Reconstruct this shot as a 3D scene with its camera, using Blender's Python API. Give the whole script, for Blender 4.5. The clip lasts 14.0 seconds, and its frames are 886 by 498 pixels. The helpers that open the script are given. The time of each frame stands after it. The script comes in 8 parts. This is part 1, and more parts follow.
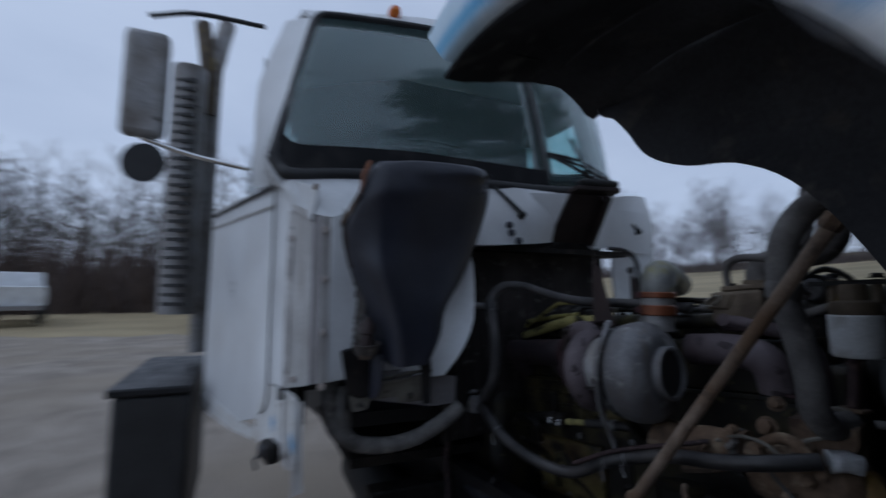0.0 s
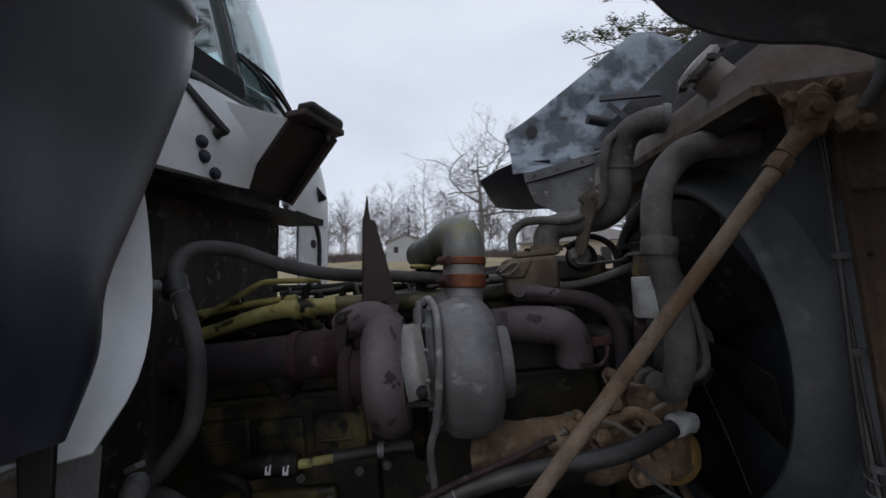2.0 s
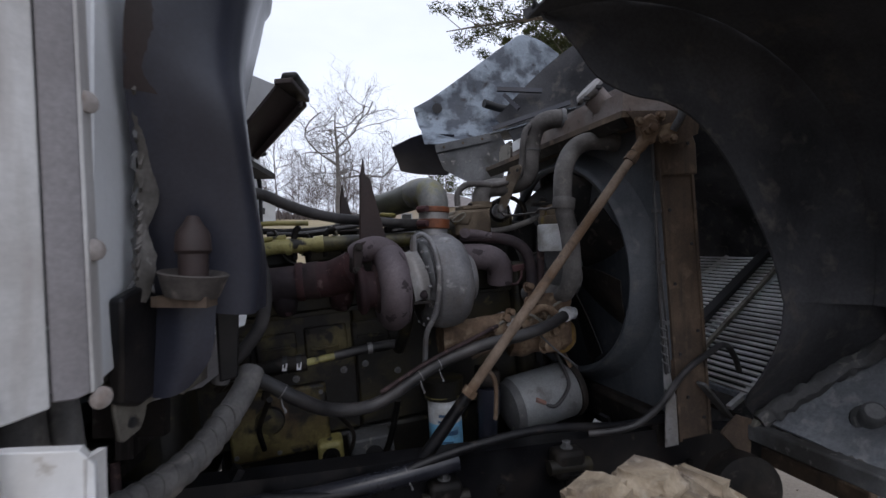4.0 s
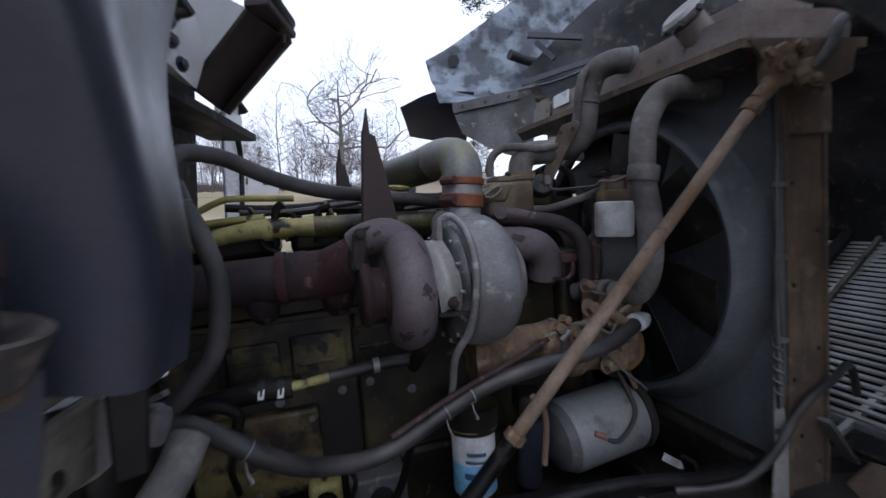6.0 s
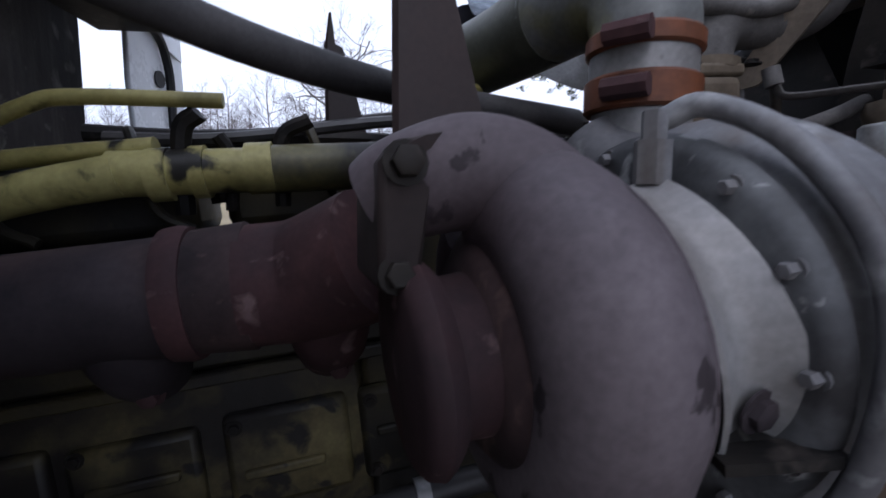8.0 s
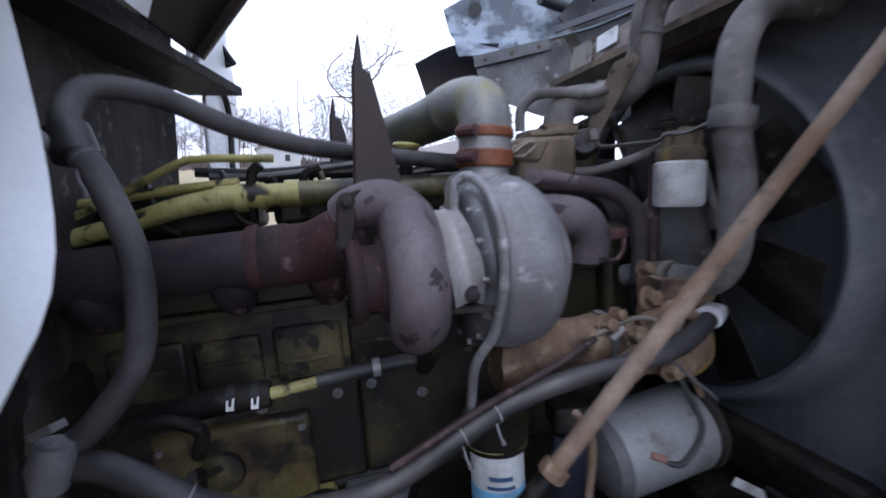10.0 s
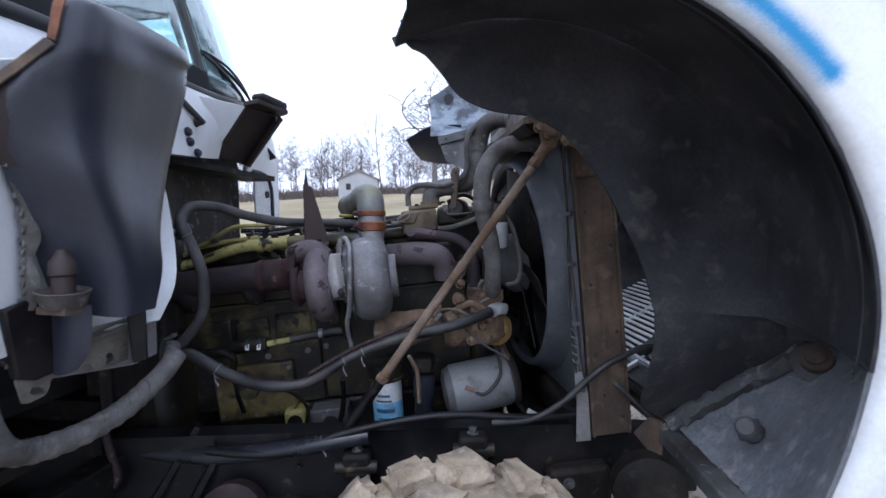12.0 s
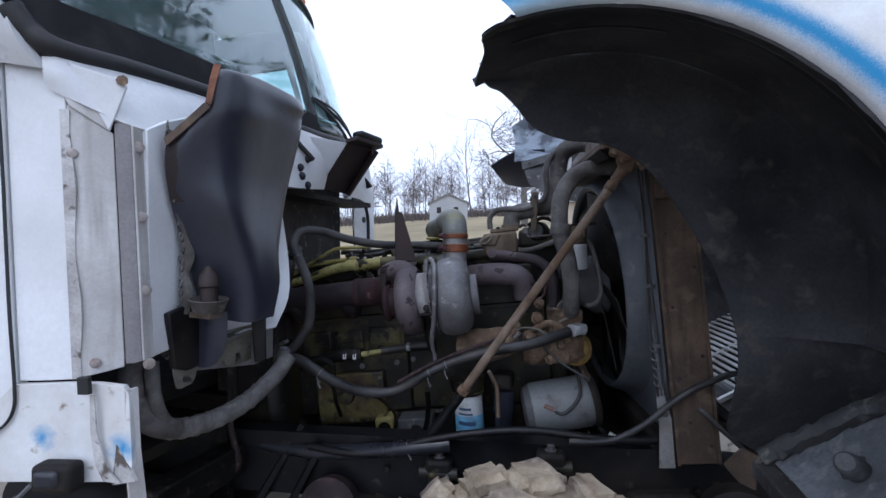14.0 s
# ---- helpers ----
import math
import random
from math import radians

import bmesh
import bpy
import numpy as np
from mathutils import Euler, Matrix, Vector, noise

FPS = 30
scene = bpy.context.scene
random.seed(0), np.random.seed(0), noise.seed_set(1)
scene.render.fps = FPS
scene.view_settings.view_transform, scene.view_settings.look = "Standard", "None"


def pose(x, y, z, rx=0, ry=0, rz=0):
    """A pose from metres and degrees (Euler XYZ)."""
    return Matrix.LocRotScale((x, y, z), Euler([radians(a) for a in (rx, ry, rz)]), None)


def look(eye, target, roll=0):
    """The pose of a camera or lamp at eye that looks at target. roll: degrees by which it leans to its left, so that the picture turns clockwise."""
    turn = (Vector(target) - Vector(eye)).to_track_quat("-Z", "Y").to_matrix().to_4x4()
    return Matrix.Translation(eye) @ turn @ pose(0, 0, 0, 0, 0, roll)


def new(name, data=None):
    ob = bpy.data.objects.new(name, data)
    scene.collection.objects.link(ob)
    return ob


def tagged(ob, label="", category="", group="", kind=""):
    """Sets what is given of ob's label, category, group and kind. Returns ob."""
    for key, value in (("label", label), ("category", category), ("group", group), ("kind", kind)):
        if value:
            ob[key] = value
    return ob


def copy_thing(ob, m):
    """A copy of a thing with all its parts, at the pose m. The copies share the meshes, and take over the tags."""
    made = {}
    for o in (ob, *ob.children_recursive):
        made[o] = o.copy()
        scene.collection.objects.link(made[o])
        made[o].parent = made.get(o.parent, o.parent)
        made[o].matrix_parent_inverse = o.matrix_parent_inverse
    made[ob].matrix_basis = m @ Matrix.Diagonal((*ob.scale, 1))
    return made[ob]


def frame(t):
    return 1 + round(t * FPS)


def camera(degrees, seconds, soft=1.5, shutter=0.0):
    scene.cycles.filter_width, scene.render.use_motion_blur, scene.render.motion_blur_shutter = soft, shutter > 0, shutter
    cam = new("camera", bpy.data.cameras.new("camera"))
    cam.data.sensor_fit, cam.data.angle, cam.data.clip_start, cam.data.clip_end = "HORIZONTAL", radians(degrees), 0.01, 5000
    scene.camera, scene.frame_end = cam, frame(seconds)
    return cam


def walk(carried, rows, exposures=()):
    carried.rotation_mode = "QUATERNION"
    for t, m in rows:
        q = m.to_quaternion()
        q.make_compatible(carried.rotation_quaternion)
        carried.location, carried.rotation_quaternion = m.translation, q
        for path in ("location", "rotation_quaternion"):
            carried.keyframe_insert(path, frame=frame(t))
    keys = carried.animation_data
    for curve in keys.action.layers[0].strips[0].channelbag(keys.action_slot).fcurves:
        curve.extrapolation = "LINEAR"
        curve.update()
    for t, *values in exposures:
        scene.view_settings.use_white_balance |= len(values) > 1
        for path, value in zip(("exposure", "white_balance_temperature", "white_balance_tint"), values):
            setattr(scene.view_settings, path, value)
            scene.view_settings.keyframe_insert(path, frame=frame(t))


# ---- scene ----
cam = camera(88.5, 14.0, shutter=0.5)
PATH = [
    (0, (0.018, 0.036, 1.616), (-1.808, 0.831, 1.794), 0.7),
    (0.5, (-0.328, 0.031, 1.577), (-1.661, 1.504, 1.807), 0.4),
    (1, (-0.566, 0.060, 1.569), (-1.469, 1.831, 1.781), -0.1),
    (1.5, (-0.760, 0.128, 1.558), (-1.371, 2.023, 1.749), -0.5),
    (2, (-0.885, 0.169, 1.545), (-1.335, 2.111, 1.706), -0.4),
    (2.5, (-1.058, 0.080, 1.522), (-1.162, 2.074, 1.645), 0.1),
    (3, (-1.171, -0.027, 1.493), (-1.012, 1.966, 1.567), 0.1),
    (3.2, (-1.174, -0.074, 1.481), (-0.991, 1.916, 1.541), -0.1),
    (4.25, (-1.215, -0.326, 1.466), (-1.041, 1.666, 1.450), -0.1),
    (5.3, (-1.223, -0.232, 1.472), (-1.080, 1.761, 1.384), 0.0),
    (5.5, (-1.228, -0.148, 1.475), (-1.079, 1.844, 1.376), 0.3),
    (6, (-1.240, 0.122, 1.502), (-1.078, 2.112, 1.384), 0.3),
    (6.5, (-1.228, 0.373, 1.498), (-1.058, 2.361, 1.363), 0.1),
    (7, (-1.228, 0.583, 1.507), (-1.063, 2.571, 1.366), -0.1),
    (7.5, (-1.296, 0.748, 1.483), (-1.137, 2.734, 1.314), 0.4),
    (7.7, (-1.318, 0.822, 1.471), (-1.128, 2.803, 1.275), 0.4),
    (8.75, (-1.373, 0.853, 1.418), (-1.215, 2.834, 1.195), 0.2),
    (9.8, (-1.250, 0.490, 1.450), (-1.164, 2.475, 1.221), -0.2),
    (10, (-1.210, 0.381, 1.480), (-1.141, 2.368, 1.256), 0.2),
    (10.5, (-1.082, 0.099, 1.543), (-1.109, 2.088, 1.343), -0.7),
    (11, (-0.964, -0.175, 1.560), (-1.055, 1.814, 1.375), -0.7),
    (11.5, (-0.761, -0.323, 1.572), (-0.906, 1.666, 1.416), -0.7),
    (12, (-0.586, -0.432, 1.569), (-0.844, 1.548, 1.452), -0.6),
    (12.5, (-0.531, -0.509, 1.574), (-0.937, 1.448, 1.491), -0.6),
    (13, (-0.534, -0.531, 1.573), (-1.056, 1.399, 1.516), -0.6),
    (13.5, (-0.534, -0.535, 1.570), (-1.125, 1.376, 1.536), -0.7),
    (14, (-0.530, -0.535, 1.567), (-1.167, 1.360, 1.553), -0.7),
]
EXPOSURES = [(0, -0.78, 5250, 11), (0.5, -0.66, 5400, 11), (1.5, -0.33, 6000, 11), (2, -0.2, 6150, 12), (3, -0.05, 6150, 14), (5.5, 0.5, 5750, 15), (6.5, 0.5, 5700, 16), (7.7, 0.45, 5650, 17), (10, 1.22, 5500, 17), (11, 1.38, 5450, 16), (12, 1.05, 5450, 15), (13, 0.8, 5450, 15), (14, 0.62, 5450, 14)]
walk(cam, [(t, look(eye, target, roll)) for t, eye, target, roll in PATH], EXPOSURES)

# ---- light: an overcast winter sky ----
world = bpy.data.worlds.new("overcast_sky")
scene.world = world
world.use_nodes = True
wt = world.node_tree
wn, wl = wt.nodes, wt.links
sky = wn.new("ShaderNodeTexSky")
sky.sky_type = "NISHITA"
sky.sun_disc = False
sky.sun_elevation, sky.sun_rotation = radians(38), radians(200)
sky.dust_density = 3.0
wcoord = wn.new("ShaderNodeTexCoord")
wmap = wn.new("ShaderNodeMapping")
wmap.inputs["Scale"].default_value = (1, 1, 2.4)
wl.new(wcoord.outputs["Generated"], wmap.inputs["Vector"])
cloud = wn.new("ShaderNodeTexNoise")
cloud.inputs["Scale"].default_value = 2.2
cloud.inputs["Detail"].default_value = 6
wl.new(wmap.outputs["Vector"], cloud.inputs["Vector"])
cramp = wn.new("ShaderNodeValToRGB")
cramp.color_ramp.elements[0].position, cramp.color_ramp.elements[1].position = 0.3, 0.75
cramp.color_ramp.elements[0].color = (8.2, 8.6, 9.4, 1)
cramp.color_ramp.elements[1].color = (10.4, 10.7, 11.2, 1)
wl.new(cloud.outputs["Fac"], cramp.inputs["Fac"])
wmix = wn.new("ShaderNodeMix")
wmix.data_type = "RGBA"
wmix.inputs["Factor"].default_value = 0.88
wl.new(sky.outputs["Color"], wmix.inputs["A"])
wl.new(cramp.outputs["Color"], wmix.inputs["B"])
wbg = wn["Background"]
wbg.inputs["Strength"].default_value = 0.1
wl.new(wmix.outputs["Result"], wbg.inputs["Color"])
sun = new("sun", bpy.data.lights.new("sun", "SUN"))
sun.data.energy, sun.data.angle, sun.data.color = 0.5, radians(25), (1.0, 0.96, 0.9)
sun.matrix_world = look((0, -10, 12), (0, 0, 0))


# ---- materials ----
def mat(name, a, b, scale=9.0, rough=0.6, metal=0.0, bump=0.25, fine=70.0, dirt=None, amount=0.45, dscale=3.0, spec=0.4, dist=0.004, edge=0.12, blot=None, much=0.35, bscale=16.0, bedge=0.05, streak=None, speck=0.1, tilt=0.0):
    """Two tones in a coarse and a fine grain, patches of dirt or wear over them, and fine relief."""
    m = bpy.data.materials.new(name)
    m.use_nodes = True
    n, l = m.node_tree.nodes, m.node_tree.links
    p = n["Principled BSDF"]
    co = n.new("ShaderNodeNewGeometry").outputs["Position"]

    def noise_at(s, detail, distortion=0.0):
        t = n.new("ShaderNodeTexNoise")
        t.inputs["Scale"].default_value, t.inputs["Detail"].default_value, t.inputs["Distortion"].default_value = s, detail, distortion
        l.new(co, t.inputs["Vector"])
        return t.outputs["Fac"]

    def spread(src, lo, hi):
        r = n.new("ShaderNodeMapRange")
        r.inputs["From Min"].default_value, r.inputs["From Max"].default_value = lo, hi
        l.new(src, r.inputs["Value"])
        return r.outputs["Result"]

    def mixed(fac, x, y):
        k = n.new("ShaderNodeMix")
        k.data_type = "RGBA"
        l.new(fac, k.inputs["Factor"])
        for s, v in (("A", x), ("B", y)):
            if isinstance(v, tuple):
                k.inputs[s].default_value = (*v, 1)
            else:
                l.new(v, k.inputs[s])
        return k.outputs["Result"]

    big, small = noise_at(scale, 6, 0.4), noise_at(fine, 5)
    half = n.new("ShaderNodeMath")
    half.operation = "MULTIPLY_ADD"
    half.inputs[1].default_value, half.inputs[2].default_value = 0.26, 0.0
    l.new(small, half.inputs[0])
    both = n.new("ShaderNodeMath")
    both.operation = "MULTIPLY_ADD"
    both.inputs[1].default_value = 0.78
    l.new(big, both.inputs[0])
    l.new(half.outputs[0], both.inputs[2])
    col = mixed(spread(both.outputs[0], 0.4, 0.66), a, b)
    rgh = spread(both.outputs[0], 0.3, 0.7)
    if dirt:
        d = noise_at(dscale, 10, 0.15)
        lim = 0.72 - 0.4 * amount
        col = mixed(spread(d, lim - edge, lim + edge), col, dirt)
    if blot:
        d2 = noise_at(bscale, 6, 0.35)
        lim = 0.72 - 0.4 * much
        col = mixed(spread(d2, lim - bedge, lim + bedge), col, blot)
    if streak:
        mp = n.new("ShaderNodeMapping")
        mp.inputs["Scale"].default_value = (1, 1, 0.09)
        mp.inputs["Rotation"].default_value = (0, tilt, 0)
        l.new(co, mp.inputs["Vector"])
        st = n.new("ShaderNodeTexNoise")
        st.inputs["Scale"].default_value, st.inputs["Detail"].default_value = 34, 6
        l.new(mp.outputs["Vector"], st.inputs["Vector"])
        col = mixed(spread(st.outputs["Fac"], 0.5, 0.78), col, streak)
    if speck:
        hv = n.new("ShaderNodeHueSaturation")
        sp = n.new("ShaderNodeMapRange")
        sp.inputs["From Min"].default_value, sp.inputs["From Max"].default_value = 0.33, 0.67
        sp.inputs["To Min"].default_value, sp.inputs["To Max"].default_value = 1 - speck, 1 + speck
        l.new(noise_at(fine * 2.3, 4), sp.inputs["Value"])
        l.new(sp.outputs["Result"], hv.inputs["Value"])
        l.new(col, hv.inputs["Color"])
        col = hv.outputs["Color"]
    l.new(col, p.inputs["Base Color"])
    rr = n.new("ShaderNodeMapRange")
    rr.inputs["To Min"].default_value, rr.inputs["To Max"].default_value = max(rough - 0.12, 0.02), min(rough + 0.12, 1)
    l.new(rgh, rr.inputs["Value"])
    l.new(rr.outputs["Result"], p.inputs["Roughness"])
    p.inputs["Metallic"].default_value = metal
    p.inputs["Specular IOR Level"].default_value = spec
    if bump:
        bp = n.new("ShaderNodeBump")
        bp.inputs["Strength"].default_value, bp.inputs["Distance"].default_value = bump, dist
        l.new(both.outputs[0], bp.inputs["Height"])
        l.new(bp.outputs["Normal"], p.inputs["Normal"])
    return m


M = {}
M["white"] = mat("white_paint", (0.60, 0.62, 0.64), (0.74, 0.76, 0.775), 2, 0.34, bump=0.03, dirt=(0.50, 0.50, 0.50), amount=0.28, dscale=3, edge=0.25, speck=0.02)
# the tilted streak paints diagonal shadow lines over the dusty white
M["dusty_white"] = mat("dusty_white_shadow_streak_paint", (0.43, 0.425, 0.415), (0.58, 0.575, 0.565), 3, 0.5, bump=0.05, dirt=(0.31, 0.285, 0.265), amount=0.36, dscale=4, edge=0.18, streak=(0.33, 0.305, 0.285), tilt=0.45, speck=0.04)
M["plastic"] = mat("dark_grey_plastic", (0.0125, 0.0145, 0.023), (0.023, 0.026, 0.040), 3, 0.36, bump=0.06, dirt=(0.052, 0.052, 0.068), amount=0.38, dscale=4, edge=0.2, blot=(0.010, 0.0108, 0.0155), much=0.25, bscale=4, bedge=0.2, spec=0.5)
M["liner"] = mat("black_fender_liner", (0.006, 0.0062, 0.0074), (0.0165, 0.017, 0.0193), 4, 0.85, bump=0.8, fine=45, dirt=(0.076, 0.077, 0.083), amount=0.44, dscale=2.2, edge=0.17, blot=(0.082, 0.075, 0.069), much=0.17, bscale=15, bedge=0.09, speck=0.12, spec=0.25, dist=0.006)
M["rubber"] = mat("dusty_black_rubber", (0.0095, 0.0092, 0.0102), (0.0195, 0.0188, 0.020), 12, 0.5, bump=0.3, dirt=(0.058, 0.053, 0.052), amount=0.3, dscale=9, edge=0.16, spec=0.5)
M["hose"] = mat("grey_dusty_hose", (0.082, 0.077, 0.075), (0.155, 0.147, 0.142), 14, 0.85, bump=0.4, fine=120, dirt=(0.03, 0.027, 0.026), amount=0.38, dscale=8, edge=0.15, blot=(0.17, 0.155, 0.14), much=0.1, bscale=24)
# grease tone lowered further to carry the hood's shade over the engine
M["grease"] = mat("greasy_iron_darkened_for_shade", (0.0038, 0.0036, 0.0037), (0.0115, 0.0105, 0.0100), 9, 0.6, bump=0.6, dirt=(0.032, 0.026, 0.021), amount=0.33, dscale=6, blot=(0.055, 0.046, 0.04), much=0.13, bscale=26, bedge=0.08, spec=0.2)
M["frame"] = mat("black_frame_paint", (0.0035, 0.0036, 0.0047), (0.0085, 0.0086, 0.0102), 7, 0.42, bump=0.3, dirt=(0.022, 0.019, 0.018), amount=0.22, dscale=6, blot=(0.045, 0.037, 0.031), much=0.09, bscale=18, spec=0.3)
M["iron"] = mat("brown_cast_iron", (0.030, 0.0185, 0.0195), (0.062, 0.0395, 0.0395), 12, 0.75, bump=0.5, dirt=(0.018, 0.0125, 0.014), amount=0.42, dscale=8, blot=(0.095, 0.06, 0.055), much=0.16, bscale=34, spec=0.3)
M["rustiron"] = mat("red_rusty_iron", (0.042, 0.019, 0.021), (0.076, 0.036, 0.037), 10, 0.8, bump=0.5, dirt=(0.022, 0.0125, 0.0145), amount=0.42, dscale=7, blot=(0.13, 0.085, 0.085), much=0.13, bscale=28, spec=0.3)
M["turbine"] = mat("weathered_turbine_iron", (0.085, 0.071, 0.080), (0.15, 0.128, 0.138), 7, 0.7, bump=0.4, dirt=(0.058, 0.043, 0.047), amount=0.42, dscale=6, edge=0.16, blot=(0.030, 0.023, 0.026), much=0.23, bscale=20, bedge=0.012, spec=0.3)
M["alu"] = mat("dusty_cast_aluminium", (0.125, 0.126, 0.134), (0.23, 0.231, 0.24), 6, 0.62, 0.25, 0.35, dirt=(0.085, 0.081, 0.083), amount=0.42, dscale=5, edge=0.12, blot=(0.33, 0.33, 0.33), much=0.16, bscale=18, bedge=0.06, streak=(0.115, 0.10, 0.088))
M["silver"] = mat("dull_silver_metal", (0.24, 0.24, 0.245), (0.36, 0.36, 0.36), 8, 0.5, 0.3, 0.2, dirt=(0.13, 0.112, 0.098), amount=0.43, dscale=8, edge=0.2, blot=(0.06, 0.052, 0.048), much=0.08, bscale=20)
M["yellow"] = mat("oily_yellow_paint", (0.25, 0.22, 0.075), (0.40, 0.365, 0.15), 6, 0.5, bump=0.4, dirt=(0.10, 0.088, 0.03), amount=0.38, dscale=9, blot=(0.010, 0.009, 0.007), much=0.3, bscale=17, bedge=0.035)
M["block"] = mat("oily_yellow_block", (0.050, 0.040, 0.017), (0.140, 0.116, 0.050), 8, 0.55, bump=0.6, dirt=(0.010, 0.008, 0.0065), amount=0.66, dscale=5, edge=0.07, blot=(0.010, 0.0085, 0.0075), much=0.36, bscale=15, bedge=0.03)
# oily block tone, with the engine bay's shade put into the colour
M["blockdark"] = mat("oily_block_darkened_for_shade", (0.0085, 0.0078, 0.0068), (0.021, 0.0187, 0.0142), 7, 0.5, bump=0.6, dirt=(0.045, 0.036, 0.014), amount=0.28, dscale=7, blot=(0.09, 0.074, 0.034), much=0.09, bscale=26, spec=0.35)
M["cover"] = mat("worn_yellow_cover", (0.105, 0.084, 0.030), (0.22, 0.18, 0.07), 7, 0.5, bump=0.5, dirt=(0.055, 0.034, 0.018), amount=0.54, dscale=6, edge=0.12, blot=(0.012, 0.010, 0.008), much=0.40, bscale=11, bedge=0.05)
# tan raised in tone to stand for light falling on the strap
M["strap"] = mat("lightened_tan_strap", (0.19, 0.155, 0.12), (0.29, 0.245, 0.195), 8, 0.7, bump=0.25, dirt=(0.10, 0.078, 0.06), amount=0.4, dscale=8)
M["tan"] = mat("tan_painted_casting", (0.078, 0.060, 0.040), (0.135, 0.106, 0.074), 10, 0.7, bump=0.5, dirt=(0.05, 0.036, 0.023), amount=0.42, dscale=8, blot=(0.16, 0.12, 0.03), much=0.18, bscale=20)
M["rust"] = mat("brown_rusty_steel", (0.078, 0.054, 0.036), (0.135, 0.096, 0.066), 6, 0.85, bump=0.4, dirt=(0.036, 0.028, 0.024), amount=0.42, dscale=4, edge=0.18, blot=(0.17, 0.125, 0.085), much=0.13, bscale=18, bedge=0.1, streak=(0.05, 0.038, 0.03))
M["rust_rod"] = mat("dusty_rusty_rod", (0.125, 0.092, 0.068), (0.22, 0.17, 0.13), 10, 0.85, bump=0.5, dirt=(0.115, 0.072, 0.042), amount=0.40, dscale=8, blot=(0.045, 0.034, 0.028), much=0.2, bscale=18, bedge=0.09)
M["darkrust"] = mat("dark_brown_bracket", (0.024, 0.0154, 0.0144), (0.0384, 0.025, 0.023), 8, 0.65, bump=0.2, dirt=(0.0168, 0.0115, 0.0106), amount=0.4, dscale=6)
M["copper"] = mat("dull_orange_clamp", (0.156, 0.051, 0.021), (0.216, 0.078, 0.036), 14, 0.5, 0.3, 0.2, dirt=(0.072, 0.03, 0.018), amount=0.3, dscale=14)
M["shroud"] = mat("grey_fan_shroud", (0.048, 0.055, 0.064), (0.090, 0.098, 0.111), 4, 0.55, bump=0.15, dirt=(0.034, 0.037, 0.043), amount=0.4, dscale=3, edge=0.2, blot=(0.11, 0.11, 0.11), much=0.08, bscale=16, bedge=0.1, streak=(0.075, 0.079, 0.086))
M["glass"] = mat("windscreen_glass", (0.03, 0.05, 0.055), (0.03, 0.05, 0.055), 3, 0.05, bump=0, spec=0.6)
M["chrome"] = mat("chrome_metal", (0.6, 0.6, 0.6), (0.68, 0.68, 0.68), 5, 0.2, 1.0, 0.03)
M["gravel"] = mat("gravel_ground", (0.19, 0.162, 0.132), (0.33, 0.288, 0.24), 1.2, 0.95, bump=1.0, fine=38, dirt=(0.24, 0.2, 0.15), amount=0.4, dscale=0.25, dist=0.03)
M["grass"] = mat("dry_winter_grass", (0.24, 0.19, 0.105), (0.34, 0.28, 0.165), 0.25, 0.95, bump=0.8, fine=6, dirt=(0.17, 0.14, 0.075), amount=0.35, dscale=0.05, dist=0.05)
M["mud"] = mat("dried_mud_rubber", (0.25, 0.195, 0.13), (0.40, 0.335, 0.245), 12, 0.95, bump=1.0, fine=55, dirt=(0.15, 0.12, 0.095), amount=0.42, dscale=11, dist=0.012, blot=(0.50, 0.44, 0.35), much=0.12, bscale=20, bedge=0.12)
M["bark"] = mat("grey_bark", (0.10, 0.085, 0.072), (0.17, 0.15, 0.13), 3, 0.95, bump=0.5)
M["palebark"] = mat("pale_bark", (0.085, 0.077, 0.070), (0.16, 0.148, 0.138), 2, 0.95, bump=0.5)
M["needle"] = mat("pine_needles", (0.035, 0.048, 0.018), (0.085, 0.097, 0.032), 1.0, 0.8, bump=0)
M["twigs"] = mat("winter_twigs", (0.075, 0.056, 0.048), (0.13, 0.10, 0.086), 0.5, 0.95, bump=0)
M["farbark"] = mat("hazy_grey_bark", (0.078, 0.063, 0.060), (0.125, 0.105, 0.099), 1.0, 0.95, bump=0)
M["siding"] = mat("pale_siding", (0.33, 0.34, 0.35), (0.39, 0.40, 0.41), 0.5, 0.8, bump=0.05)
M["beige"] = mat("beige_siding", (0.42, 0.36, 0.29), (0.48, 0.42, 0.35), 0.5, 0.85, bump=0.05)
M["shingle"] = mat("grey_brown_shingles", (0.15, 0.13, 0.12), (0.22, 0.2, 0.19), 2, 0.9, bump=0.3)
M["amber"] = mat("amber_lens", (0.5, 0.12, 0.01), (0.6, 0.17, 0.02), 9, 0.25, bump=0)
M["label"] = mat("pale_blue_label", (0.16, 0.4, 0.62), (0.2, 0.46, 0.68), 9, 0.5, bump=0.03, dirt=(0.12, 0.16, 0.2), amount=0.25, dscale=14)
M["pale"] = mat("off_white_can", (0.5, 0.52, 0.53), (0.58, 0.6, 0.61), 9, 0.5, bump=0.05, dirt=(0.3, 0.28, 0.25), amount=0.3, dscale=14)
M["wrap"] = mat("grey_taped_loom", (0.085, 0.082, 0.080), (0.155, 0.148, 0.142), 10, 0.75, bump=0.6, dirt=(0.05, 0.046, 0.044), amount=0.4, dscale=8, blot=(0.19, 0.175, 0.16), much=0.14, bscale=20, bedge=0.1)
M["mesh"] = mat("pale_galvanised_grille", (0.5, 0.51, 0.52), (0.68, 0.69, 0.69), 9, 0.4, 0.3, 0.1, dirt=(0.3, 0.28, 0.25), amount=0.3)
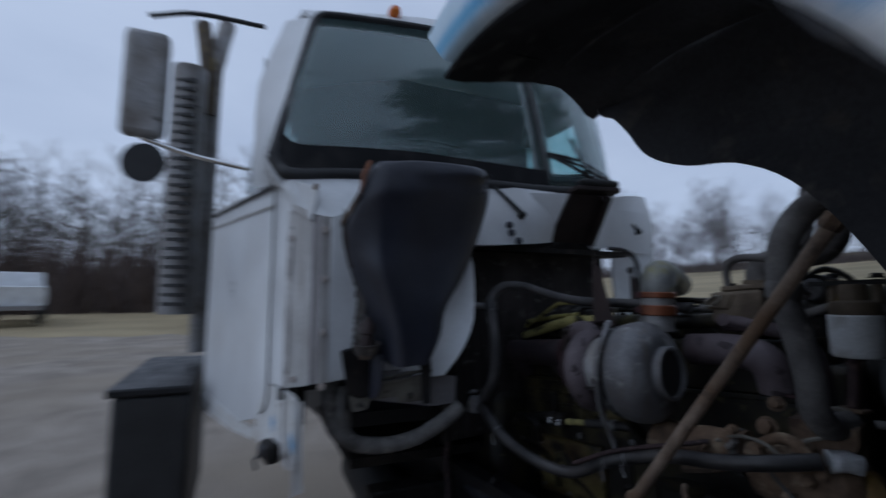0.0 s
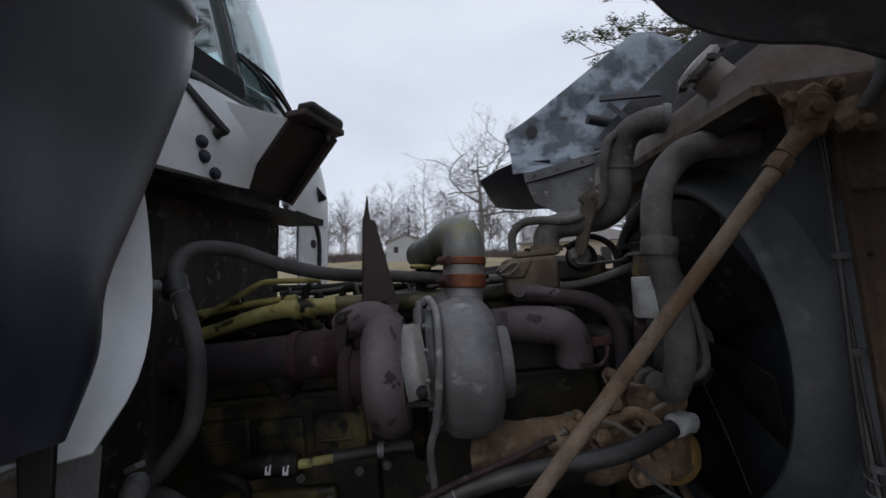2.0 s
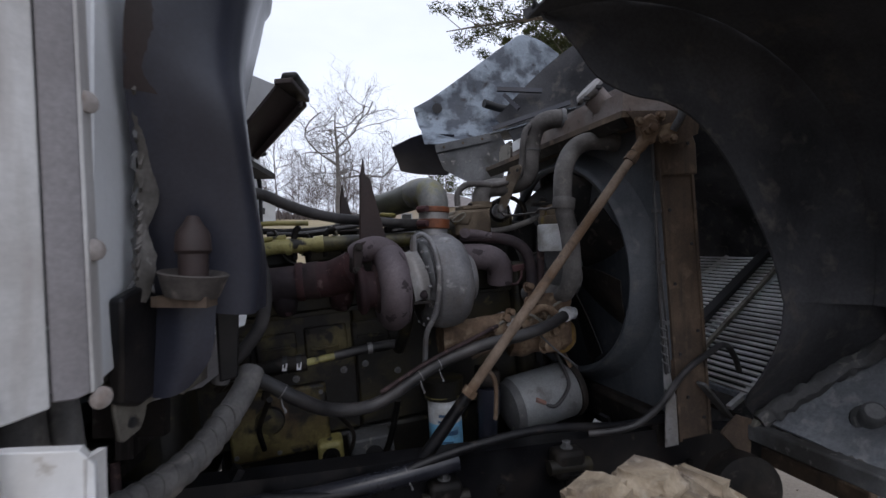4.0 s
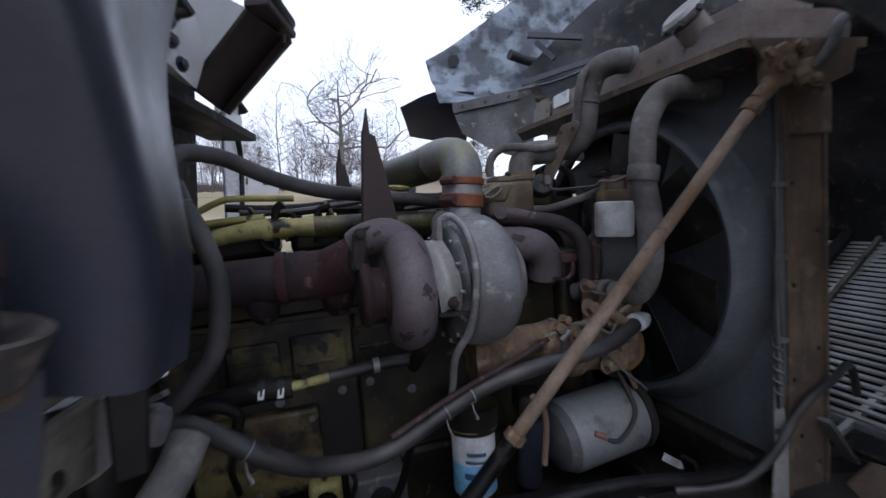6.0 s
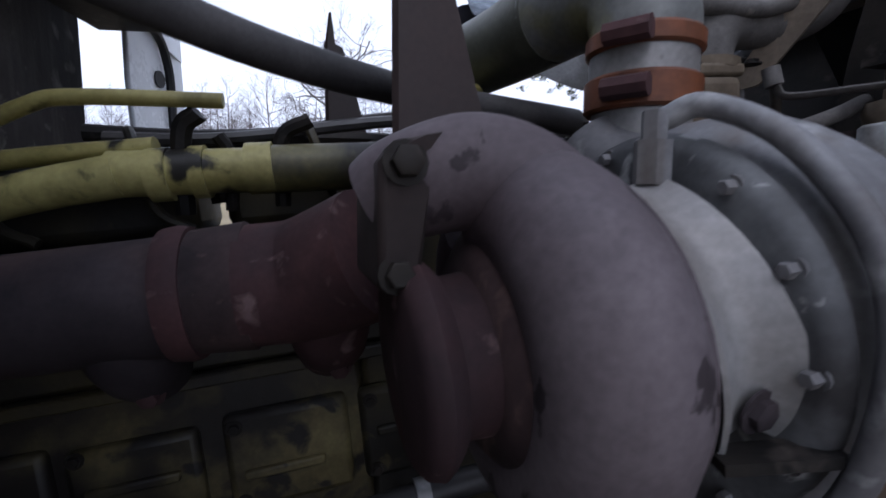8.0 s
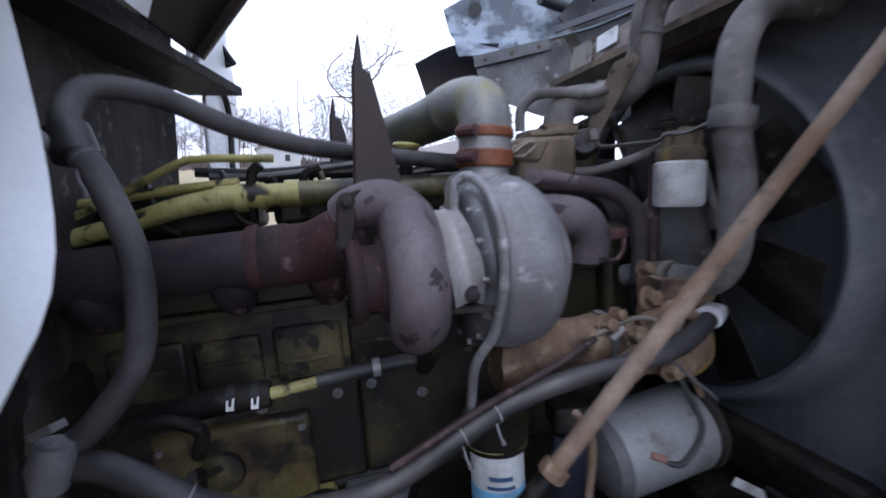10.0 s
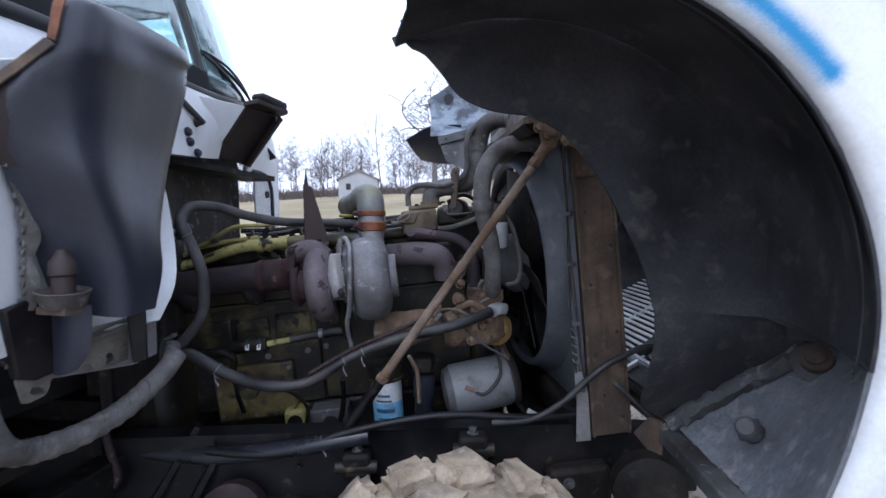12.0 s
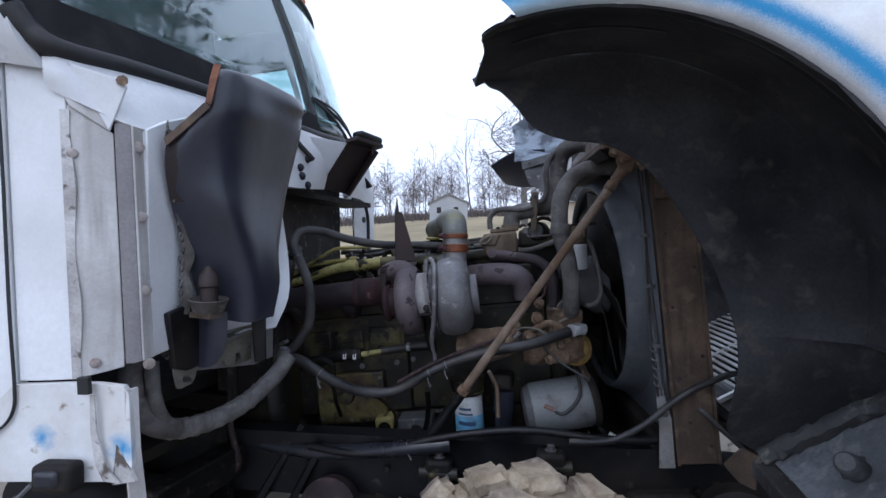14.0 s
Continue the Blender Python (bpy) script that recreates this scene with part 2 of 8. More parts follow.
M["flake"] = mat("flaking_grey_paint", (0.035, 0.042, 0.056), (0.075, 0.088, 0.11), 5, 0.6, bump=1.0, fine=45, dirt=(0.19, 0.225, 0.265), amount=0.50, dscale=7, edge=0.07, blot=(0.016, 0.015, 0.019), much=0.24, bscale=9, bedge=0.045, dist=0.008)
M["fibre"] = mat("grey_fibreglass", (0.075, 0.077, 0.081), (0.13, 0.132, 0.135), 6, 0.75, bump=0.35, dirt=(0.038, 0.036, 0.034), amount=0.42, dscale=5, blot=(0.19, 0.18, 0.17), much=0.13, bscale=26)
M["foil"] = mat("crumpled_silver_foil", (0.42, 0.43, 0.44), (0.65, 0.66, 0.67), 30, 0.4, 0.35, 0.8, fine=90, dist=0.01)
M["darkiron"] = mat("sooty_cast_iron", (0.020, 0.016, 0.019), (0.042, 0.034, 0.038), 9, 0.75, bump=0.4, dirt=(0.055, 0.037, 0.037), amount=0.3, dscale=8, spec=0.25)
M["elbow"] = mat("mottled_grey_casting", (0.136, 0.14, 0.136), (0.204, 0.208, 0.2), 16, 0.55, 0.3, 0.3, dirt=(0.178, 0.17, 0.085), amount=0.34, dscale=18)
M["olive"] = mat("olive_grimy_casting", (0.06, 0.063, 0.048), (0.1, 0.102, 0.078), 9, 0.5, 0.1, 0.25, dirt=(0.03, 0.03, 0.024), amount=0.4, dscale=9)
M["rusttan"] = mat("rusty_tan_casting", (0.105, 0.066, 0.040), (0.21, 0.148, 0.095), 14, 0.85, bump=0.9, fine=90, dirt=(0.045, 0.028, 0.02), amount=0.44, dscale=14, blot=(0.26, 0.20, 0.135), much=0.2, bscale=22, bedge=0.09)
M["ochre"] = mat("worn_ochre_casting", (0.2, 0.12, 0.03), (0.28, 0.18, 0.06), 12, 0.65, bump=0.4, dirt=(0.07, 0.045, 0.02), amount=0.4, dscale=14)
M["tank"] = mat("dusty_brown_tank", (0.135, 0.115, 0.108), (0.22, 0.19, 0.178), 9, 0.65, bump=0.3, dirt=(0.115, 0.085, 0.068), amount=0.42, dscale=7, blot=(0.05, 0.036, 0.028), much=0.14, bscale=22)
M["hose2"] = mat("dark_grey_hose", (0.025, 0.024, 0.025), (0.052, 0.049, 0.050), 14, 0.7, bump=0.35, fine=120, dirt=(0.10, 0.093, 0.09), amount=0.3, dscale=8, edge=0.18)
M["oilyyellow"] = mat("oil_soaked_yellow", (0.104, 0.092, 0.032), (0.16, 0.144, 0.056), 14, 0.5, bump=0.3, dirt=(0.016, 0.0144, 0.0104), amount=0.62, dscale=14)
M["tube_black"] = mat("shiny_black_tube", (0.012, 0.013, 0.018), (0.02, 0.021, 0.028), 6, 0.3, bump=0.1, dirt=(0.05, 0.048, 0.05), amount=0.25, dscale=7)
M["primer"] = mat("dusty_primer_darkened_for_shade", (0.14, 0.13, 0.108), (0.21, 0.197, 0.168), 7, 0.7, bump=0.2, dirt=(0.07, 0.062, 0.052), amount=0.42, dscale=7, blot=(0.03, 0.026, 0.022), much=0.16, bscale=24)
M["dusty_panel"] = mat("dusty_grey_fibreglass", (0.15, 0.162, 0.183), (0.38, 0.40, 0.42), 4, 0.75, bump=0.35, dirt=(0.05, 0.052, 0.057), amount=0.40, dscale=4, edge=0.2, blot=(0.33, 0.33, 0.33), much=0.14, bscale=20, bedge=0.1)
# white for the highlights painted on the fuel hose clamps
M["tag"] = mat("painted_clamp_highlight", (0.7, 0.7, 0.7), (0.8, 0.8, 0.8), 9, 0.4, bump=0)
M["ink"] = mat("dark_blue_ink", (0.03, 0.07, 0.14), (0.04, 0.09, 0.17), 9, 0.5, bump=0)
M["terminal"] = mat("faded_red_rubber", (0.16, 0.075, 0.055), (0.21, 0.11, 0.085), 12, 0.7, bump=0.2, dirt=(0.12, 0.11, 0.10), amount=0.4, dscale=30)
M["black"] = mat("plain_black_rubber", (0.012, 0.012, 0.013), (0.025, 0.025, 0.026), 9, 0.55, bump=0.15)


# base tone lowered to stand for deep shadow; grime and pale runs on top
M["fire_wall"] = mat("grimy_fire_wall_darkened_for_shade", (0.0075, 0.0066, 0.0066), (0.023, 0.0195, 0.019), 6, 0.75, bump=0.6, dirt=(0.045, 0.038, 0.036), amount=0.28, dscale=4, blot=(0.14, 0.128, 0.12), much=0.11, bscale=22, bedge=0.08, streak=(0.05, 0.043, 0.041), spec=0.3)
M["liner_band"] = mat("dusty_liner_band", (0.016, 0.0165, 0.0165), (0.03, 0.03, 0.03), 6, 0.85, bump=0.4, dirt=(0.012, 0.012, 0.0125), amount=0.4, dscale=7, spec=0.25)
M["channel"] = mat("dull_mauve_grey_paint", (0.19, 0.18, 0.187), (0.26, 0.25, 0.257), 5, 0.55, bump=0.08, dirt=(0.13, 0.12, 0.12), amount=0.36, dscale=5, edge=0.2)
M["rivet"] = mat("dusty_rivet_head", (0.25, 0.225, 0.21), (0.36, 0.33, 0.31), 20, 0.7, bump=0.3, dirt=(0.16, 0.11, 0.08), amount=0.36, dscale=30)
M["dash"] = mat("dull_black_dash", (0.006, 0.006, 0.007), (0.014, 0.014, 0.016), 6, 0.8, bump=0.2, dirt=(0.03, 0.028, 0.027), amount=0.25, dscale=6, spec=0.2)
M["seal"] = mat("perished_grey_sealant", (0.075, 0.068, 0.06), (0.17, 0.16, 0.15), 14, 0.85, bump=0.6, dirt=(0.05, 0.046, 0.042), amount=0.5, dscale=18, blot=(0.40, 0.40, 0.39), much=0.15, bscale=40, bedge=0.05)
M["orangerust"] = mat("orange_rust_scale", (0.13, 0.05, 0.025), (0.22, 0.10, 0.055), 14, 0.85, bump=0.5, dirt=(0.06, 0.03, 0.02), amount=0.4, dscale=16)
M["cup"] = mat("dusty_brown_rubber", (0.040, 0.035, 0.032), (0.088, 0.078, 0.071), 12, 0.85, bump=0.5, dirt=(0.03, 0.026, 0.025), amount=0.4, dscale=12, blot=(0.15, 0.13, 0.115), much=0.16, bscale=26, bedge=0.09)
M["chipped"] = mat("chipped_dirty_white_paint", (0.45, 0.44, 0.43), (0.60, 0.59, 0.58), 6, 0.55, bump=0.2, dirt=(0.23, 0.21, 0.20), amount=0.42, dscale=7, edge=0.14, blot=(0.09, 0.075, 0.065), much=0.26, bscale=24, bedge=0.04)
M["alt_alu"] = mat("dull_blue_grey_alloy", (0.20, 0.215, 0.225), (0.29, 0.305, 0.315), 6, 0.55, 0.2, 0.2, dirt=(0.13, 0.128, 0.125), amount=0.42, dscale=6, edge=0.2, blot=(0.07, 0.062, 0.058), much=0.1, bscale=18, bedge=0.08)
M["grimy_alu"] = mat("oil_stained_aluminium", (0.06, 0.062, 0.066), (0.125, 0.128, 0.132), 14, 0.6, 0.2, 0.4, dirt=(0.02, 0.019, 0.02), amount=0.46, dscale=16, blot=(0.3, 0.3, 0.3), much=0.16, bscale=46)


def stripe_paint(name, cx, cz, mid, half, last):
    """White paint with a soft-edged blue sprayed band at one radius round the wheel arch."""
    m = mat(name, (0.60, 0.62, 0.63), (0.72, 0.74, 0.75), 3, 0.36, bump=0.04, dirt=(0.48, 0.46, 0.43), amount=0.34, dscale=5, edge=0.2, speck=0.04)
    n, l = m.node_tree.nodes, m.node_tree.links
    p = n["Principled BSDF"]
    base = p.inputs["Base Color"].links[0].from_socket
    geo = n.new("ShaderNodeNewGeometry")
    xyz = n.new("ShaderNodeSeparateXYZ")
    l.new(geo.outputs["Position"], xyz.inputs[0])

    def calc(op, a, b=None, c=None):
        k = n.new("ShaderNodeMath")
        k.operation = op
        for i, v in enumerate((a, b, c)):
            if v is None:
                continue
            if isinstance(v, (int, float)):
                k.inputs[i].default_value = v
            else:
                l.new(v, k.inputs[i])
        return k.outputs[0]

    def ramp(v, lo, hi):
        k = n.new("ShaderNodeMapRange")
        k.interpolation_type = "SMOOTHSTEP"
        k.inputs["From Min"].default_value, k.inputs["From Max"].default_value = lo, hi
        l.new(v, k.inputs["Value"])
        return k.outputs["Result"]

    dx, dz = calc("SUBTRACT", xyz.outputs[0], cx), calc("SUBTRACT", xyz.outputs[2], cz)
    r = calc("SQRT", calc("ADD", calc("MULTIPLY", dx, dx), calc("MULTIPLY", dz, dz)))
    ang = calc("ARCTAN2", dz, dx)
    wob = n.new("ShaderNodeTexNoise")
    wob.inputs["Scale"].default_value, wob.inputs["Detail"].default_value = 30, 8
    l.new(geo.outputs["Position"], wob.inputs["Vector"])
    grain = n.new("ShaderNodeTexNoise")
    grain.inputs["Scale"].default_value, grain.inputs["Detail"].default_value = 420, 2
    l.new(geo.outputs["Position"], grain.inputs["Vector"])
    off = calc("ABSOLUTE", calc("SUBTRACT", r, mid))
    end = calc("MULTIPLY", calc("MAXIMUM", calc("SUBTRACT", last, ang), 0.0), 0.66)
    d = calc("SQRT", calc("ADD", calc("MULTIPLY", off, off), calc("MULTIPLY", end, end)))
    d = calc("MULTIPLY_ADD", wob.outputs["Fac"], 0.010, d)
    d = calc("MULTIPLY_ADD", grain.outputs["Fac"], 0.016, d)
    k = n.new("ShaderNodeMix")
    k.data_type = "RGBA"
    l.new(ramp(d, half + 0.026, half - 0.006), k.inputs["Factor"])
    l.new(base, k.inputs["A"])
    k.inputs["B"].default_value = (0.014, 0.20, 0.42, 1)
    # a thin drift of blue mist over the lip towards the rear
    mist = n.new("ShaderNodeMix")
    mist.data_type = "RGBA"
    l.new(calc("MULTIPLY", ramp(ang, 1.25, 1.65), 0.45), mist.inputs["Factor"])
    l.new(k.outputs["Result"], mist.inputs["A"])
    mist.inputs["B"].default_value = (0.16, 0.42, 0.62, 1)
    l.new(mist.outputs["Result"], p.inputs["Base Color"])
    return m


M["fender"] = stripe_paint("white_paint_with_blue_spray", -0.60, 1.42, 0.623, 0.0205, 0.63)


def spot_paint(name, spots):
    """White paint with soft puffs of blue spray; spots: x, z, radius."""
    m = mat(name, (0.60, 0.62, 0.63), (0.73, 0.75, 0.76), 3, 0.36, bump=0.04, dirt=(0.45, 0.42, 0.38), amount=0.32, dscale=6, edge=0.2, blot=(0.22, 0.17, 0.12), much=0.03, bscale=30, speck=0.02)
    n, l = m.node_tree.nodes, m.node_tree.links
    p = n["Principled BSDF"]
    col = p.inputs["Base Color"].links[0].from_socket
    geo = n.new("ShaderNodeNewGeometry")
    wob = n.new("ShaderNodeTexNoise")
    wob.inputs["Scale"].default_value, wob.inputs["Detail"].default_value = 38, 8
    l.new(geo.outputs["Position"], wob.inputs["Vector"])
    for at, rad in spots:
        dist = n.new("ShaderNodeVectorMath")
        dist.operation = "DISTANCE"
        dist.inputs[1].default_value = at
        l.new(geo.outputs["Position"], dist.inputs[0])
        add = n.new("ShaderNodeMath")
        add.operation = "MULTIPLY_ADD"
        add.inputs[1].default_value = rad * 1.6
        l.new(wob.outputs["Fac"], add.inputs[0])
        l.new(dist.outputs["Value"], add.inputs[2])
        rg = n.new("ShaderNodeMapRange")
        rg.inputs["From Min"].default_value, rg.inputs["From Max"].default_value = rad * 1.9, rad * 0.8
        l.new(add.outputs[0], rg.inputs["Value"])
        k = n.new("ShaderNodeMix")
        k.data_type = "RGBA"
        l.new(rg.outputs["Result"], k.inputs["Factor"])
        l.new(col, k.inputs["A"])
        k.inputs["B"].default_value = (0.03, 0.24, 0.5, 1)
        col = k.outputs["Result"]
    l.new(col, p.inputs["Base Color"])
    return m


M["spotted"] = spot_paint("white_paint_with_blue_puffs", [((-1.724, 0.138, 1.144), 0.034), ((-1.538, 0.186, 1.123), 0.04)])


# ---- shape helpers ----
def part(name, bm, material, parent=None, label="", smooth=40, bevel=0.0):
    """One mesh object from a bmesh, its origin in its middle, under a thing or a part."""
    me = bpy.data.meshes.new(name)
    bmesh.ops.recalc_face_normals(bm, faces=bm.faces)
    bm.to_mesh(me)
    bm.free()
    lo, hi = np.full(3, 1e9), np.full(3, -1e9)
    co = np.empty(len(me.vertices) * 3, dtype=np.float32)
    me.vertices.foreach_get("co", co)
    co = co.reshape(-1, 3)
    mid = (co.min(0) + co.max(0)) / 2
    me.vertices.foreach_set("co", (co - mid).ravel())
    if smooth:
        me.polygons.foreach_set("use_smooth", [True] * len(me.polygons))
        me.set_sharp_from_angle(angle=radians(smooth))
    me.materials.append(M[material] if isinstance(material, str) else material)
    ob = new(name, me)
    ob.location = mid
    if bevel:
        bv = ob.modifiers.new("bevel", "BEVEL")
        bv.width, bv.segments, bv.limit_method, bv.angle_limit = bevel, 2, "ANGLE", radians(40)
    if parent:
        ob.parent = parent
        ob.matrix_parent_inverse = world_of(parent).inverted()
    if label:
        ob["label"] = label
    return ob


def world_of(ob):
    m = Matrix.Translation(ob.location)
    return m if ob.parent is None else world_of(ob.parent) @ ob.matrix_parent_inverse @ m if ob.type == "EMPTY" else m


def thing(name, base, label, category, group="", kind=""):
    ob = new(name)
    ob.location = base
    ob.empty_display_size = 0.1
    return tagged(ob, label, category, group, kind)


def frame_of(d):
    d = Vector(d).normalized()
    side = d.cross(Vector((0, 0, 1)))
    if side.length < 1e-3:
        side = Vector((1, 0, 0))
    side.normalize()
    return d, side, side.cross(d)


def curve_points(pts, steps=6):
    """A smooth line through the points."""
    p = [Vector(q) for q in pts]
    if len(p) < 3:
        return p
    p = [2 * p[0] - p[1]] + p + [2 * p[-1] - p[-2]]
    out = []
    for i in range(1, len(p) - 2):
        for k in range(steps):
            t = k / steps
            a, b, c, d = p[i - 1], p[i], p[i + 1], p[i + 2]
            out.append(0.5 * (2 * b + (c - a) * t + (2 * a - 5 * b + 4 * c - d) * t * t + (3 * b - a - 3 * c + d) * t ** 3))
    out.append(p[-2])
    return out


def tube(pts, r, bm=None, n=12, steps=6, ribs=0.0, squash=1.0):
    """A round hose or pipe along the points; r: one radius or one for each end."""
    bm = bm or bmesh.new()
    line = curve_points(pts, steps)
    rings, up = [], None
    for i, q in enumerate(line):
        d = (line[min(i + 1, len(line) - 1)] - line[max(i - 1, 0)]).normalized()
        if up is None:
            up = frame_of(d)[2]
        up = (up - d * up.dot(d)).normalized()
        side = d.cross(up)
        f = i / (len(line) - 1)
        rad = r if isinstance(r, (int, float)) else r[0] + (r[1] - r[0]) * f
        rad *= 1 + (ribs if i % 2 else 0)
        rings.append([bm.verts.new(q + rad * (math.cos(a) * side + squash * math.sin(a) * up)) for a in np.linspace(0, 2 * math.pi, n, endpoint=False)])
    for a, b in zip(rings, rings[1:]):
        for k in range(n):
            bm.faces.new((a[k], a[(k + 1) % n], b[(k + 1) % n], b[k]))
    bm.faces.new(rings[0][::-1])
    bm.faces.new(rings[-1])
    return bm


def lathe(profile, centre, axis=(1, 0, 0), bm=None, n=32, closed=False):
    """Turned shape: (along, radius) pairs round an axis through centre."""
    bm = bm or bmesh.new()
    d, s, u = frame_of(axis)
    c = Vector(centre)
    rings = []
    for a, r in profile:
        if r < 1e-5:
            rings.append([bm.verts.new(c + a * d)])
        else:
            rings.append([bm.verts.new(c + a * d + r * (math.cos(t) * s + math.sin(t) * u)) for t in np.linspace(0, 2 * math.pi, n, endpoint=False)])
    pairs = list(zip(rings, rings[1:])) + ([(rings[-1], rings[0])] if closed else [])
    for a, b in pairs:
        for k in range(n):
            if len(a) == 1 and len(b) == 1:
                continue
            if len(a) == 1:
                bm.faces.new((a[0], b[(k + 1) % n], b[k]))
            elif len(b) == 1:
                bm.faces.new((a[k], a[(k + 1) % n], b[0]))
            else:
                bm.faces.new((a[k], a[(k + 1) % n], b[(k + 1) % n], b[k]))
    if not closed:
        if len(rings[0]) > 1:
            bm.faces.new(rings[0][::-1])
        if len(rings[-1]) > 1:
            bm.faces.new(rings[-1])
    return bm


def box(lo, hi, bm=None, turn=None):
    """A block between two corners, turned about its middle if asked."""
    bm = bm or bmesh.new()
    lo, hi = Vector(lo), Vector(hi)
    c, h = (lo + hi) / 2, (hi - lo) / 2
    t = turn or Matrix.Identity(3)
    v = [bm.verts.new(c + t @ Vector((h.x * a, h.y * b, h.z * e))) for a in (-1, 1) for b in (-1, 1) for e in (-1, 1)]
    for f in ((0, 1, 3, 2), (4, 6, 7, 5), (0, 4, 5, 1), (2, 3, 7, 6), (0, 2, 6, 4), (1, 5, 7, 3)):
        bm.faces.new([v[k] for k in f])
    return bm


def beam(a, b, w, h, bm=None):
    """A square bar from a to b."""
    a, b = Vector(a), Vector(b)
    d, s, u = frame_of(b - a)
    bm = bm or bmesh.new()
    v = [bm.verts.new(q + s * w / 2 * i + u * h / 2 * j) for q in (a, b) for i, j in ((-1, -1), (1, -1), (1, 1), (-1, 1))]
    for f in ((3, 2, 1, 0), (4, 5, 6, 7), (0, 1, 5, 4), (1, 2, 6, 5), (2, 3, 7, 6), (3, 0, 4, 7)):
        bm.faces.new([v[k] for k in f])
    return bm


def slab(poly, thick, bm=None):
    """A flat plate: an outline and the vector of its thickness."""
    bm = bm or bmesh.new()
    t = Vector(thick)
    a = [bm.verts.new(Vector(p)) for p in poly]
    b = [bm.verts.new(Vector(p) + t) for p in poly]
    bm.faces.new(a)
    bm.faces.new(b[::-1])
    for k in range(len(a)):
        bm.faces.new((a[k], b[k], b[(k + 1) % len(a)], a[(k + 1) % len(a)]))
    return bm


def sheet(rows, thick=0.0, bm=None):
    """A curved sheet through rows of points, given a thickness."""
    bm = bm or bmesh.new()
    v = [[bm.verts.new(Vector(p)) for p in row] for row in rows]
    for a, b in zip(v, v[1:]):
        for k in range(len(a) - 1):
            bm.faces.new((a[k], a[k + 1], b[k + 1], b[k]))
    if thick:
        bm.normal_update()
        bmesh.ops.solidify(bm, geom=bm.faces[:], thickness=thick)
    return bm


def smooth_rows(rows, steps=5):
    """Rows made finer along themselves and between each other."""
    fine = [curve_points(r, steps) for r in rows]
    cols = [curve_points([r[k] for r in fine], steps) for k in range(len(fine[0]))]
    return [[c[i] for c in cols] for i in range(len(cols[0]))]


def swing(ob, at, degrees, shift=(0, 0, 0)):
    """Turns a whole thing about an upright line through at, then shifts it."""
    at = Vector((*at[:2], 0))
    ob.matrix_basis = Matrix.Translation(at + Vector(shift)) @ Matrix.Rotation(radians(degrees), 4, "Z") @ Matrix.Translation(-at) @ ob.matrix_basis
    return ob


def bolt(at, axis, r=0.009, h=0.008, bm=None):
    """A hexagon head on a washer."""
    bm = lathe([(0, r * 1.45), (0.002, r * 1.45), (0.002, 0)], at, axis, bm, 12)
    return lathe([(0.002, r), (h - 0.001, r), (h, r * 0.85), (h, 0)], at, axis, bm, 6)


# ---- ground and distance ----
def rise(x, y):
    """Height of the land: a flat gravel lot, then a long slope up to the north."""
    s = max(0.0, y - 9.0)
    k = 1.0 - max(0.0, min(1.0, (-x - 60 - 0.4 * y) / 60.0))
    mound = 1.35 * math.exp(-((math.degrees(math.atan2(x, max(y, 1.0))) + 15) / 12) ** 2) * max(0.0, min(1.0, (y - 45) / 40))
    return (0.078 * s * s / (s + 6.0)) * k + mound + 0.08 * noise.noise(Vector((x * 0.05, y * 0.05, 0)))


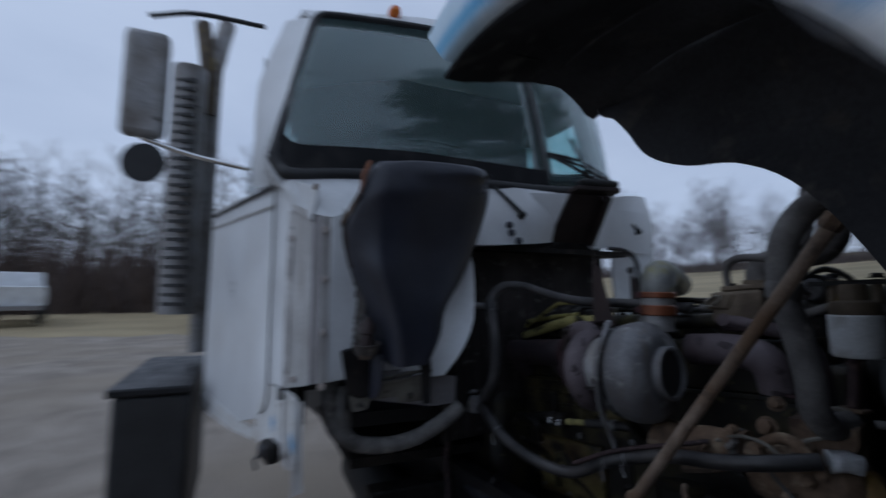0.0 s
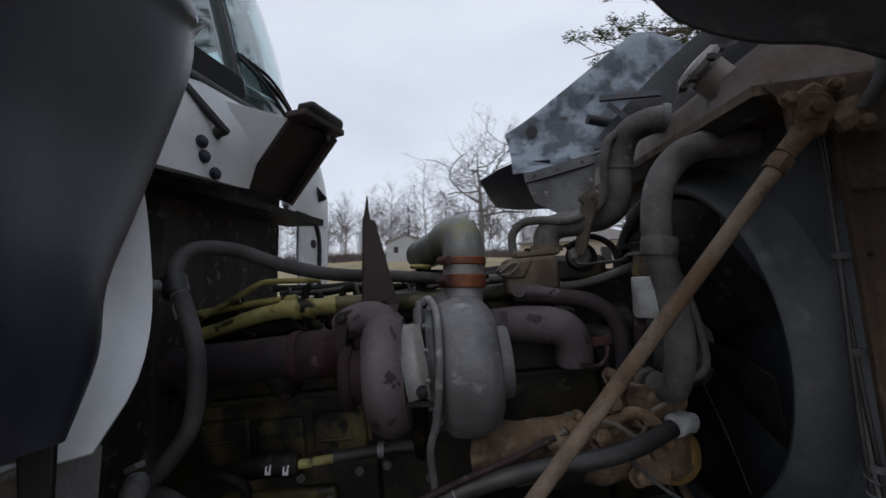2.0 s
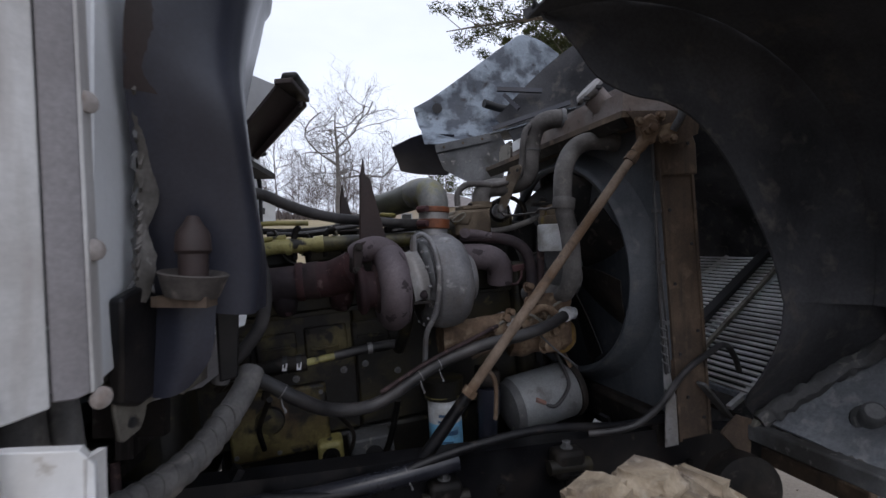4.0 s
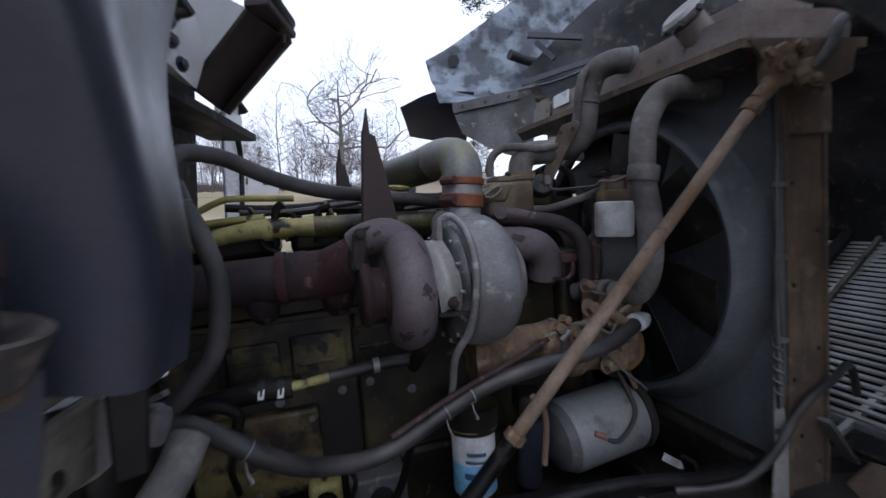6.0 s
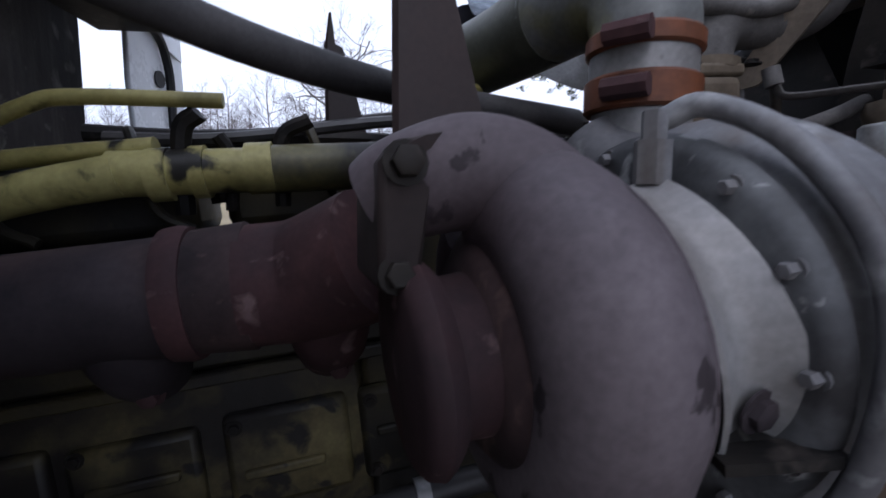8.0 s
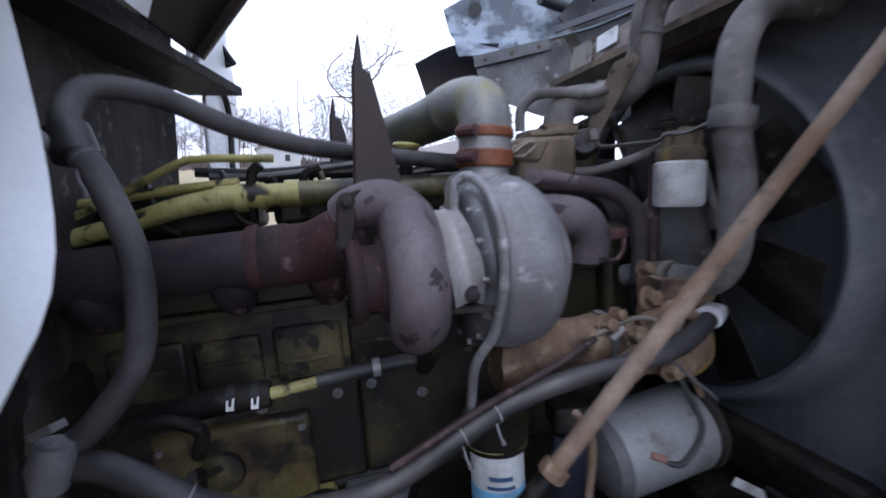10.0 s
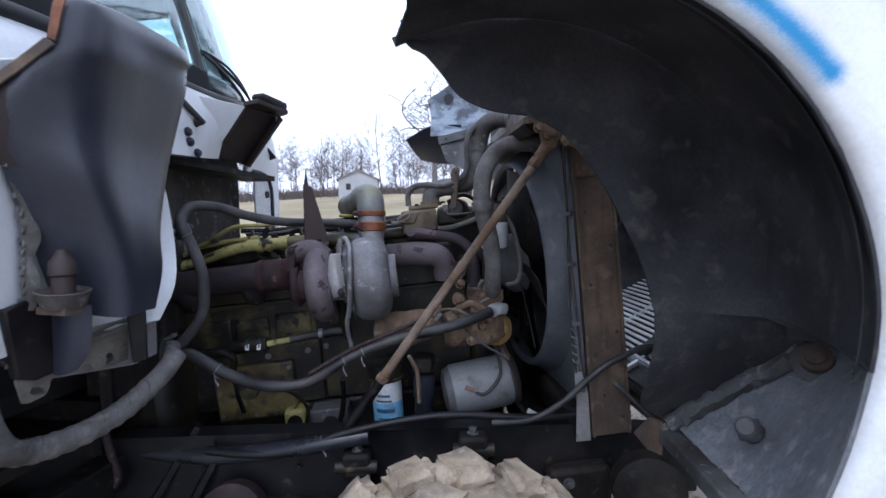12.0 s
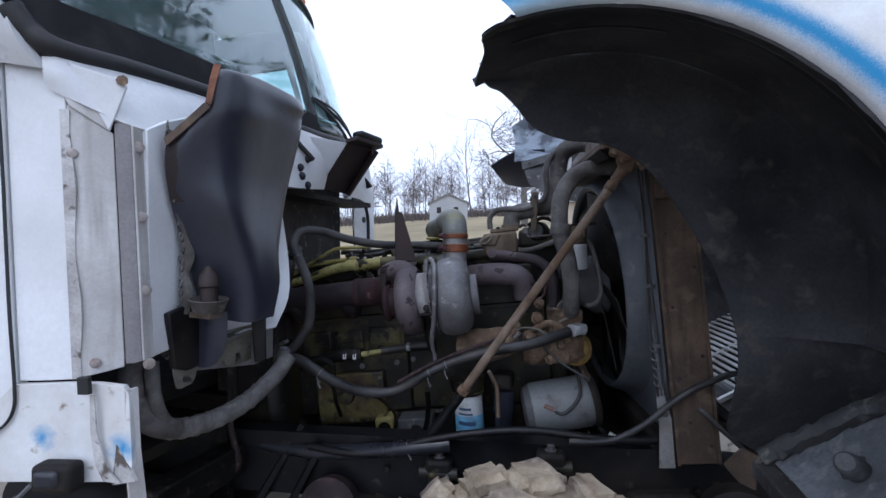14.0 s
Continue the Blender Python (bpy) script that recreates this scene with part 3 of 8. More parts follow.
def make_ground():
    bm = bmesh.new()
    line = [-900, -420, -240, -150, -105, -75, -55, -40, -30, -22, -15, -10, -6, -3, 0, 3, 6, 10, 15, 22, 30, 40, 55, 75, 105, 150, 240, 420, 900]
    v = [[bm.verts.new((x, y, rise(x, y) - 0.05)) for x in line] for y in line]
    for a, b in zip(v, v[1:]):
        for k in range(len(a) - 1):
            bm.faces.new((a[k], a[k + 1], b[k + 1], b[k]))
    tagged(part("ground", bm, "grass", smooth=180), "dry yellowed winter grass sloping up behind the lot", "ground", kind="structure")
    bm = bmesh.new()
    rng = random.Random(3)
    ring = []
    for k in range(72):
        a = 2 * math.pi * k / 72
        ring.append((-3 + (17 + rng.uniform(-0.8, 0.8)) * math.cos(a), -6 + (15 + rng.uniform(-0.8, 0.8)) * math.sin(a)))
    mid = bm.verts.new((-3, -6, 0.0))
    prev = [mid]
    for f in (0.12, 0.3, 0.5, 0.7, 0.85, 1.0):
        cur = []
        for x, y in ring:
            px, py = -3 + (x + 3) * f, -6 + (y + 6) * f
            cur.append(bm.verts.new((px, py, 0.012 * noise.noise(Vector((px, py, 0))) + (0 if f < 1 else -0.12))))
        if len(prev) == 1:
            for k in range(72):
                bm.faces.new((mid, cur[k], cur[(k + 1) % 72]))
        else:
            for k in range(72):
                bm.faces.new((prev[k], cur[k], cur[(k + 1) % 72], prev[(k + 1) % 72]))
        prev = cur
    tagged(part("gravel_lot", bm, "gravel", smooth=180), "grey-brown crushed gravel parking lot", "gravel", kind="structure")
    bm = bmesh.new()
    for _ in range(2600):
        x, y = rng.uniform(-3.2, 3.5), rng.uniform(-1.0, 4.5)
        r = rng.uniform(0.008, 0.024)
        m = Matrix.Translation((x, y, r * 0.35)) @ Euler((rng.uniform(0, 6), rng.uniform(0, 6), rng.uniform(0, 6))).to_matrix().to_4x4() @ Matrix.Diagonal((r, r * rng.uniform(0.6, 1), r * rng.uniform(0.45, 0.8), 1))
        vs = [bm.verts.new(m @ Vector(c)) for c in ((1, 0, 0), (-1, 0, 0), (0, 1, 0), (0, -1, 0), (0, 0, 1), (0, 0, -1))]
        for f in ((0, 2, 4), (2, 1, 4), (1, 3, 4), (3, 0, 4), (2, 0, 5), (1, 2, 5), (3, 1, 5), (0, 3, 5)):
            bm.faces.new([vs[k] for k in f])
    tagged(part("gravel_stones", bm, "gravel", smooth=0), "loose crushed gravel stones under the truck", "gravel", kind="stuff")


def branch(bm, rng, a, d, length, r, depth, spread, up, n, kink=0.22, bits=3):
    """One limb with its own smaller limbs."""
    pts = [a]
    for k in range(bits):
        d = (d + Vector((rng.gauss(0, kink), rng.gauss(0, kink), rng.gauss(0, kink * 0.73) + up))).normalized()
        pts.append(pts[-1] + d * length / bits)
    tube(pts, (r, r * 0.6), bm, n=n, steps=2)
    if depth == 0:
        return
    for k in range(rng.randint(4, 6)):
        f = rng.uniform(0.2, 1.0)
        q = pts[min(bits, int(f * bits))].lerp(pts[min(bits, int(f * bits) + 1)], f * bits - int(f * bits))
        e = (d + Vector((rng.gauss(0, spread), rng.gauss(0, spread), rng.gauss(0.05, spread * 0.6)))).normalized()
        branch(bm, rng, q, e, length * rng.uniform(0.5, 0.75), r * rng.uniform(0.35, 0.5), depth - 1, spread, up, 3 if depth < 3 else 5, kink, bits)


def bare_tree(seed, height, r, spread=0.6, depth=3, name="bare_tree", label="", group="", material="bark", low=0.25, limbs=26, reach=0.3, kink=0.22, bits=3):
    """A leafless tree: a wandering leader, limbs all along it, each with its twigs."""
    rng = random.Random(seed)
    t = thing(name, (0, 0, 0), label, "tree", group)
    pts, d = [Vector((0, 0, -0.4))], Vector((0, 0, 1))
    for k in range(7):
        d = (d + Vector((rng.gauss(0, 0.07), rng.gauss(0, 0.07), 0.25))).normalized()
        pts.append(pts[-1] + d * height / 7)
    part("trunk", tube(pts, (r, r * 0.12), n=8, steps=3), material, t)
    bm = bmesh.new()
    for k in range(limbs):
        f = low + (0.97 - low) * (k + rng.uniform(0, 0.9)) / limbs
        i = min(6, int(f * 7))
        q = pts[i].lerp(pts[i + 1], f * 7 - i)
        a = k * 2.4 + rng.uniform(-0.6, 0.6)
        e = Vector((math.cos(a) * spread, math.sin(a) * spread, rng.uniform(0.45, 0.9))).normalized()
        ln = height * reach * (1.15 - 0.75 * f) * rng.uniform(0.65, 1.15)
        branch(bm, rng, q, e, ln, r * (0.5 - 0.35 * f) * rng.uniform(0.7, 1.1), depth - 1, 0.5 + (kink - 0.22) * 0.8, 0.03, 5, kink, bits)
    part("crown", bm, material, t, "leafless crown of fine twigs")
    return t


def pine_tree(seed, height, r, label, low=0.25):
    rng = random.Random(seed)
    t = thing("pine_tree", (0, 0, 0), label, "tree", "pine trees")
    part("trunk", tube([(0, 0, -0.3), (0.2, 0.1, height * 0.5), (0, 0, height)], (r, 0.05), n=8), "bark", t)
    limbs, leaf = bmesh.new(), bmesh.new()
    for k in range(46):
        z = height * (low + (1 - low) * (k / 46) ** 0.9)
        a = k * 2.4 + rng.uniform(-0.4, 0.4)
        ln = height * 0.3 * (1.05 - (z / height)) + 0.9
        d = Vector((math.cos(a), math.sin(a), rng.uniform(0.05, 0.6)))
        p = [Vector((0.1, 0, z)) + d * ln * f + Vector((0, 0, -0.05 * ln * f * f)) for f in (0, 0.35, 0.7, 1)]
        tube(p, (0.07, 0.015), limbs, n=4, steps=2)
        for j in range(34):
            f = rng.uniform(0.35, 1.05)
            q = p[0].lerp(p[3], f) + Vector((rng.gauss(0, 0.5), rng.gauss(0, 0.5), rng.gauss(0.1, 0.36)))
            tube([p[0].lerp(p[3], max(0, f - 0.12)), q], (0.015, 0.006), limbs, n=3)
            for _ in range(60):
                e = Vector((rng.gauss(0, 1), rng.gauss(0, 1), rng.gauss(0.25, 0.7))).normalized() * rng.uniform(0.10, 0.19)
                s = q + Vector((rng.gauss(0, 0.1), rng.gauss(0, 0.1), rng.gauss(0, 0.07)))
                w = e.cross(Vector((rng.random(), rng.random(), rng.random()))).normalized() * 0.019
                leaf.faces.new([leaf.verts.new(c) for c in (s - w, s + w, s + e)])
    part("branchwork", limbs, "bark", t)
    part("foliage", leaf, "needle", t, "tufts of dark green needles", smooth=0)
    return t


def place(ob, x, y, turn=0.0, s=1.0):
    ob.matrix_basis = Matrix.Translation((x, y, rise(x, y) - 0.05)) @ pose(0, 0, 0, 0, 0, turn) @ Matrix.Diagonal((s, s, s, 1))
    return ob


def polar(az, dist):
    return dist * math.sin(radians(az)), dist * math.cos(radians(az))


def house(name, base, turn, w, d, h, rh, wall, label, hip=False, windows=((0.25, 1.4), (0.7, 1.4))):
    t = thing(name, base, label, "house")
    t.rotation_euler = (0, 0, radians(turn))
    m = Matrix.Translation(base) @ pose(0, 0, 0, 0, 0, turn)

    def put(pname, bm, material, parent=None, lab=""):
        ob = part(pname, bm, material, None, lab)
        local = Matrix.Translation(ob.location)
        if parent is None:
            ob.parent = t
        else:
            ob.parent = parent
            ob.location = ob.location - parent.location
        return ob
    x, y = w / 2, d / 2
    bm = slab([(-x, -y, -1), (x, -y, -1), (x, -y, h), (0, -y, h + (0 if hip else rh)), (-x, -y, h)], (0, d, 0))
    put("wall", bm, wall)
    bm = bmesh.new()
    o = 0.4
    if hip:
        v = [bm.verts.new(c) for c in ((-x - o, -y - o, h), (x + o, -y - o, h), (x + o, y + o, h), (-x - o, y + o, h), (-x + y, 0, h + rh), (x - y, 0, h + rh))]
        for f in ((0, 1, 5, 4), (2, 3, 4, 5), (1, 2, 5), (3, 0, 4), (3, 2, 1, 0)):
            bm.faces.new([v[k] for k in f])
    else:
        for s in (-1, 1):
            slab([(0, -y - o, h + rh), (s * (x + o), -y - o, h - o * rh / x), (s * (x + o), y + o, h - o * rh / x), (0, y + o, h + rh)], (0, 0, 0.15), bm)
    put("roof", bm, "shingle")
    for k, (f, z) in enumerate(windows):
        cx = -x + f * w
        fr = put("window", box((cx - 0.55, -y - 0.06, z - 0.7), (cx + 0.55, -y + 0.02, z + 0.7)), "siding")
        put("pane", box((cx - 0.45, -y - 0.075, z - 0.6), (cx + 0.45, -y - 0.062, z + 0.6)), "black", fr, "dark window pane")
    return t


make_ground()


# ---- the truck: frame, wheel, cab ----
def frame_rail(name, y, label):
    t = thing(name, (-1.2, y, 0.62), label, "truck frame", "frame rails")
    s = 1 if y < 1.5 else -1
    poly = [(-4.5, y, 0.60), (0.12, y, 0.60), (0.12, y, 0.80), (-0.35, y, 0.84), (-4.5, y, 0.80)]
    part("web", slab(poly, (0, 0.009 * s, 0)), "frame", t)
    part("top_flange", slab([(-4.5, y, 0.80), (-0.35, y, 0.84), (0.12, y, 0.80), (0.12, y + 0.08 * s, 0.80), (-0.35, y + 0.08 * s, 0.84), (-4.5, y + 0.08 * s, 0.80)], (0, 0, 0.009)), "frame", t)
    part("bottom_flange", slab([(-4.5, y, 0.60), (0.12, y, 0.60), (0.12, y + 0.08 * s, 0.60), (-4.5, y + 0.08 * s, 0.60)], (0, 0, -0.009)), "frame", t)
    return t


rail = frame_rail("frame_rail", 1.10, "greasy black steel chassis rail beside the engine")
for x in (-1.95, -1.62, -1.3, -0.9, -0.62, -0.42, -0.2):
    part("rail_bolt", bolt((x, 1.10, 0.72), (0, -1, 0), 0.012, 0.014), "grease", rail)
frame_rail("frame_rail", 1.96, "black steel chassis rail on the far side")


def tyre(x, y, z, r, w, name="steer_wheel", label="front tyre caked in dried tan mud"):
    t = thing(name, (x, y, z - r), label, "wheel")
    side = [(-w / 2 + 0.03, r * 0.55), (-w / 2, r * 0.72), (-w / 2 + 0.01, r * 0.9), (-w / 2 + 0.04, r * 0.955), (w / 2 - 0.04, r * 0.955), (w / 2 - 0.01, r * 0.9), (w / 2, r * 0.72), (w / 2 - 0.03, r * 0.55)]
    ty = part("tyre", lathe(side, (x, y, z), (0, 1, 0), n=64, closed=True), "mud", t)
    rng = random.Random(5)
    for k in range(23):
        a = 2 * math.pi * (k + 0.25 * math.sin(k * 2.7)) / 23
        for s in (-1, 1):
            d = Vector((math.sin(a), 0, math.cos(a)))
            tan = Vector((math.cos(a), 0, -math.sin(a)))
            c = Vector((x, y + s * w * 0.27, z)) + d * r * 0.965 + tan * (0.028 * s + rng.uniform(-0.004, 0.004))
            rot = Matrix((tan, Vector((0, 1, 0)), d)).transposed() @ Euler((0, 0, s * 0.45)).to_matrix()
            h = rng.uniform(0.02, 0.03)
            hw = rng.uniform(0.046, 0.062)
            bm = box(c - Vector((hw, w * 0.23, h)), c + Vector((hw, w * 0.23, h)), turn=rot)
            bmesh.ops.bevel(bm, geom=bm.edges[:], offset=0.019, segments=3, affect="EDGES")
            bmesh.ops.subdivide_edges(bm, edges=[e for e in bm.edges if e.calc_length() > 0.02], cuts=3, use_grid_fill=True)
            for v in bm.verts:
                v.co += d * 0.022 * noise.noise(v.co * 13) + tan * 0.018 * noise.noise(v.co * 12 + Vector((5, 0, 0))) + d * 0.004 * noise.noise(v.co * 45)
            part("tread_lug", bm, "mud", ty, smooth=75)
    part("rim", lathe([(-w / 2 + 0.03, r * 0.55), (-w / 2 + 0.04, r * 0.5), (-0.02, r * 0.47), (-0.03, r * 0.2), (-0.1, r * 0.18), (-0.1, 0)], (x, y, z), (0, 1, 0)), "dusty_white", t)
    return t


tyre(-0.645, 0.55, 0.482, 0.505, 0.28)
tyre(-0.645, 2.5, 0.482, 0.505, 0.28, label="far front tyre caked in dried tan mud")
axle = thing("front_axle", (-0.67, 1.53, 0.3), "black forged front axle beam with leaf springs", "axle")
part("axle_beam", box((-0.74, 0.62, 0.42), (-0.6, 2.42, 0.54)), "grease", axle, bevel=0.01)
for y in (1.12, 1.94):
    for k in range(4):
        w = 0.62 - 0.11 * k
        part("spring_leaf", tube([(-0.67 - w, y, 0.62 - 0.0 * k), (-0.67, y, 0.565 - 0.014 * k), (-0.67 + w, y, 0.62)], 0.03, n=4, squash=0.22), "grease", axle)

# cab
cab = thing("truck_cab", (-2.6, 1.4, 0.62), "white truck cab with a split windscreen and dirty paint", "truck cab")


def wall_strip(name, plan, z0, z1, material, thick=0.02, parent=cab, label=""):
    """An upright panel along a line of the plan; z0, z1: one height or one for each point."""
    z0 = [z0] * len(plan) if isinstance(z0, (int, float)) else z0
    z1 = [z1] * len(plan) if isinstance(z1, (int, float)) else z1
    rows = [[(x, y, a + (b - a) * f) for (x, y), a, b in zip(plan, z0, z1)] for f in (0, 0.25, 0.5, 0.75, 1)]
    return part(name, sheet(rows, thick), material, parent, label, bevel=0.003)


wall_strip("door", [(-2.817, -0.142), (-2.453, -0.045), (-2.129, 0.045), (-1.803, 0.138)], [1.058, 1.058, 1.058, 1.150], [2.038, 2.038, 2.030, 2.016], "white", 0.03, label="white cab door")
wall_strip("side_panel", [(-1.797, 0.141), (-1.73, 0.162), (-1.664, 0.182)], [1.268, 1.269, 1.272], [2.000, 2.003, 1.990], "white", 0.02)
wall_strip("sill_panel", [(-2.817, -0.150), (-2.210, 0.016), (-1.928, 0.099), (-1.918, 0.101), (-1.805, 0.134), (-1.683, 0.166), (-1.611, 0.186), (-1.546, 0.196), (-1.534, 0.201)], [0.973, 1.005, 1.036, 1.038, 1.040, 1.042, 1.044, 1.050, 1.085], [1.054, 1.054, 1.074, 1.150, 1.262, 1.266, 1.266, 1.262, 1.245], "spotted", 0.016, label="white lower cab skirt with blue overspray")
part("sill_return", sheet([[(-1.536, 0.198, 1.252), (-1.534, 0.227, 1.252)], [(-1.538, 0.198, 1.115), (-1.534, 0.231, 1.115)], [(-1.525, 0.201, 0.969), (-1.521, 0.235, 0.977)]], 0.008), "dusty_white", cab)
part("sill_toe", slab([(-1.550, 0.191, 1.131), (-1.539, 0.193, 1.115), (-1.503, 0.197, 1.053), (-1.562, 0.188, 1.040)], (0, 0.008, 0)), "chipped", cab)
part("sill_slot", box((-1.631, 0.159, 1.248), (-1.606, 0.170, 1.285), turn=Euler((0, 0, 0.25)).to_matrix()), "black", cab)
part("sill_flange", sheet([[(-1.612, 0.173, 1.244), (-1.602, 0.175, 1.244)], [(-1.614, 0.172, 1.163), (-1.601, 0.176, 1.163)], [(-1.606, 0.173, 1.090), (-1.585, 0.181, 1.086)], [(-1.590, 0.178, 1.054), (-1.554, 0.188, 1.050)]], 0.004), "chipped", cab, "grimy folded skirt seam")
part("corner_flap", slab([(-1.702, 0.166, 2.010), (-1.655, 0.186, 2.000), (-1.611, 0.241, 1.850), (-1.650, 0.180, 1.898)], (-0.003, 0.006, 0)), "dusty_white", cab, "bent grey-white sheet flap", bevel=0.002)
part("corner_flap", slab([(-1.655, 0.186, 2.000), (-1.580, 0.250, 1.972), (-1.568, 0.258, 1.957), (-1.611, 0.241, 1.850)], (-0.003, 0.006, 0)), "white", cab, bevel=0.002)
part("flap_tear", lathe([(0, 0.012), (0.004, 0.014), (0.008, 0.004), (0.008, 0)], (-1.572, 0.252, 1.968), (0.5, -0.8, 0.2), n=7), "rusttan", cab)
part("corner_fold", sheet([[(-1.669, 0.172, z), (-1.652 + 0.006 * math.sin(z * 23), 0.184, z)] for z in np.linspace(1.275, 1.890, 14)], 0.005), "chipped", cab, "chipped dirty fold of the corner panel")
part("door_edge", tube([(-1.803, 0.128, 1.990), (-1.800, 0.130, 1.755), (-1.800, 0.130, 1.437), (-1.796, 0.131, 1.261), (-1.801, 0.129, 1.205), (-1.824, 0.122, 1.170), (-1.86, 0.112, 1.150)], 0.0035, n=6), "black", cab)
part("door_crease", tube([(-2.777, -0.134, 1.936), (-2.291, -0.006, 1.934), (-1.806, 0.130, 1.933)], 0.005, n=6), "dusty_white", cab)
lampb = thing("marker_lamp", (-1.659, 0.138, 1.034), "dark cracked side marker lamp on the cab skirt", "lamp")
part("housing", box((-1.704, 0.117, 1.038), (-1.611, 0.162, 1.102), turn=Euler((0, 0, 0.26)).to_matrix()), "grease", lampb, bevel=0.012)
part("lens", box((-1.687, 0.107, 1.054), (-1.631, 0.138, 1.092), turn=Euler((0, 0, 0.26)).to_matrix()), "tube_black", lampb, bevel=0.01)
part("wire", tube([(-1.700, 0.113, 1.058), (-1.724, 0.105, 1.034), (-1.748, 0.097, 1.017), (-1.764, 0.105, 0.977)], 0.005, n=6), "fibre", lampb)
wall_strip("corner_panel", [(-1.662, 0.184), (-1.648, 0.196), (-1.626, 0.225), (-1.609, 0.251)], [1.275, 1.277, 1.282, 1.287], [1.905, 1.895, 1.868, 1.846], "dusty_white", 0.01, label="dusty folded white corner panel with painted diagonal shadow lines")
wall_strip("channel", [(-1.609, 0.251), (-1.590, 0.261), (-1.580, 0.274)], [1.293, 1.293, 1.297], [1.872, 1.872, 1.870], "channel", 0.008)
wall_strip("rivet_strip", [(-1.578, 0.275), (-1.590, 0.312)], [1.297, 1.297], [1.868, 1.868], "dusty_white", 0.008)
wall_strip("front_panel", [(-1.594, 0.312), (-1.611, 0.392), (-1.646, 0.529), (-1.693, 0.719), (-1.725, 0.841)], [1.293, 1.301, 1.311, 1.312, 1.318], [1.868, 1.912, 1.966, 2.023, 2.051], "white", 0.016)
UP = [(-1.716, 0.162, 2.006), (-1.693, 0.194, 2.010), (-1.705, 0.382, 2.031), (-1.751, 0.719, 2.064), (-1.781, 0.907, 2.080)]
DN = [(-1.712, 0.167, 1.941), (-1.667, 0.207, 1.908), (-1.606, 0.312, 1.862), (-1.680, 0.542, 1.930), (-1.735, 0.784, 1.968)]
part("upper_corner", sheet(smooth_rows([UP, [Vector(a).lerp(Vector(b), 0.5) + Vector((0.006, -0.006, 0)) for a, b in zip(UP, DN)], DN], 3), 0.01), "white", cab, "white folded panel under the windscreen corner")
for z in (1.819, 1.647, 1.467, 1.287):
    part("rivet", lathe([(0, 0.014), (0.002, 0.0135), (0.005, 0.008), (0.0055, 0)], (-1.580, 0.289, z), (0.9, -0.4, 0), n=14), "rivet", cab)
for x, y, z in ((-1.640, 0.204, 1.305), (-1.655, 0.186, 1.790)):
    part("rivet", lathe([(0, 0.012), (0.002, 0.0115), (0.005, 0.007), (0.0055, 0)], (x, y, z), (0.6, -0.8, 0), n=14), "rivet", cab)
# the side of the cab leans back with the truck
for ob in cab.children:
    if ob.location.y < 0.33 and ob.location.x < -1.55:
        for v in ob.data.vertices:
            v.co.x -= 0.045 * (ob.location.z + v.co.z - 1.5)
# windscreen
GL = [(-1.740, 0.113, 2.103), (-1.724, 0.138, 2.058), (-1.696, 0.186, 2.028), (-1.709, 0.373, 2.052), (-1.756, 0.710, 2.088), (-1.807, 1.082, 2.104), (-1.835, 1.420, 2.118)]
GU = [(-2.050, 0.281, 2.844), (-2.055, 0.300, 2.871), (-2.060, 0.347, 2.893), (-2.080, 0.539, 2.930), (-2.120, 0.825, 2.985), (-2.160, 1.136, 3.030), (-2.190, 1.450, 3.070)]
GL2 = [(-1.835, 1.42, 2.118), (-1.85, 1.62, 2.135), (-1.90, 1.80, 2.16), (-1.99, 1.97, 2.19), (-2.12, 2.10, 2.22)]
GU2 = [(-2.19, 1.45, 3.07), (-2.195, 1.66, 3.06), (-2.22, 1.86, 3.04), (-2.29, 2.04, 3.02), (-2.40, 2.17, 3.0)]


def pane(lower, upper, name="windscreen"):
    rows = []
    for f in np.linspace(0, 1, 9):
        rows.append([Vector(a).lerp(Vector(b), f) + Vector((0.03 * math.sin(f * 3.14), 0, 0)) for a, b in zip(curve_points(lower, 4), curve_points(upper, 4))])
    return part(name, sheet(rows, 0.006), M["glass"], cab, "green-tinted windscreen half reflecting trees", smooth=180)


gm = M["glass"]
gp = gm.node_tree.nodes["Principled BSDF"]
dust = gm.node_tree.nodes.new("ShaderNodeTexNoise")
dust.inputs["Scale"].default_value, dust.inputs["Detail"].default_value = 2.5, 8
film = gm.node_tree.nodes.new("ShaderNodeMapRange")
film.inputs["To Min"].default_value, film.inputs["To Max"].default_value = 1.0, 0.92
gm.node_tree.links.new(dust.outputs["Fac"], film.inputs["Value"])
gm.node_tree.links.new(film.outputs["Result"], gp.inputs["Transmission Weight"])
gp.inputs["IOR"].default_value = 1.5
for link in list(gp.inputs["Base Color"].links) + list(gp.inputs["Roughness"].links):
    gm.node_tree.links.remove(link)
gp.inputs["Base Color"].default_value = (0.62, 0.80, 0.80, 1)
gp.inputs["Roughness"].default_value = 0.01
for a, b in ((GL, GU), (GL2, GU2)):
    g = pane(a, b)
    g.visible_shadow = False
# black sheet added before the glass for the dark lower part of the windscreen
band = []
for f in (0.0, 0.5, 1.0):
    band.append([Vector(a).lerp(Vector(b), f * (0.16 - 0.05 * k / 24)) + Vector((0.012 + 0.02 * f, -0.002, 0)) for k, (a, b) in enumerate(zip(curve_points(GL, 4), curve_points(GU, 4)))])
part("lower_gasket_cover", sheet(band, 0.006), "dash", cab, "added dull black band darkening the windscreen foot", smooth=60)
part("gasket", tube(GL + GL2[1:], 0.026, n=10), "black", cab)
part("gasket", tube([GU[0], GL[0]], 0.022, n=8), "black", cab)
part("gasket", tube(GU + GU2[1:], 0.019, n=8), "black", cab)
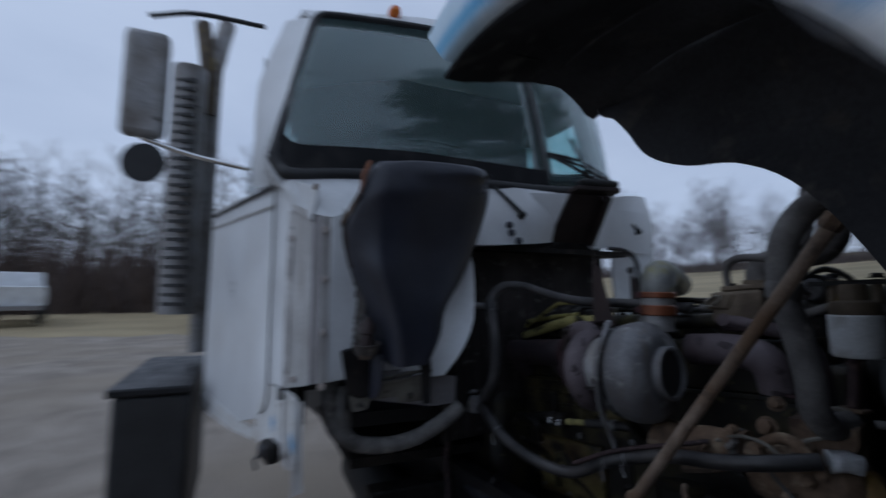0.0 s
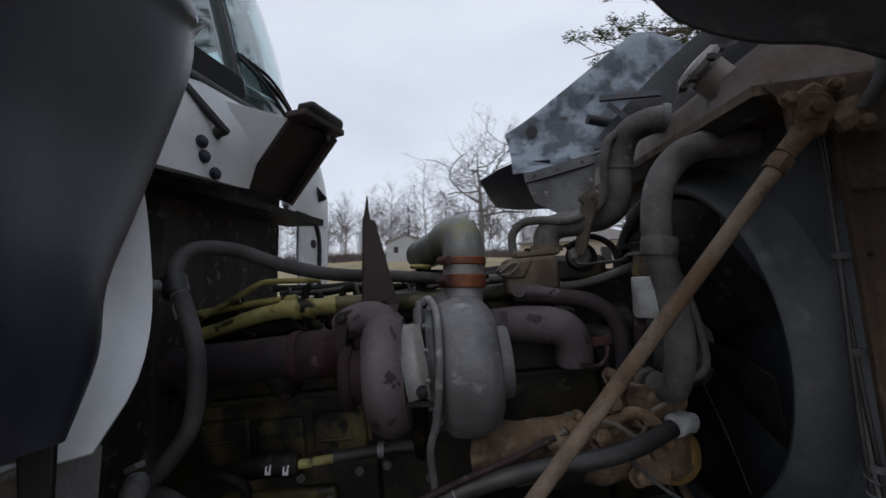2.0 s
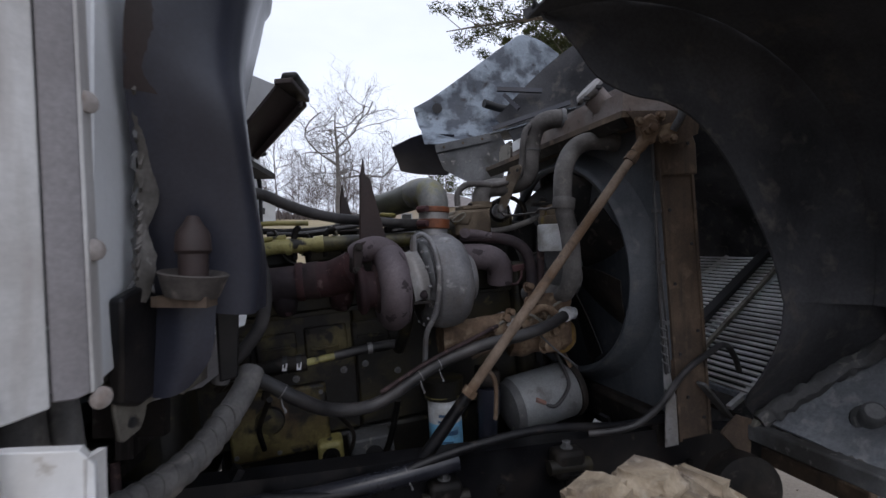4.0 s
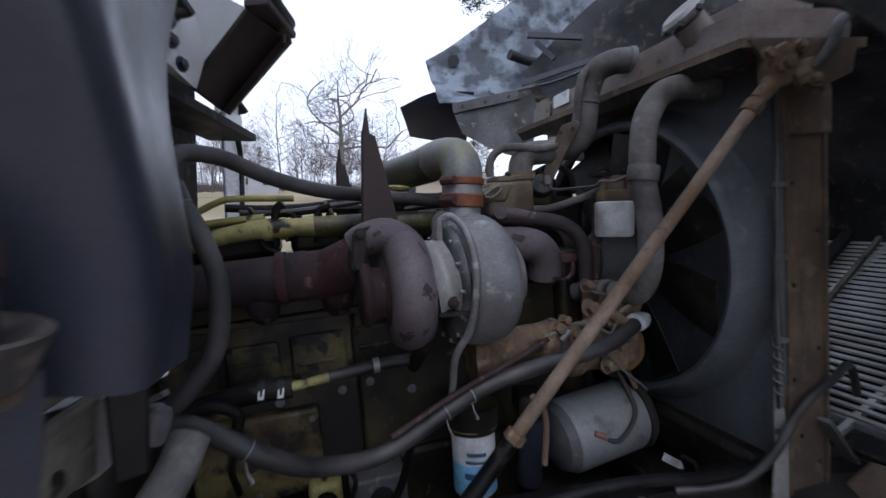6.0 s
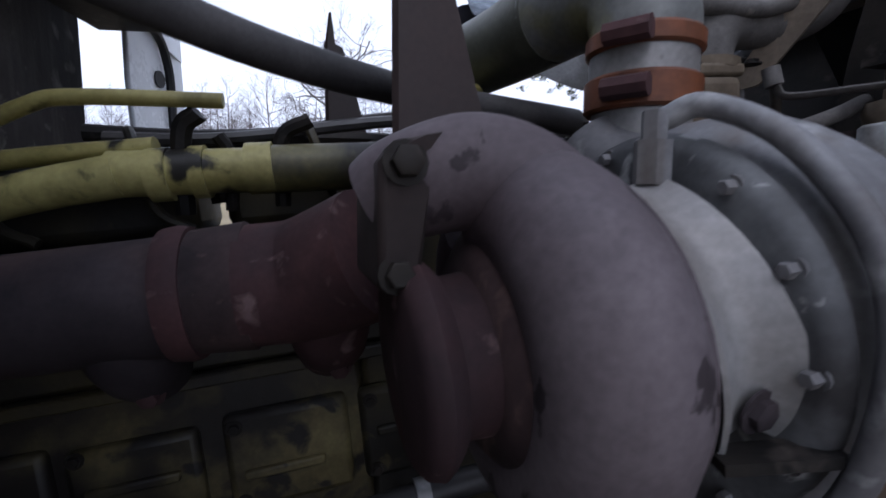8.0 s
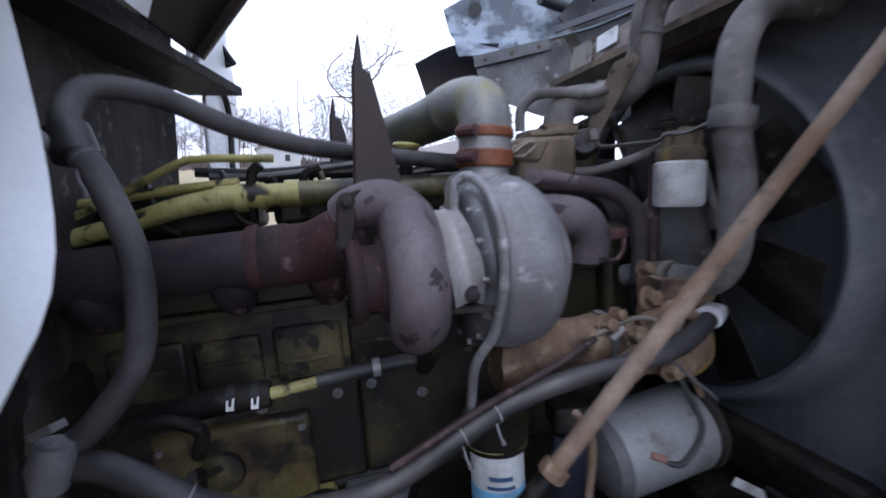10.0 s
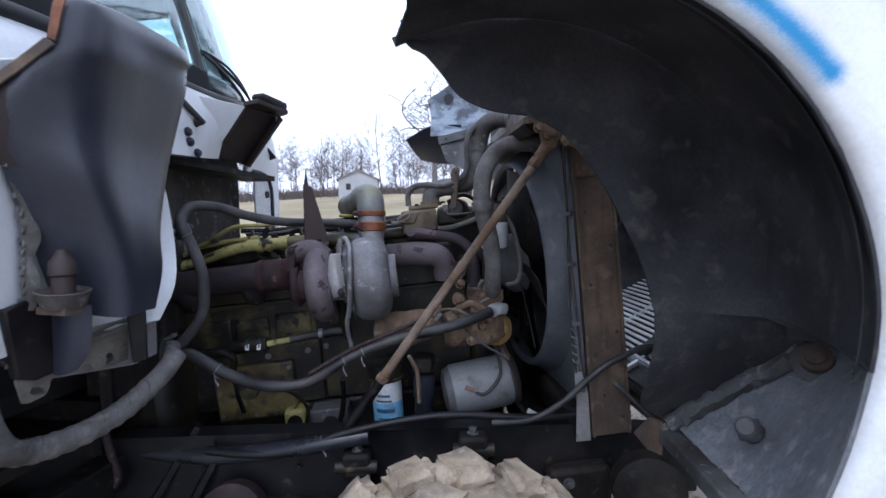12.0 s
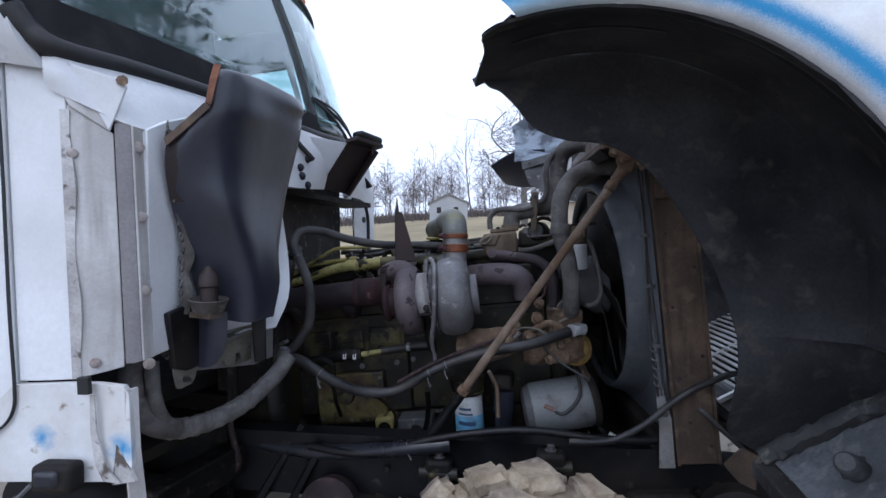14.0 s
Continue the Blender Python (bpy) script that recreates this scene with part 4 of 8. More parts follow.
part("gasket", tube([GU2[-1], GL2[-1]], 0.016, n=8), "black", cab)
part("divider", tube([GL[-1], Vector(GL[-1]).lerp(Vector(GU[-1]), 0.5) + Vector((0.03, 0, 0)), GU[-1]], 0.013, n=8), "black", cab)
part("cab_pillar", sheet(smooth_rows([[(-1.712, 0.166, 1.989), (-1.956, 0.117, 2.031), (-2.200, 0.067, 2.073)], [(-1.740, 0.113, 2.103), (-1.970, 0.091, 2.185), (-2.200, 0.070, 2.267)], [(-1.895, 0.197, 2.474), (-2.048, 0.136, 2.516), (-2.200, 0.074, 2.558)], [(-2.050, 0.281, 2.844), (-2.125, 0.231, 2.865), (-2.200, 0.181, 2.886)]], 2), 0.02), "white", cab, "white windscreen pillar")
part("belt_trim", tube([(-2.777, -0.130, 2.003), (-2.210, 0.020, 2.005), (-1.83, 0.125, 2.008), (-1.702, 0.162, 2.012)], 0.008, n=8), "black", cab, "black rubber belt moulding")
part("door_glass", slab([(-2.22, 0.03, 2.04), (-2.9, 0.06, 2.04), (-2.9, 0.14, 2.7), (-2.22, 0.08, 2.7)], (0, 0.006, 0)), "glass", cab, "dark side window")
part("far_pillar", sheet([[(-2.13, 2.11, 2.2), (-2.4, 2.25, 2.2)], [(-2.41, 2.18, 3.0), (-2.7, 2.3, 3.0)]], 0.03), "white", cab)
part("roof", sheet(smooth_rows([[(-2.070, 0.281, 2.864), (-2.100, 0.539, 2.950), (-2.210, 1.450, 3.090), (-2.260, 1.850, 3.070), (-2.420, 2.200, 3.000)], [(-2.3, 0.22, 2.984), (-2.4, 1.0, 3.2), (-2.45, 1.45, 3.26), (-2.5, 1.85, 3.24), (-2.6, 2.25, 3.15)], [(-3.4, 0.2, 3.05), (-3.4, 1.0, 3.3), (-3.4, 1.45, 3.34), (-3.4, 1.9, 3.33), (-3.4, 2.5, 3.28)]], 3), 0.02), "white", cab)
for q in [(-2.198, 0.700, 3.065), (-2.219, 1.054, 3.098), (-2.290, 1.450, 3.160), (-2.310, 1.750, 3.160), (-2.360, 2.000, 3.160)]:
    part("marker_lamp", lathe([(0, 0.033), (0.02, 0.032), (0.045, 0.022), (0.052, 0)], q, (1, 0, 0.5), n=16), "amber", cab, "amber roof marker lamp")
# interior boxes coloured black to stand for the dim cab behind the glass
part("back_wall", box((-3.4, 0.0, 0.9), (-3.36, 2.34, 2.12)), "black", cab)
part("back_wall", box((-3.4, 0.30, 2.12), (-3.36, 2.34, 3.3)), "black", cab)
part("far_side", box((-3.4, 2.3, 0.9), (-2.5, 2.34, 2.2)), "dusty_white", cab)
part("far_header", box((-3.4, 2.3, 2.9), (-2.5, 2.34, 3.2)), "dusty_white", cab)
part("cab_window", slab([(-3.36, 2.32, 2.2), (-2.5, 2.32, 2.2), (-2.55, 2.32, 2.9), (-3.36, 2.32, 2.9)], (0, 0.004, 0)), "glass", cab, "teal tinted far cab window").visible_shadow = False
part("door_trim", slab([(-3.3, 0.22, 1.1), (-1.82, 0.24, 1.1), (-1.80, 0.25, 2.06), (-2.2, 0.22, 2.32), (-3.3, 0.22, 2.32)], (0, 0.03, 0)), "dash", cab, "inner door panel coloured black for the dim cab interior")
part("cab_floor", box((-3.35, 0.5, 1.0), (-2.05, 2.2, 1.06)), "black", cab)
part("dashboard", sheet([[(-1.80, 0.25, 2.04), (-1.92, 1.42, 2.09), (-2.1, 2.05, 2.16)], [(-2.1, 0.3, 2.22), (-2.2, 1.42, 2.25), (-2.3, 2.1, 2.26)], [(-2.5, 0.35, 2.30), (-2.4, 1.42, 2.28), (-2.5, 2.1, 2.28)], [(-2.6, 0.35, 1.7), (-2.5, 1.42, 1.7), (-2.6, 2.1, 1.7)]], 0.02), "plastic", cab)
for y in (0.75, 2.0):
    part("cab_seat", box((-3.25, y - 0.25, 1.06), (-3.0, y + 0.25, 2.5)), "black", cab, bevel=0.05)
# cowl and fire wall
COWL_T = [(-1.86, 0.6, 2.09), (-1.83, 0.95, 2.10), (-1.81, 1.2, 2.095), (-1.805, 1.32, 2.095), (-1.80, 1.42, 2.095)]
COWL_B = [(-1.80, 0.6, 1.80), (-1.72, 0.95, 1.805), (-1.765, 1.2, 1.83), (-1.795, 1.32, 1.845), (-1.815, 1.40, 1.858)]
part("cowl", sheet(smooth_rows([COWL_T, [Vector(a).lerp(Vector(b), 0.5) + Vector((0.02, 0, 0)) for a, b in zip(COWL_T, COWL_B)], COWL_B], 3), 0.02), "white", cab, "white cowl under the windscreen")
part("fire_wall", box((-1.99, 0.88, 0.95), (-1.95, 1.94, 2.1), turn=Euler((0, 0, radians(9))).to_matrix()), "fire_wall", cab, "grimy fire wall with pale runs, tone darkened for deep shade")
part("fire_wall_ledge", box((-1.97, 0.92, 1.80), (-1.80, 1.90, 1.825)), "grease", cab)
FAR_TOP = [(-1.80, 1.42, 2.095), (-1.83, 1.64, 2.11), (-1.88, 1.86, 2.135), (-1.97, 2.12, 2.18), (-2.06, 2.30, 2.20)]
part("cowl_top", sheet(smooth_rows([FAR_TOP, [(-1.86, 1.50, 2.06), (-1.87, 1.66, 2.06), (-1.90, 1.88, 2.07), (-1.96, 2.12, 2.08), (-2.03, 2.31, 2.09)]], 3), 0.012), "white", cab)
FAR_SIDE = [[(-1.87, 1.66, 2.06), (-1.90, 1.88, 2.07), (-1.95, 2.12, 2.08), (-2.03, 2.31, 2.09)], [(-1.868, 1.69, 1.95), (-1.915, 1.90, 1.96), (-1.95, 2.12, 1.965), (-2.00, 2.295, 1.97)], [(-1.87, 1.70, 1.853), (-1.93, 1.91, 1.852), (-1.955, 2.10, 1.84), (-1.985, 2.275, 1.84)]]
part("cowl_side", sheet(smooth_rows(FAR_SIDE, 4), 0.012), "white", cab, "white far side of the cowl")
part("cowl_side_lower", sheet(smooth_rows([[(-1.966, 2.09, 1.845), (-1.985, 2.275, 1.842)], [(-1.96, 2.09, 1.70), (-1.972, 2.255, 1.69)], [(-1.955, 2.09, 1.40), (-1.962, 2.235, 1.40)]], 4), 0.01), "white", cab)
TAB = [(1.905, 1.846), (1.97, 1.846), (2.03, 1.832), (2.072, 1.798), (2.095, 1.74), (2.10, 1.62), (2.10, 1.40), (1.935, 1.40), (1.925, 1.55), (1.905, 1.70)]
part("cowl_tab", slab([(-1.93 - 0.075 * (y - 1.9), y, z) for y, z in TAB], (0.012, 0, 0)), "white", cab, "white pressed tab below the far cowl", bevel=0.004)
part("tab_lip", tube([(-1.905, 1.86, 1.853), (-1.915, 1.97, 1.852), (-1.92, 2.04, 1.836), (-1.925, 2.082, 1.80), (-1.928, 2.105, 1.74), (-1.93, 2.112, 1.60), (-1.93, 2.112, 1.42)], 0.011, n=8), "black", cab, "dark rubber lip round the cowl tab")
part("panel_slot", lathe([(0, 0.020), (0.004, 0.020), (0.004, 0)], (-1.926, 2.044, 1.738), (1, -0.1, 0), n=14), "black", cab)
part("side_seal", tube([(-2.035, 2.32, 2.09), (-2.005, 2.305, 1.97), (-1.99, 2.285, 1.84), (-1.978, 2.265, 1.69), (-1.968, 2.245, 1.40)], 0.010, n=8), "black", cab)
part("fire_wall_side", box((-1.97, 0.9, 1.0), (-1.8, 0.93, 1.83)), "fire_wall", cab)
# hood rest: a white wedge plate and a dark channel standing out from the cowl
rest = thing("hood_rest_bracket", (-1.72, 1.42, 1.85), "white gusset with a dark rusty channel on the cowl", "bracket")
GB, GT, CT, CB = Vector((-1.815, 1.393, 1.862)), Vector((-1.665, 1.405, 2.070)), Vector((-1.612, 1.600, 2.065)), Vector((-1.833, 1.682, 1.858))
part("gusset", slab([GB, Vector((-1.80, 1.225, 2.055)), Vector((-1.79, 1.26, 2.085)), GT], (-0.006, 0.010, 0)), "white", rest, "white triangular gusset plate", bevel=0.002)
part("channel", slab([CB, GB + Vector((0.004, 0.012, -0.004)), GT + Vector((0.004, 0.012, 0)), CT], (-0.022, 0.006, 0.012)), "darkrust", rest, "dark rusty channel", bevel=0.003)
part("channel_lip", slab([CB, CT, CT + Vector((0.004, -0.03, 0.004)), CB + Vector((0.01, -0.03, 0.0))], (0.020, 0.0, -0.012)), "darkrust", rest)
part("channel_foot", tube([CB + Vector((0, 0, -0.004)), CB + Vector((-0.025, 0.03, -0.012)), CB + Vector((-0.07, 0.12, -0.008))], 0.010, n=8), "white", rest, "bent white flange at the channel foot")
part("rubber_stop", slab([(-1.668, 1.395, 2.066), (-1.606, 1.405, 2.078), (-1.592, 1.655, 2.088), (-1.66, 1.65, 2.072)], (0, 0, 0.022)), "darkrust", rest, bevel=0.005)
part("rubber_block", slab([(-1.66, 1.44, 2.094), (-1.598, 1.44, 2.10), (-1.592, 1.655, 2.108), (-1.655, 1.65, 2.094)], (0.006, -0.012, 0.034)), "black", rest, "worn black rubber block", bevel=0.014)
part("stop_stud", lathe([(0, 0.008), (0.022, 0.008), (0.022, 0)], (-1.608, 1.56, 2.06), (0, 0, -1), n=10), "darkrust", rest)
for y, z in ((1.13, 1.875), (1.17, 1.84), (1.12, 1.91)):
    part("cowl_bolt", bolt((-1.725, y, z), (1, -0.2, 0), 0.012, 0.012), "plastic", rest)
for k, (y0, x0) in enumerate(((1.2, -1.735), (2.12, -1.93))):
    wip = thing("windscreen_wiper", (x0, y0, 1.96), "black windscreen wiper arm with its pivot", "wiper", "windscreen wipers")
    part("pivot", lathe([(0, 0.024), (0.03, 0.022), (0.045, 0.014), (0.07, 0.012), (0.07, 0)], (x0 - 0.05, y0, 1.955), (1, -0.1, 0.1), n=16), "black", wip)
    part("arm", beam((x0 + 0.02, y0, 1.955), (x0 - 0.075, y0 - 0.14, 2.12), 0.028, 0.016), "black", wip, bevel=0.004)
    if k == 0:
        part("upper_arm", beam((x0 - 0.075, y0 - 0.14, 2.12), (-1.915, 0.80, 2.295), 0.02, 0.012), "black", wip)
        part("blade", tube([(-1.915, 1.0, 2.275), (-1.925, 0.885, 2.285), (-1.955, 0.72, 2.29), (-1.965, 0.57, 2.29)], 0.012, n=6), "black", wip)
        part("blade_bow", tube([(-1.905, 0.95, 2.295), (-1.92, 0.82, 2.31), (-1.945, 0.66, 2.305)], 0.007, n=6), "black", wip)
    else:
        part("blade", tube([(x0 - 0.075, y0 - 0.14, 2.12), (x0 - 0.08, y0 - 0.3, 2.3), (x0 - 0.13, y0 - 0.38, 2.5)], 0.012, n=6), "black", wip)
rng = random.Random(31)
cables = thing("cable_bundle", (-1.9, 1.5, 2.3), "loose bundle of thin black cables along the windscreen", "cables")
for k in range(6):
    o = Vector((rng.uniform(0, 0.02), rng.uniform(-0.06, 0.06), rng.uniform(-0.05, 0.06)))
    part("cable", tube([Vector((-1.885, 1.46, 2.33)) + o * 0.3, Vector((-1.885, 1.62, 2.32)) + o, Vector((-1.92, 1.80, 2.29)) + o * 1.2, Vector((-1.97, 1.96, 2.25)) + o, Vector((-2.03, 2.06, 2.22)) + o * 0.4], 0.006, n=6), "black", cables)
# black sheet added where only darkness shows below the cab
part("wheel_well_panel", box((-3.3, 0.92, 0.32), (-1.95, 0.95, 0.97)), "grease", cab, "added black sheet filling the dark behind the wheel well")
# the dark plastic splash shield hung before the fire wall
shield = thing("splash_shield", (-1.6, 0.62, 1.3), "dark blue-grey moulded plastic splash shield, dusty", "splash shield")
SH = [
    [(-1.500, 0.437, 2.067), (-1.486, 0.442, 2.084), (-1.460, 0.470, 2.079), (-1.490, 0.618, 2.092), (-1.545, 0.869, 2.088), (-1.620, 0.916, 2.083)],
    [(-1.505, 0.429, 2.027), (-1.475, 0.410, 2.039), (-1.451, 0.473, 2.043), (-1.475, 0.603, 2.055), (-1.540, 0.871, 2.064), (-1.620, 0.921, 2.038)],
    [(-1.510, 0.425, 1.985), (-1.475, 0.393, 1.969), (-1.445, 0.473, 1.978), (-1.502, 0.682, 2.011), (-1.570, 0.903, 2.044), (-1.660, 0.933, 2.039)],
    [(-1.540, 0.391, 1.929), (-1.495, 0.377, 1.917), (-1.458, 0.469, 1.927), (-1.516, 0.686, 1.960), (-1.585, 0.915, 1.992), (-1.675, 0.945, 1.987)],
    [(-1.565, 0.353, 1.871), (-1.515, 0.377, 1.864), (-1.470, 0.468, 1.864), (-1.529, 0.677, 1.883), (-1.600, 0.899, 1.901), (-1.690, 0.929, 1.896)],
    [(-1.580, 0.357, 1.805), (-1.530, 0.384, 1.791), (-1.477, 0.465, 1.783), (-1.535, 0.656, 1.782), (-1.605, 0.859, 1.782), (-1.695, 0.889, 1.777)],
    [(-1.594, 0.382, 1.713), (-1.535, 0.402, 1.705), (-1.470, 0.463, 1.692), (-1.520, 0.624, 1.679), (-1.582, 0.797, 1.667), (-1.672, 0.827, 1.662)],
    [(-1.604, 0.423, 1.602), (-1.540, 0.450, 1.587), (-1.467, 0.491, 1.573), (-1.492, 0.595, 1.562), (-1.530, 0.710, 1.552), (-1.620, 0.740, 1.547)],
    [(-1.609, 0.463, 1.477), (-1.540, 0.492, 1.455), (-1.466, 0.521, 1.449), (-1.478, 0.595, 1.452), (-1.503, 0.680, 1.454), (-1.593, 0.710, 1.449)],
    [(-1.604, 0.484, 1.381), (-1.540, 0.509, 1.360), (-1.482, 0.531, 1.351), (-1.479, 0.574, 1.353), (-1.487, 0.629, 1.354), (-1.577, 0.659, 1.349)],
]
SH = [[(x, y, z - 0.042 * (z - 1.42) / 0.65 * min(1, max(0, (0.88 - y) / 0.44))) for x, y, z in r] for r in SH]
TOP = [Vector(p) for p in SH[0]]
TOPC = sum(TOP, Vector()) / 6 + Vector((0, 0, 0.012))
SH.insert(0, [tuple(p.lerp(TOPC, 0.25) + Vector((0, 0, 0.006))) for p in TOP])
SH.insert(0, [tuple(p.lerp(TOPC, 0.9)) for p in TOP])
part("moulding", sheet(smooth_rows(SH, 4), 0.008), "plastic", shield, smooth=60)
part("side_flange", sheet(smooth_rows([[Vector(r[0]) + Vector((0.0, -0.006, 0)), Vector(r[0]).lerp(Vector(r[1]), 0.4) + Vector((0.005, -0.007, 0)), Vector(r[0]).lerp(Vector(r[1]), 0.8) + Vector((0.004, -0.006, 0))] for r in SH[5:9]], 3), 0.003), "darkrust", shield, "dark brown flange of the shield")

def seal_at(z):
    f = min(max((z - 1.58) / 0.29, 0), 1)
    return Vector((-1.597 + 0.022 * f, 0.410 - 0.062 * f + 0.004 * math.sin(z * 21), z))


BAND = []
for z in np.linspace(1.39, 1.872, 44):
    q = seal_at(z)
    row = [q + d * (1 + 0.5 * noise.noise(Vector((z * 19, k * 7, 0)))) for k, d in enumerate((Vector((-0.007, 0.006, 0)), Vector((0.003, -0.003, 0)), Vector((0.009, 0.0, 0)), Vector((0.014, 0.006, 0)), Vector((0.018, 0.016, 0))))]
    BAND.append([p + Vector((0.006, 0.006, 0.004)) * noise.noise(p * 70) for p in row])
part("seal_band", sheet(BAND, 0.004), "seal", shield, "ragged dusty grey sealant band", smooth=60)
part("edge_strip", slab([(-1.474, 0.410, 2.050), (-1.466, 0.388, 2.000), (-1.474, 0.380, 1.938), (-1.458, 0.384, 1.932), (-1.448, 0.392, 1.996), (-1.456, 0.416, 2.048)], (0.003, -0.006, 0)), "orangerust", shield, "orange rusty steel edging strip", bevel=0.002)
part("edge_strip", slab([(-1.476, 0.378, 1.940), (-1.525, 0.366, 1.893), (-1.569, 0.340, 1.849), (-1.560, 0.338, 1.826), (-1.512, 0.362, 1.875), (-1.458, 0.382, 1.927)], (0.003, -0.006, 0)), "rust", shield, "rusty steel edging strip", bevel=0.002)
part("lower_leg", slab([(-1.575, 0.640, 1.36), (-1.537, 0.665, 1.36), (-1.54, 0.668, 1.205), (-1.57, 0.650, 1.20)], (-0.006, 0.01, 0)), "frame", shield, bevel=0.004)
# white flange behind the shield
part("inner_flange", sheet(smooth_rows([[(-1.72, 0.66, 1.80), (-1.70, 0.80, 1.80), (-1.672, 0.895, 1.79)], [(-1.71, 0.66, 1.65), (-1.69, 0.80, 1.65), (-1.652, 0.904, 1.66)], [(-1.70, 0.65, 1.5), (-1.67, 0.79, 1.5), (-1.615, 0.885, 1.50)], [(-1.69, 0.62, 1.38), (-1.63, 0.73, 1.38), (-1.56, 0.81, 1.39)], [(-1.68, 0.60, 1.29), (-1.60, 0.68, 1.29), (-1.55, 0.73, 1.30)]], 3), 0.006), "white", cab, "white inner cowl flange")
# sill and plate take a darker primer to stand for the shade there
part("inner_sill", slab([(-1.665, 0.40, 1.262), (-1.648, 0.668, 1.300), (-1.60, 0.70, 1.310), (-1.72, 0.70, 1.30), (-1.76, 0.45, 1.27)], (0, 0, 0.010)), "primer", cab, bevel=0.003)
part("mount_plate", slab([(-1.652, 0.402, 1.262), (-1.652, 0.404, 1.230), (-1.650, 0.413, 1.185), (-1.650, 0.425, 1.179), (-1.648, 0.462, 1.184), (-1.647, 0.470, 1.195), (-1.646, 0.477, 1.217), (-1.643, 0.572, 1.222), (-1.642, 0.587, 1.198), (-1.638, 0.683, 1.201), (-1.638, 0.690, 1.300)], (0.006, 0, 0)), "primer", cab, "dusty tan mounting plate with two notches, toned down for shade", bevel=0.002)
part("sill_face", slab([(-1.640, 0.468, 1.215), (-1.640, 0.470, 1.324), (-1.632, 0.815, 1.278), (-1.632, 0.812, 1.178), (-1.634, 0.72, 1.172)], (-0.004, 0, 0)), "channel", cab, "dull mauve-grey sill face")
part("plate_fold", beam((-1.640, 0.41, 1.262), (-1.630, 0.685, 1.292), 0.012, 0.012), "primer", cab, bevel=0.004)
for x, y, z in ((-1.642, 0.438, 1.203), (-1.634, 0.625, 1.228)):
    part("plate_hole", lathe([(0, 0.008), (0.003, 0.008), (0.003, 0)], (x - 0.001, y, z), (1, -0.1, 0), n=12), "black", cab)
stop = thing("hood_stop", (-1.57, 0.43, 1.3), "grimy round rubber hood stop on a plastic bracket", "hood stop")
part("bracket", slab([(-1.606, 0.347, 1.405), (-1.608, 0.40, 1.418), (-1.615, 0.458, 1.402), (-1.622, 0.46, 1.24), (-1.622, 0.42, 1.235), (-1.625, 0.378, 1.252)], (-0.02, 0, 0)), "frame", stop, bevel=0.006)
part("side_plate", sheet(smooth_rows([[(-1.612, 0.458, 1.40), (-1.57, 0.452, 1.40), (-1.535, 0.475, 1.395)], [(-1.618, 0.462, 1.32), (-1.575, 0.455, 1.31), (-1.545, 0.478, 1.30)], [(-1.622, 0.462, 1.236), (-1.60, 0.462, 1.238), (-1.58, 0.475, 1.25)]], 3), 0.008), "plastic", stop)
part("rusty_plate", slab([(-1.60, 0.405, 1.402), (-1.515, 0.392, 1.402), (-1.515, 0.392, 1.386), (-1.60, 0.405, 1.386)], (0, 0.04, 0)), "rust", stop)
part("cup", lathe([(-0.006, 0.037), (0.0, 0.040), (0.020, 0.046), (0.029, 0.050), (0.031, 0.047), (0.022, 0.040), (0.013, 0.024), (0.013, 0.0)], (-1.547, 0.420, 1.407), (0.1, -0.05, 1), n=28), "cup", stop)
part("stud", lathe([(0, 0.021), (0.045, 0.021), (0.05, 0.026), (0.078, 0.024), (0.090, 0.015), (0.094, 0.013), (0.104, 0.008), (0.104, 0)], (-1.545, 0.420, 1.420), (-0.03, 0.03, 1), n=18), "darkrust", stop, "dark grimy rubber stud")
seal = thing("perished_seal", (-1.8, 0.52, 1.4), "ragged strip of perished sealant along the shield", "sealant")
rng = random.Random(2)
pts = [seal_at(z) + Vector((rng.uniform(-0.004, 0.004), rng.uniform(-0.006, 0.006), 0)) for z in np.linspace(1.40, 1.875, 36)]
bm = tube(pts, 0.0034, n=6, steps=2)
for v in bm.verts:
    v.co += Vector((0.004, 0.008, 0.004)) * noise.noise(v.co * 130)
part("strip", bm, "fibre", seal)
for k in range(26):
    z = rng.choice([rng.uniform(1.42, 1.6), rng.uniform(1.42, 1.875), rng.uniform(1.83, 1.88)])
    q = seal_at(z) + Vector((0.004, -0.004, 0))
    part("flake", slab([q, q + Vector((0.004, -rng.uniform(0.004, 0.012), 0.006)), q + Vector((0.006, -0.003, rng.uniform(0.010, 0.024)))], (0.003, 0.002, 0)), "seal", seal)
# exhaust stack, mirror, step box behind the door
stack = thing("exhaust_stack", (-3.3, -0.2, 1.2), "upright exhaust stack with a slotted heat shield", "exhaust stack")
part("pipe", tube([(-3.35, -0.08, 1.2), (-3.35, -0.08, 2.9), (-3.38, -0.06, 3.2), (-3.5, -0.02, 3.5)], 0.055, n=16), "silver", stack)
part("elbow", tube([(-3.30, -0.10, 2.75), (-3.30, -0.10, 2.95), (-3.32, -0.12, 3.15), (-3.36, -0.16, 3.4)], 0.05, n=14), "tan", stack, "brown weathered outlet elbow")
part("heat_shield", lathe([(0, 0.1), (1.55, 0.1), (1.55, 0.092), (0, 0.092)], (-3.2, -0.2, 1.45), (0, 0, 1), n=24, closed=True), "silver", stack)
for k in range(26):
    part("slot", box((-3.12, -0.275, 1.5 + k * 0.055), (-3.095, -0.15, 1.522 + k * 0.055), turn=Euler((0, 0, -0.5)).to_matrix()), "black", stack)
mirror = thing("side_mirror", (-2.35, -0.3, 2.2), "tall west-coast style chrome side mirror on tube arms", "mirror")
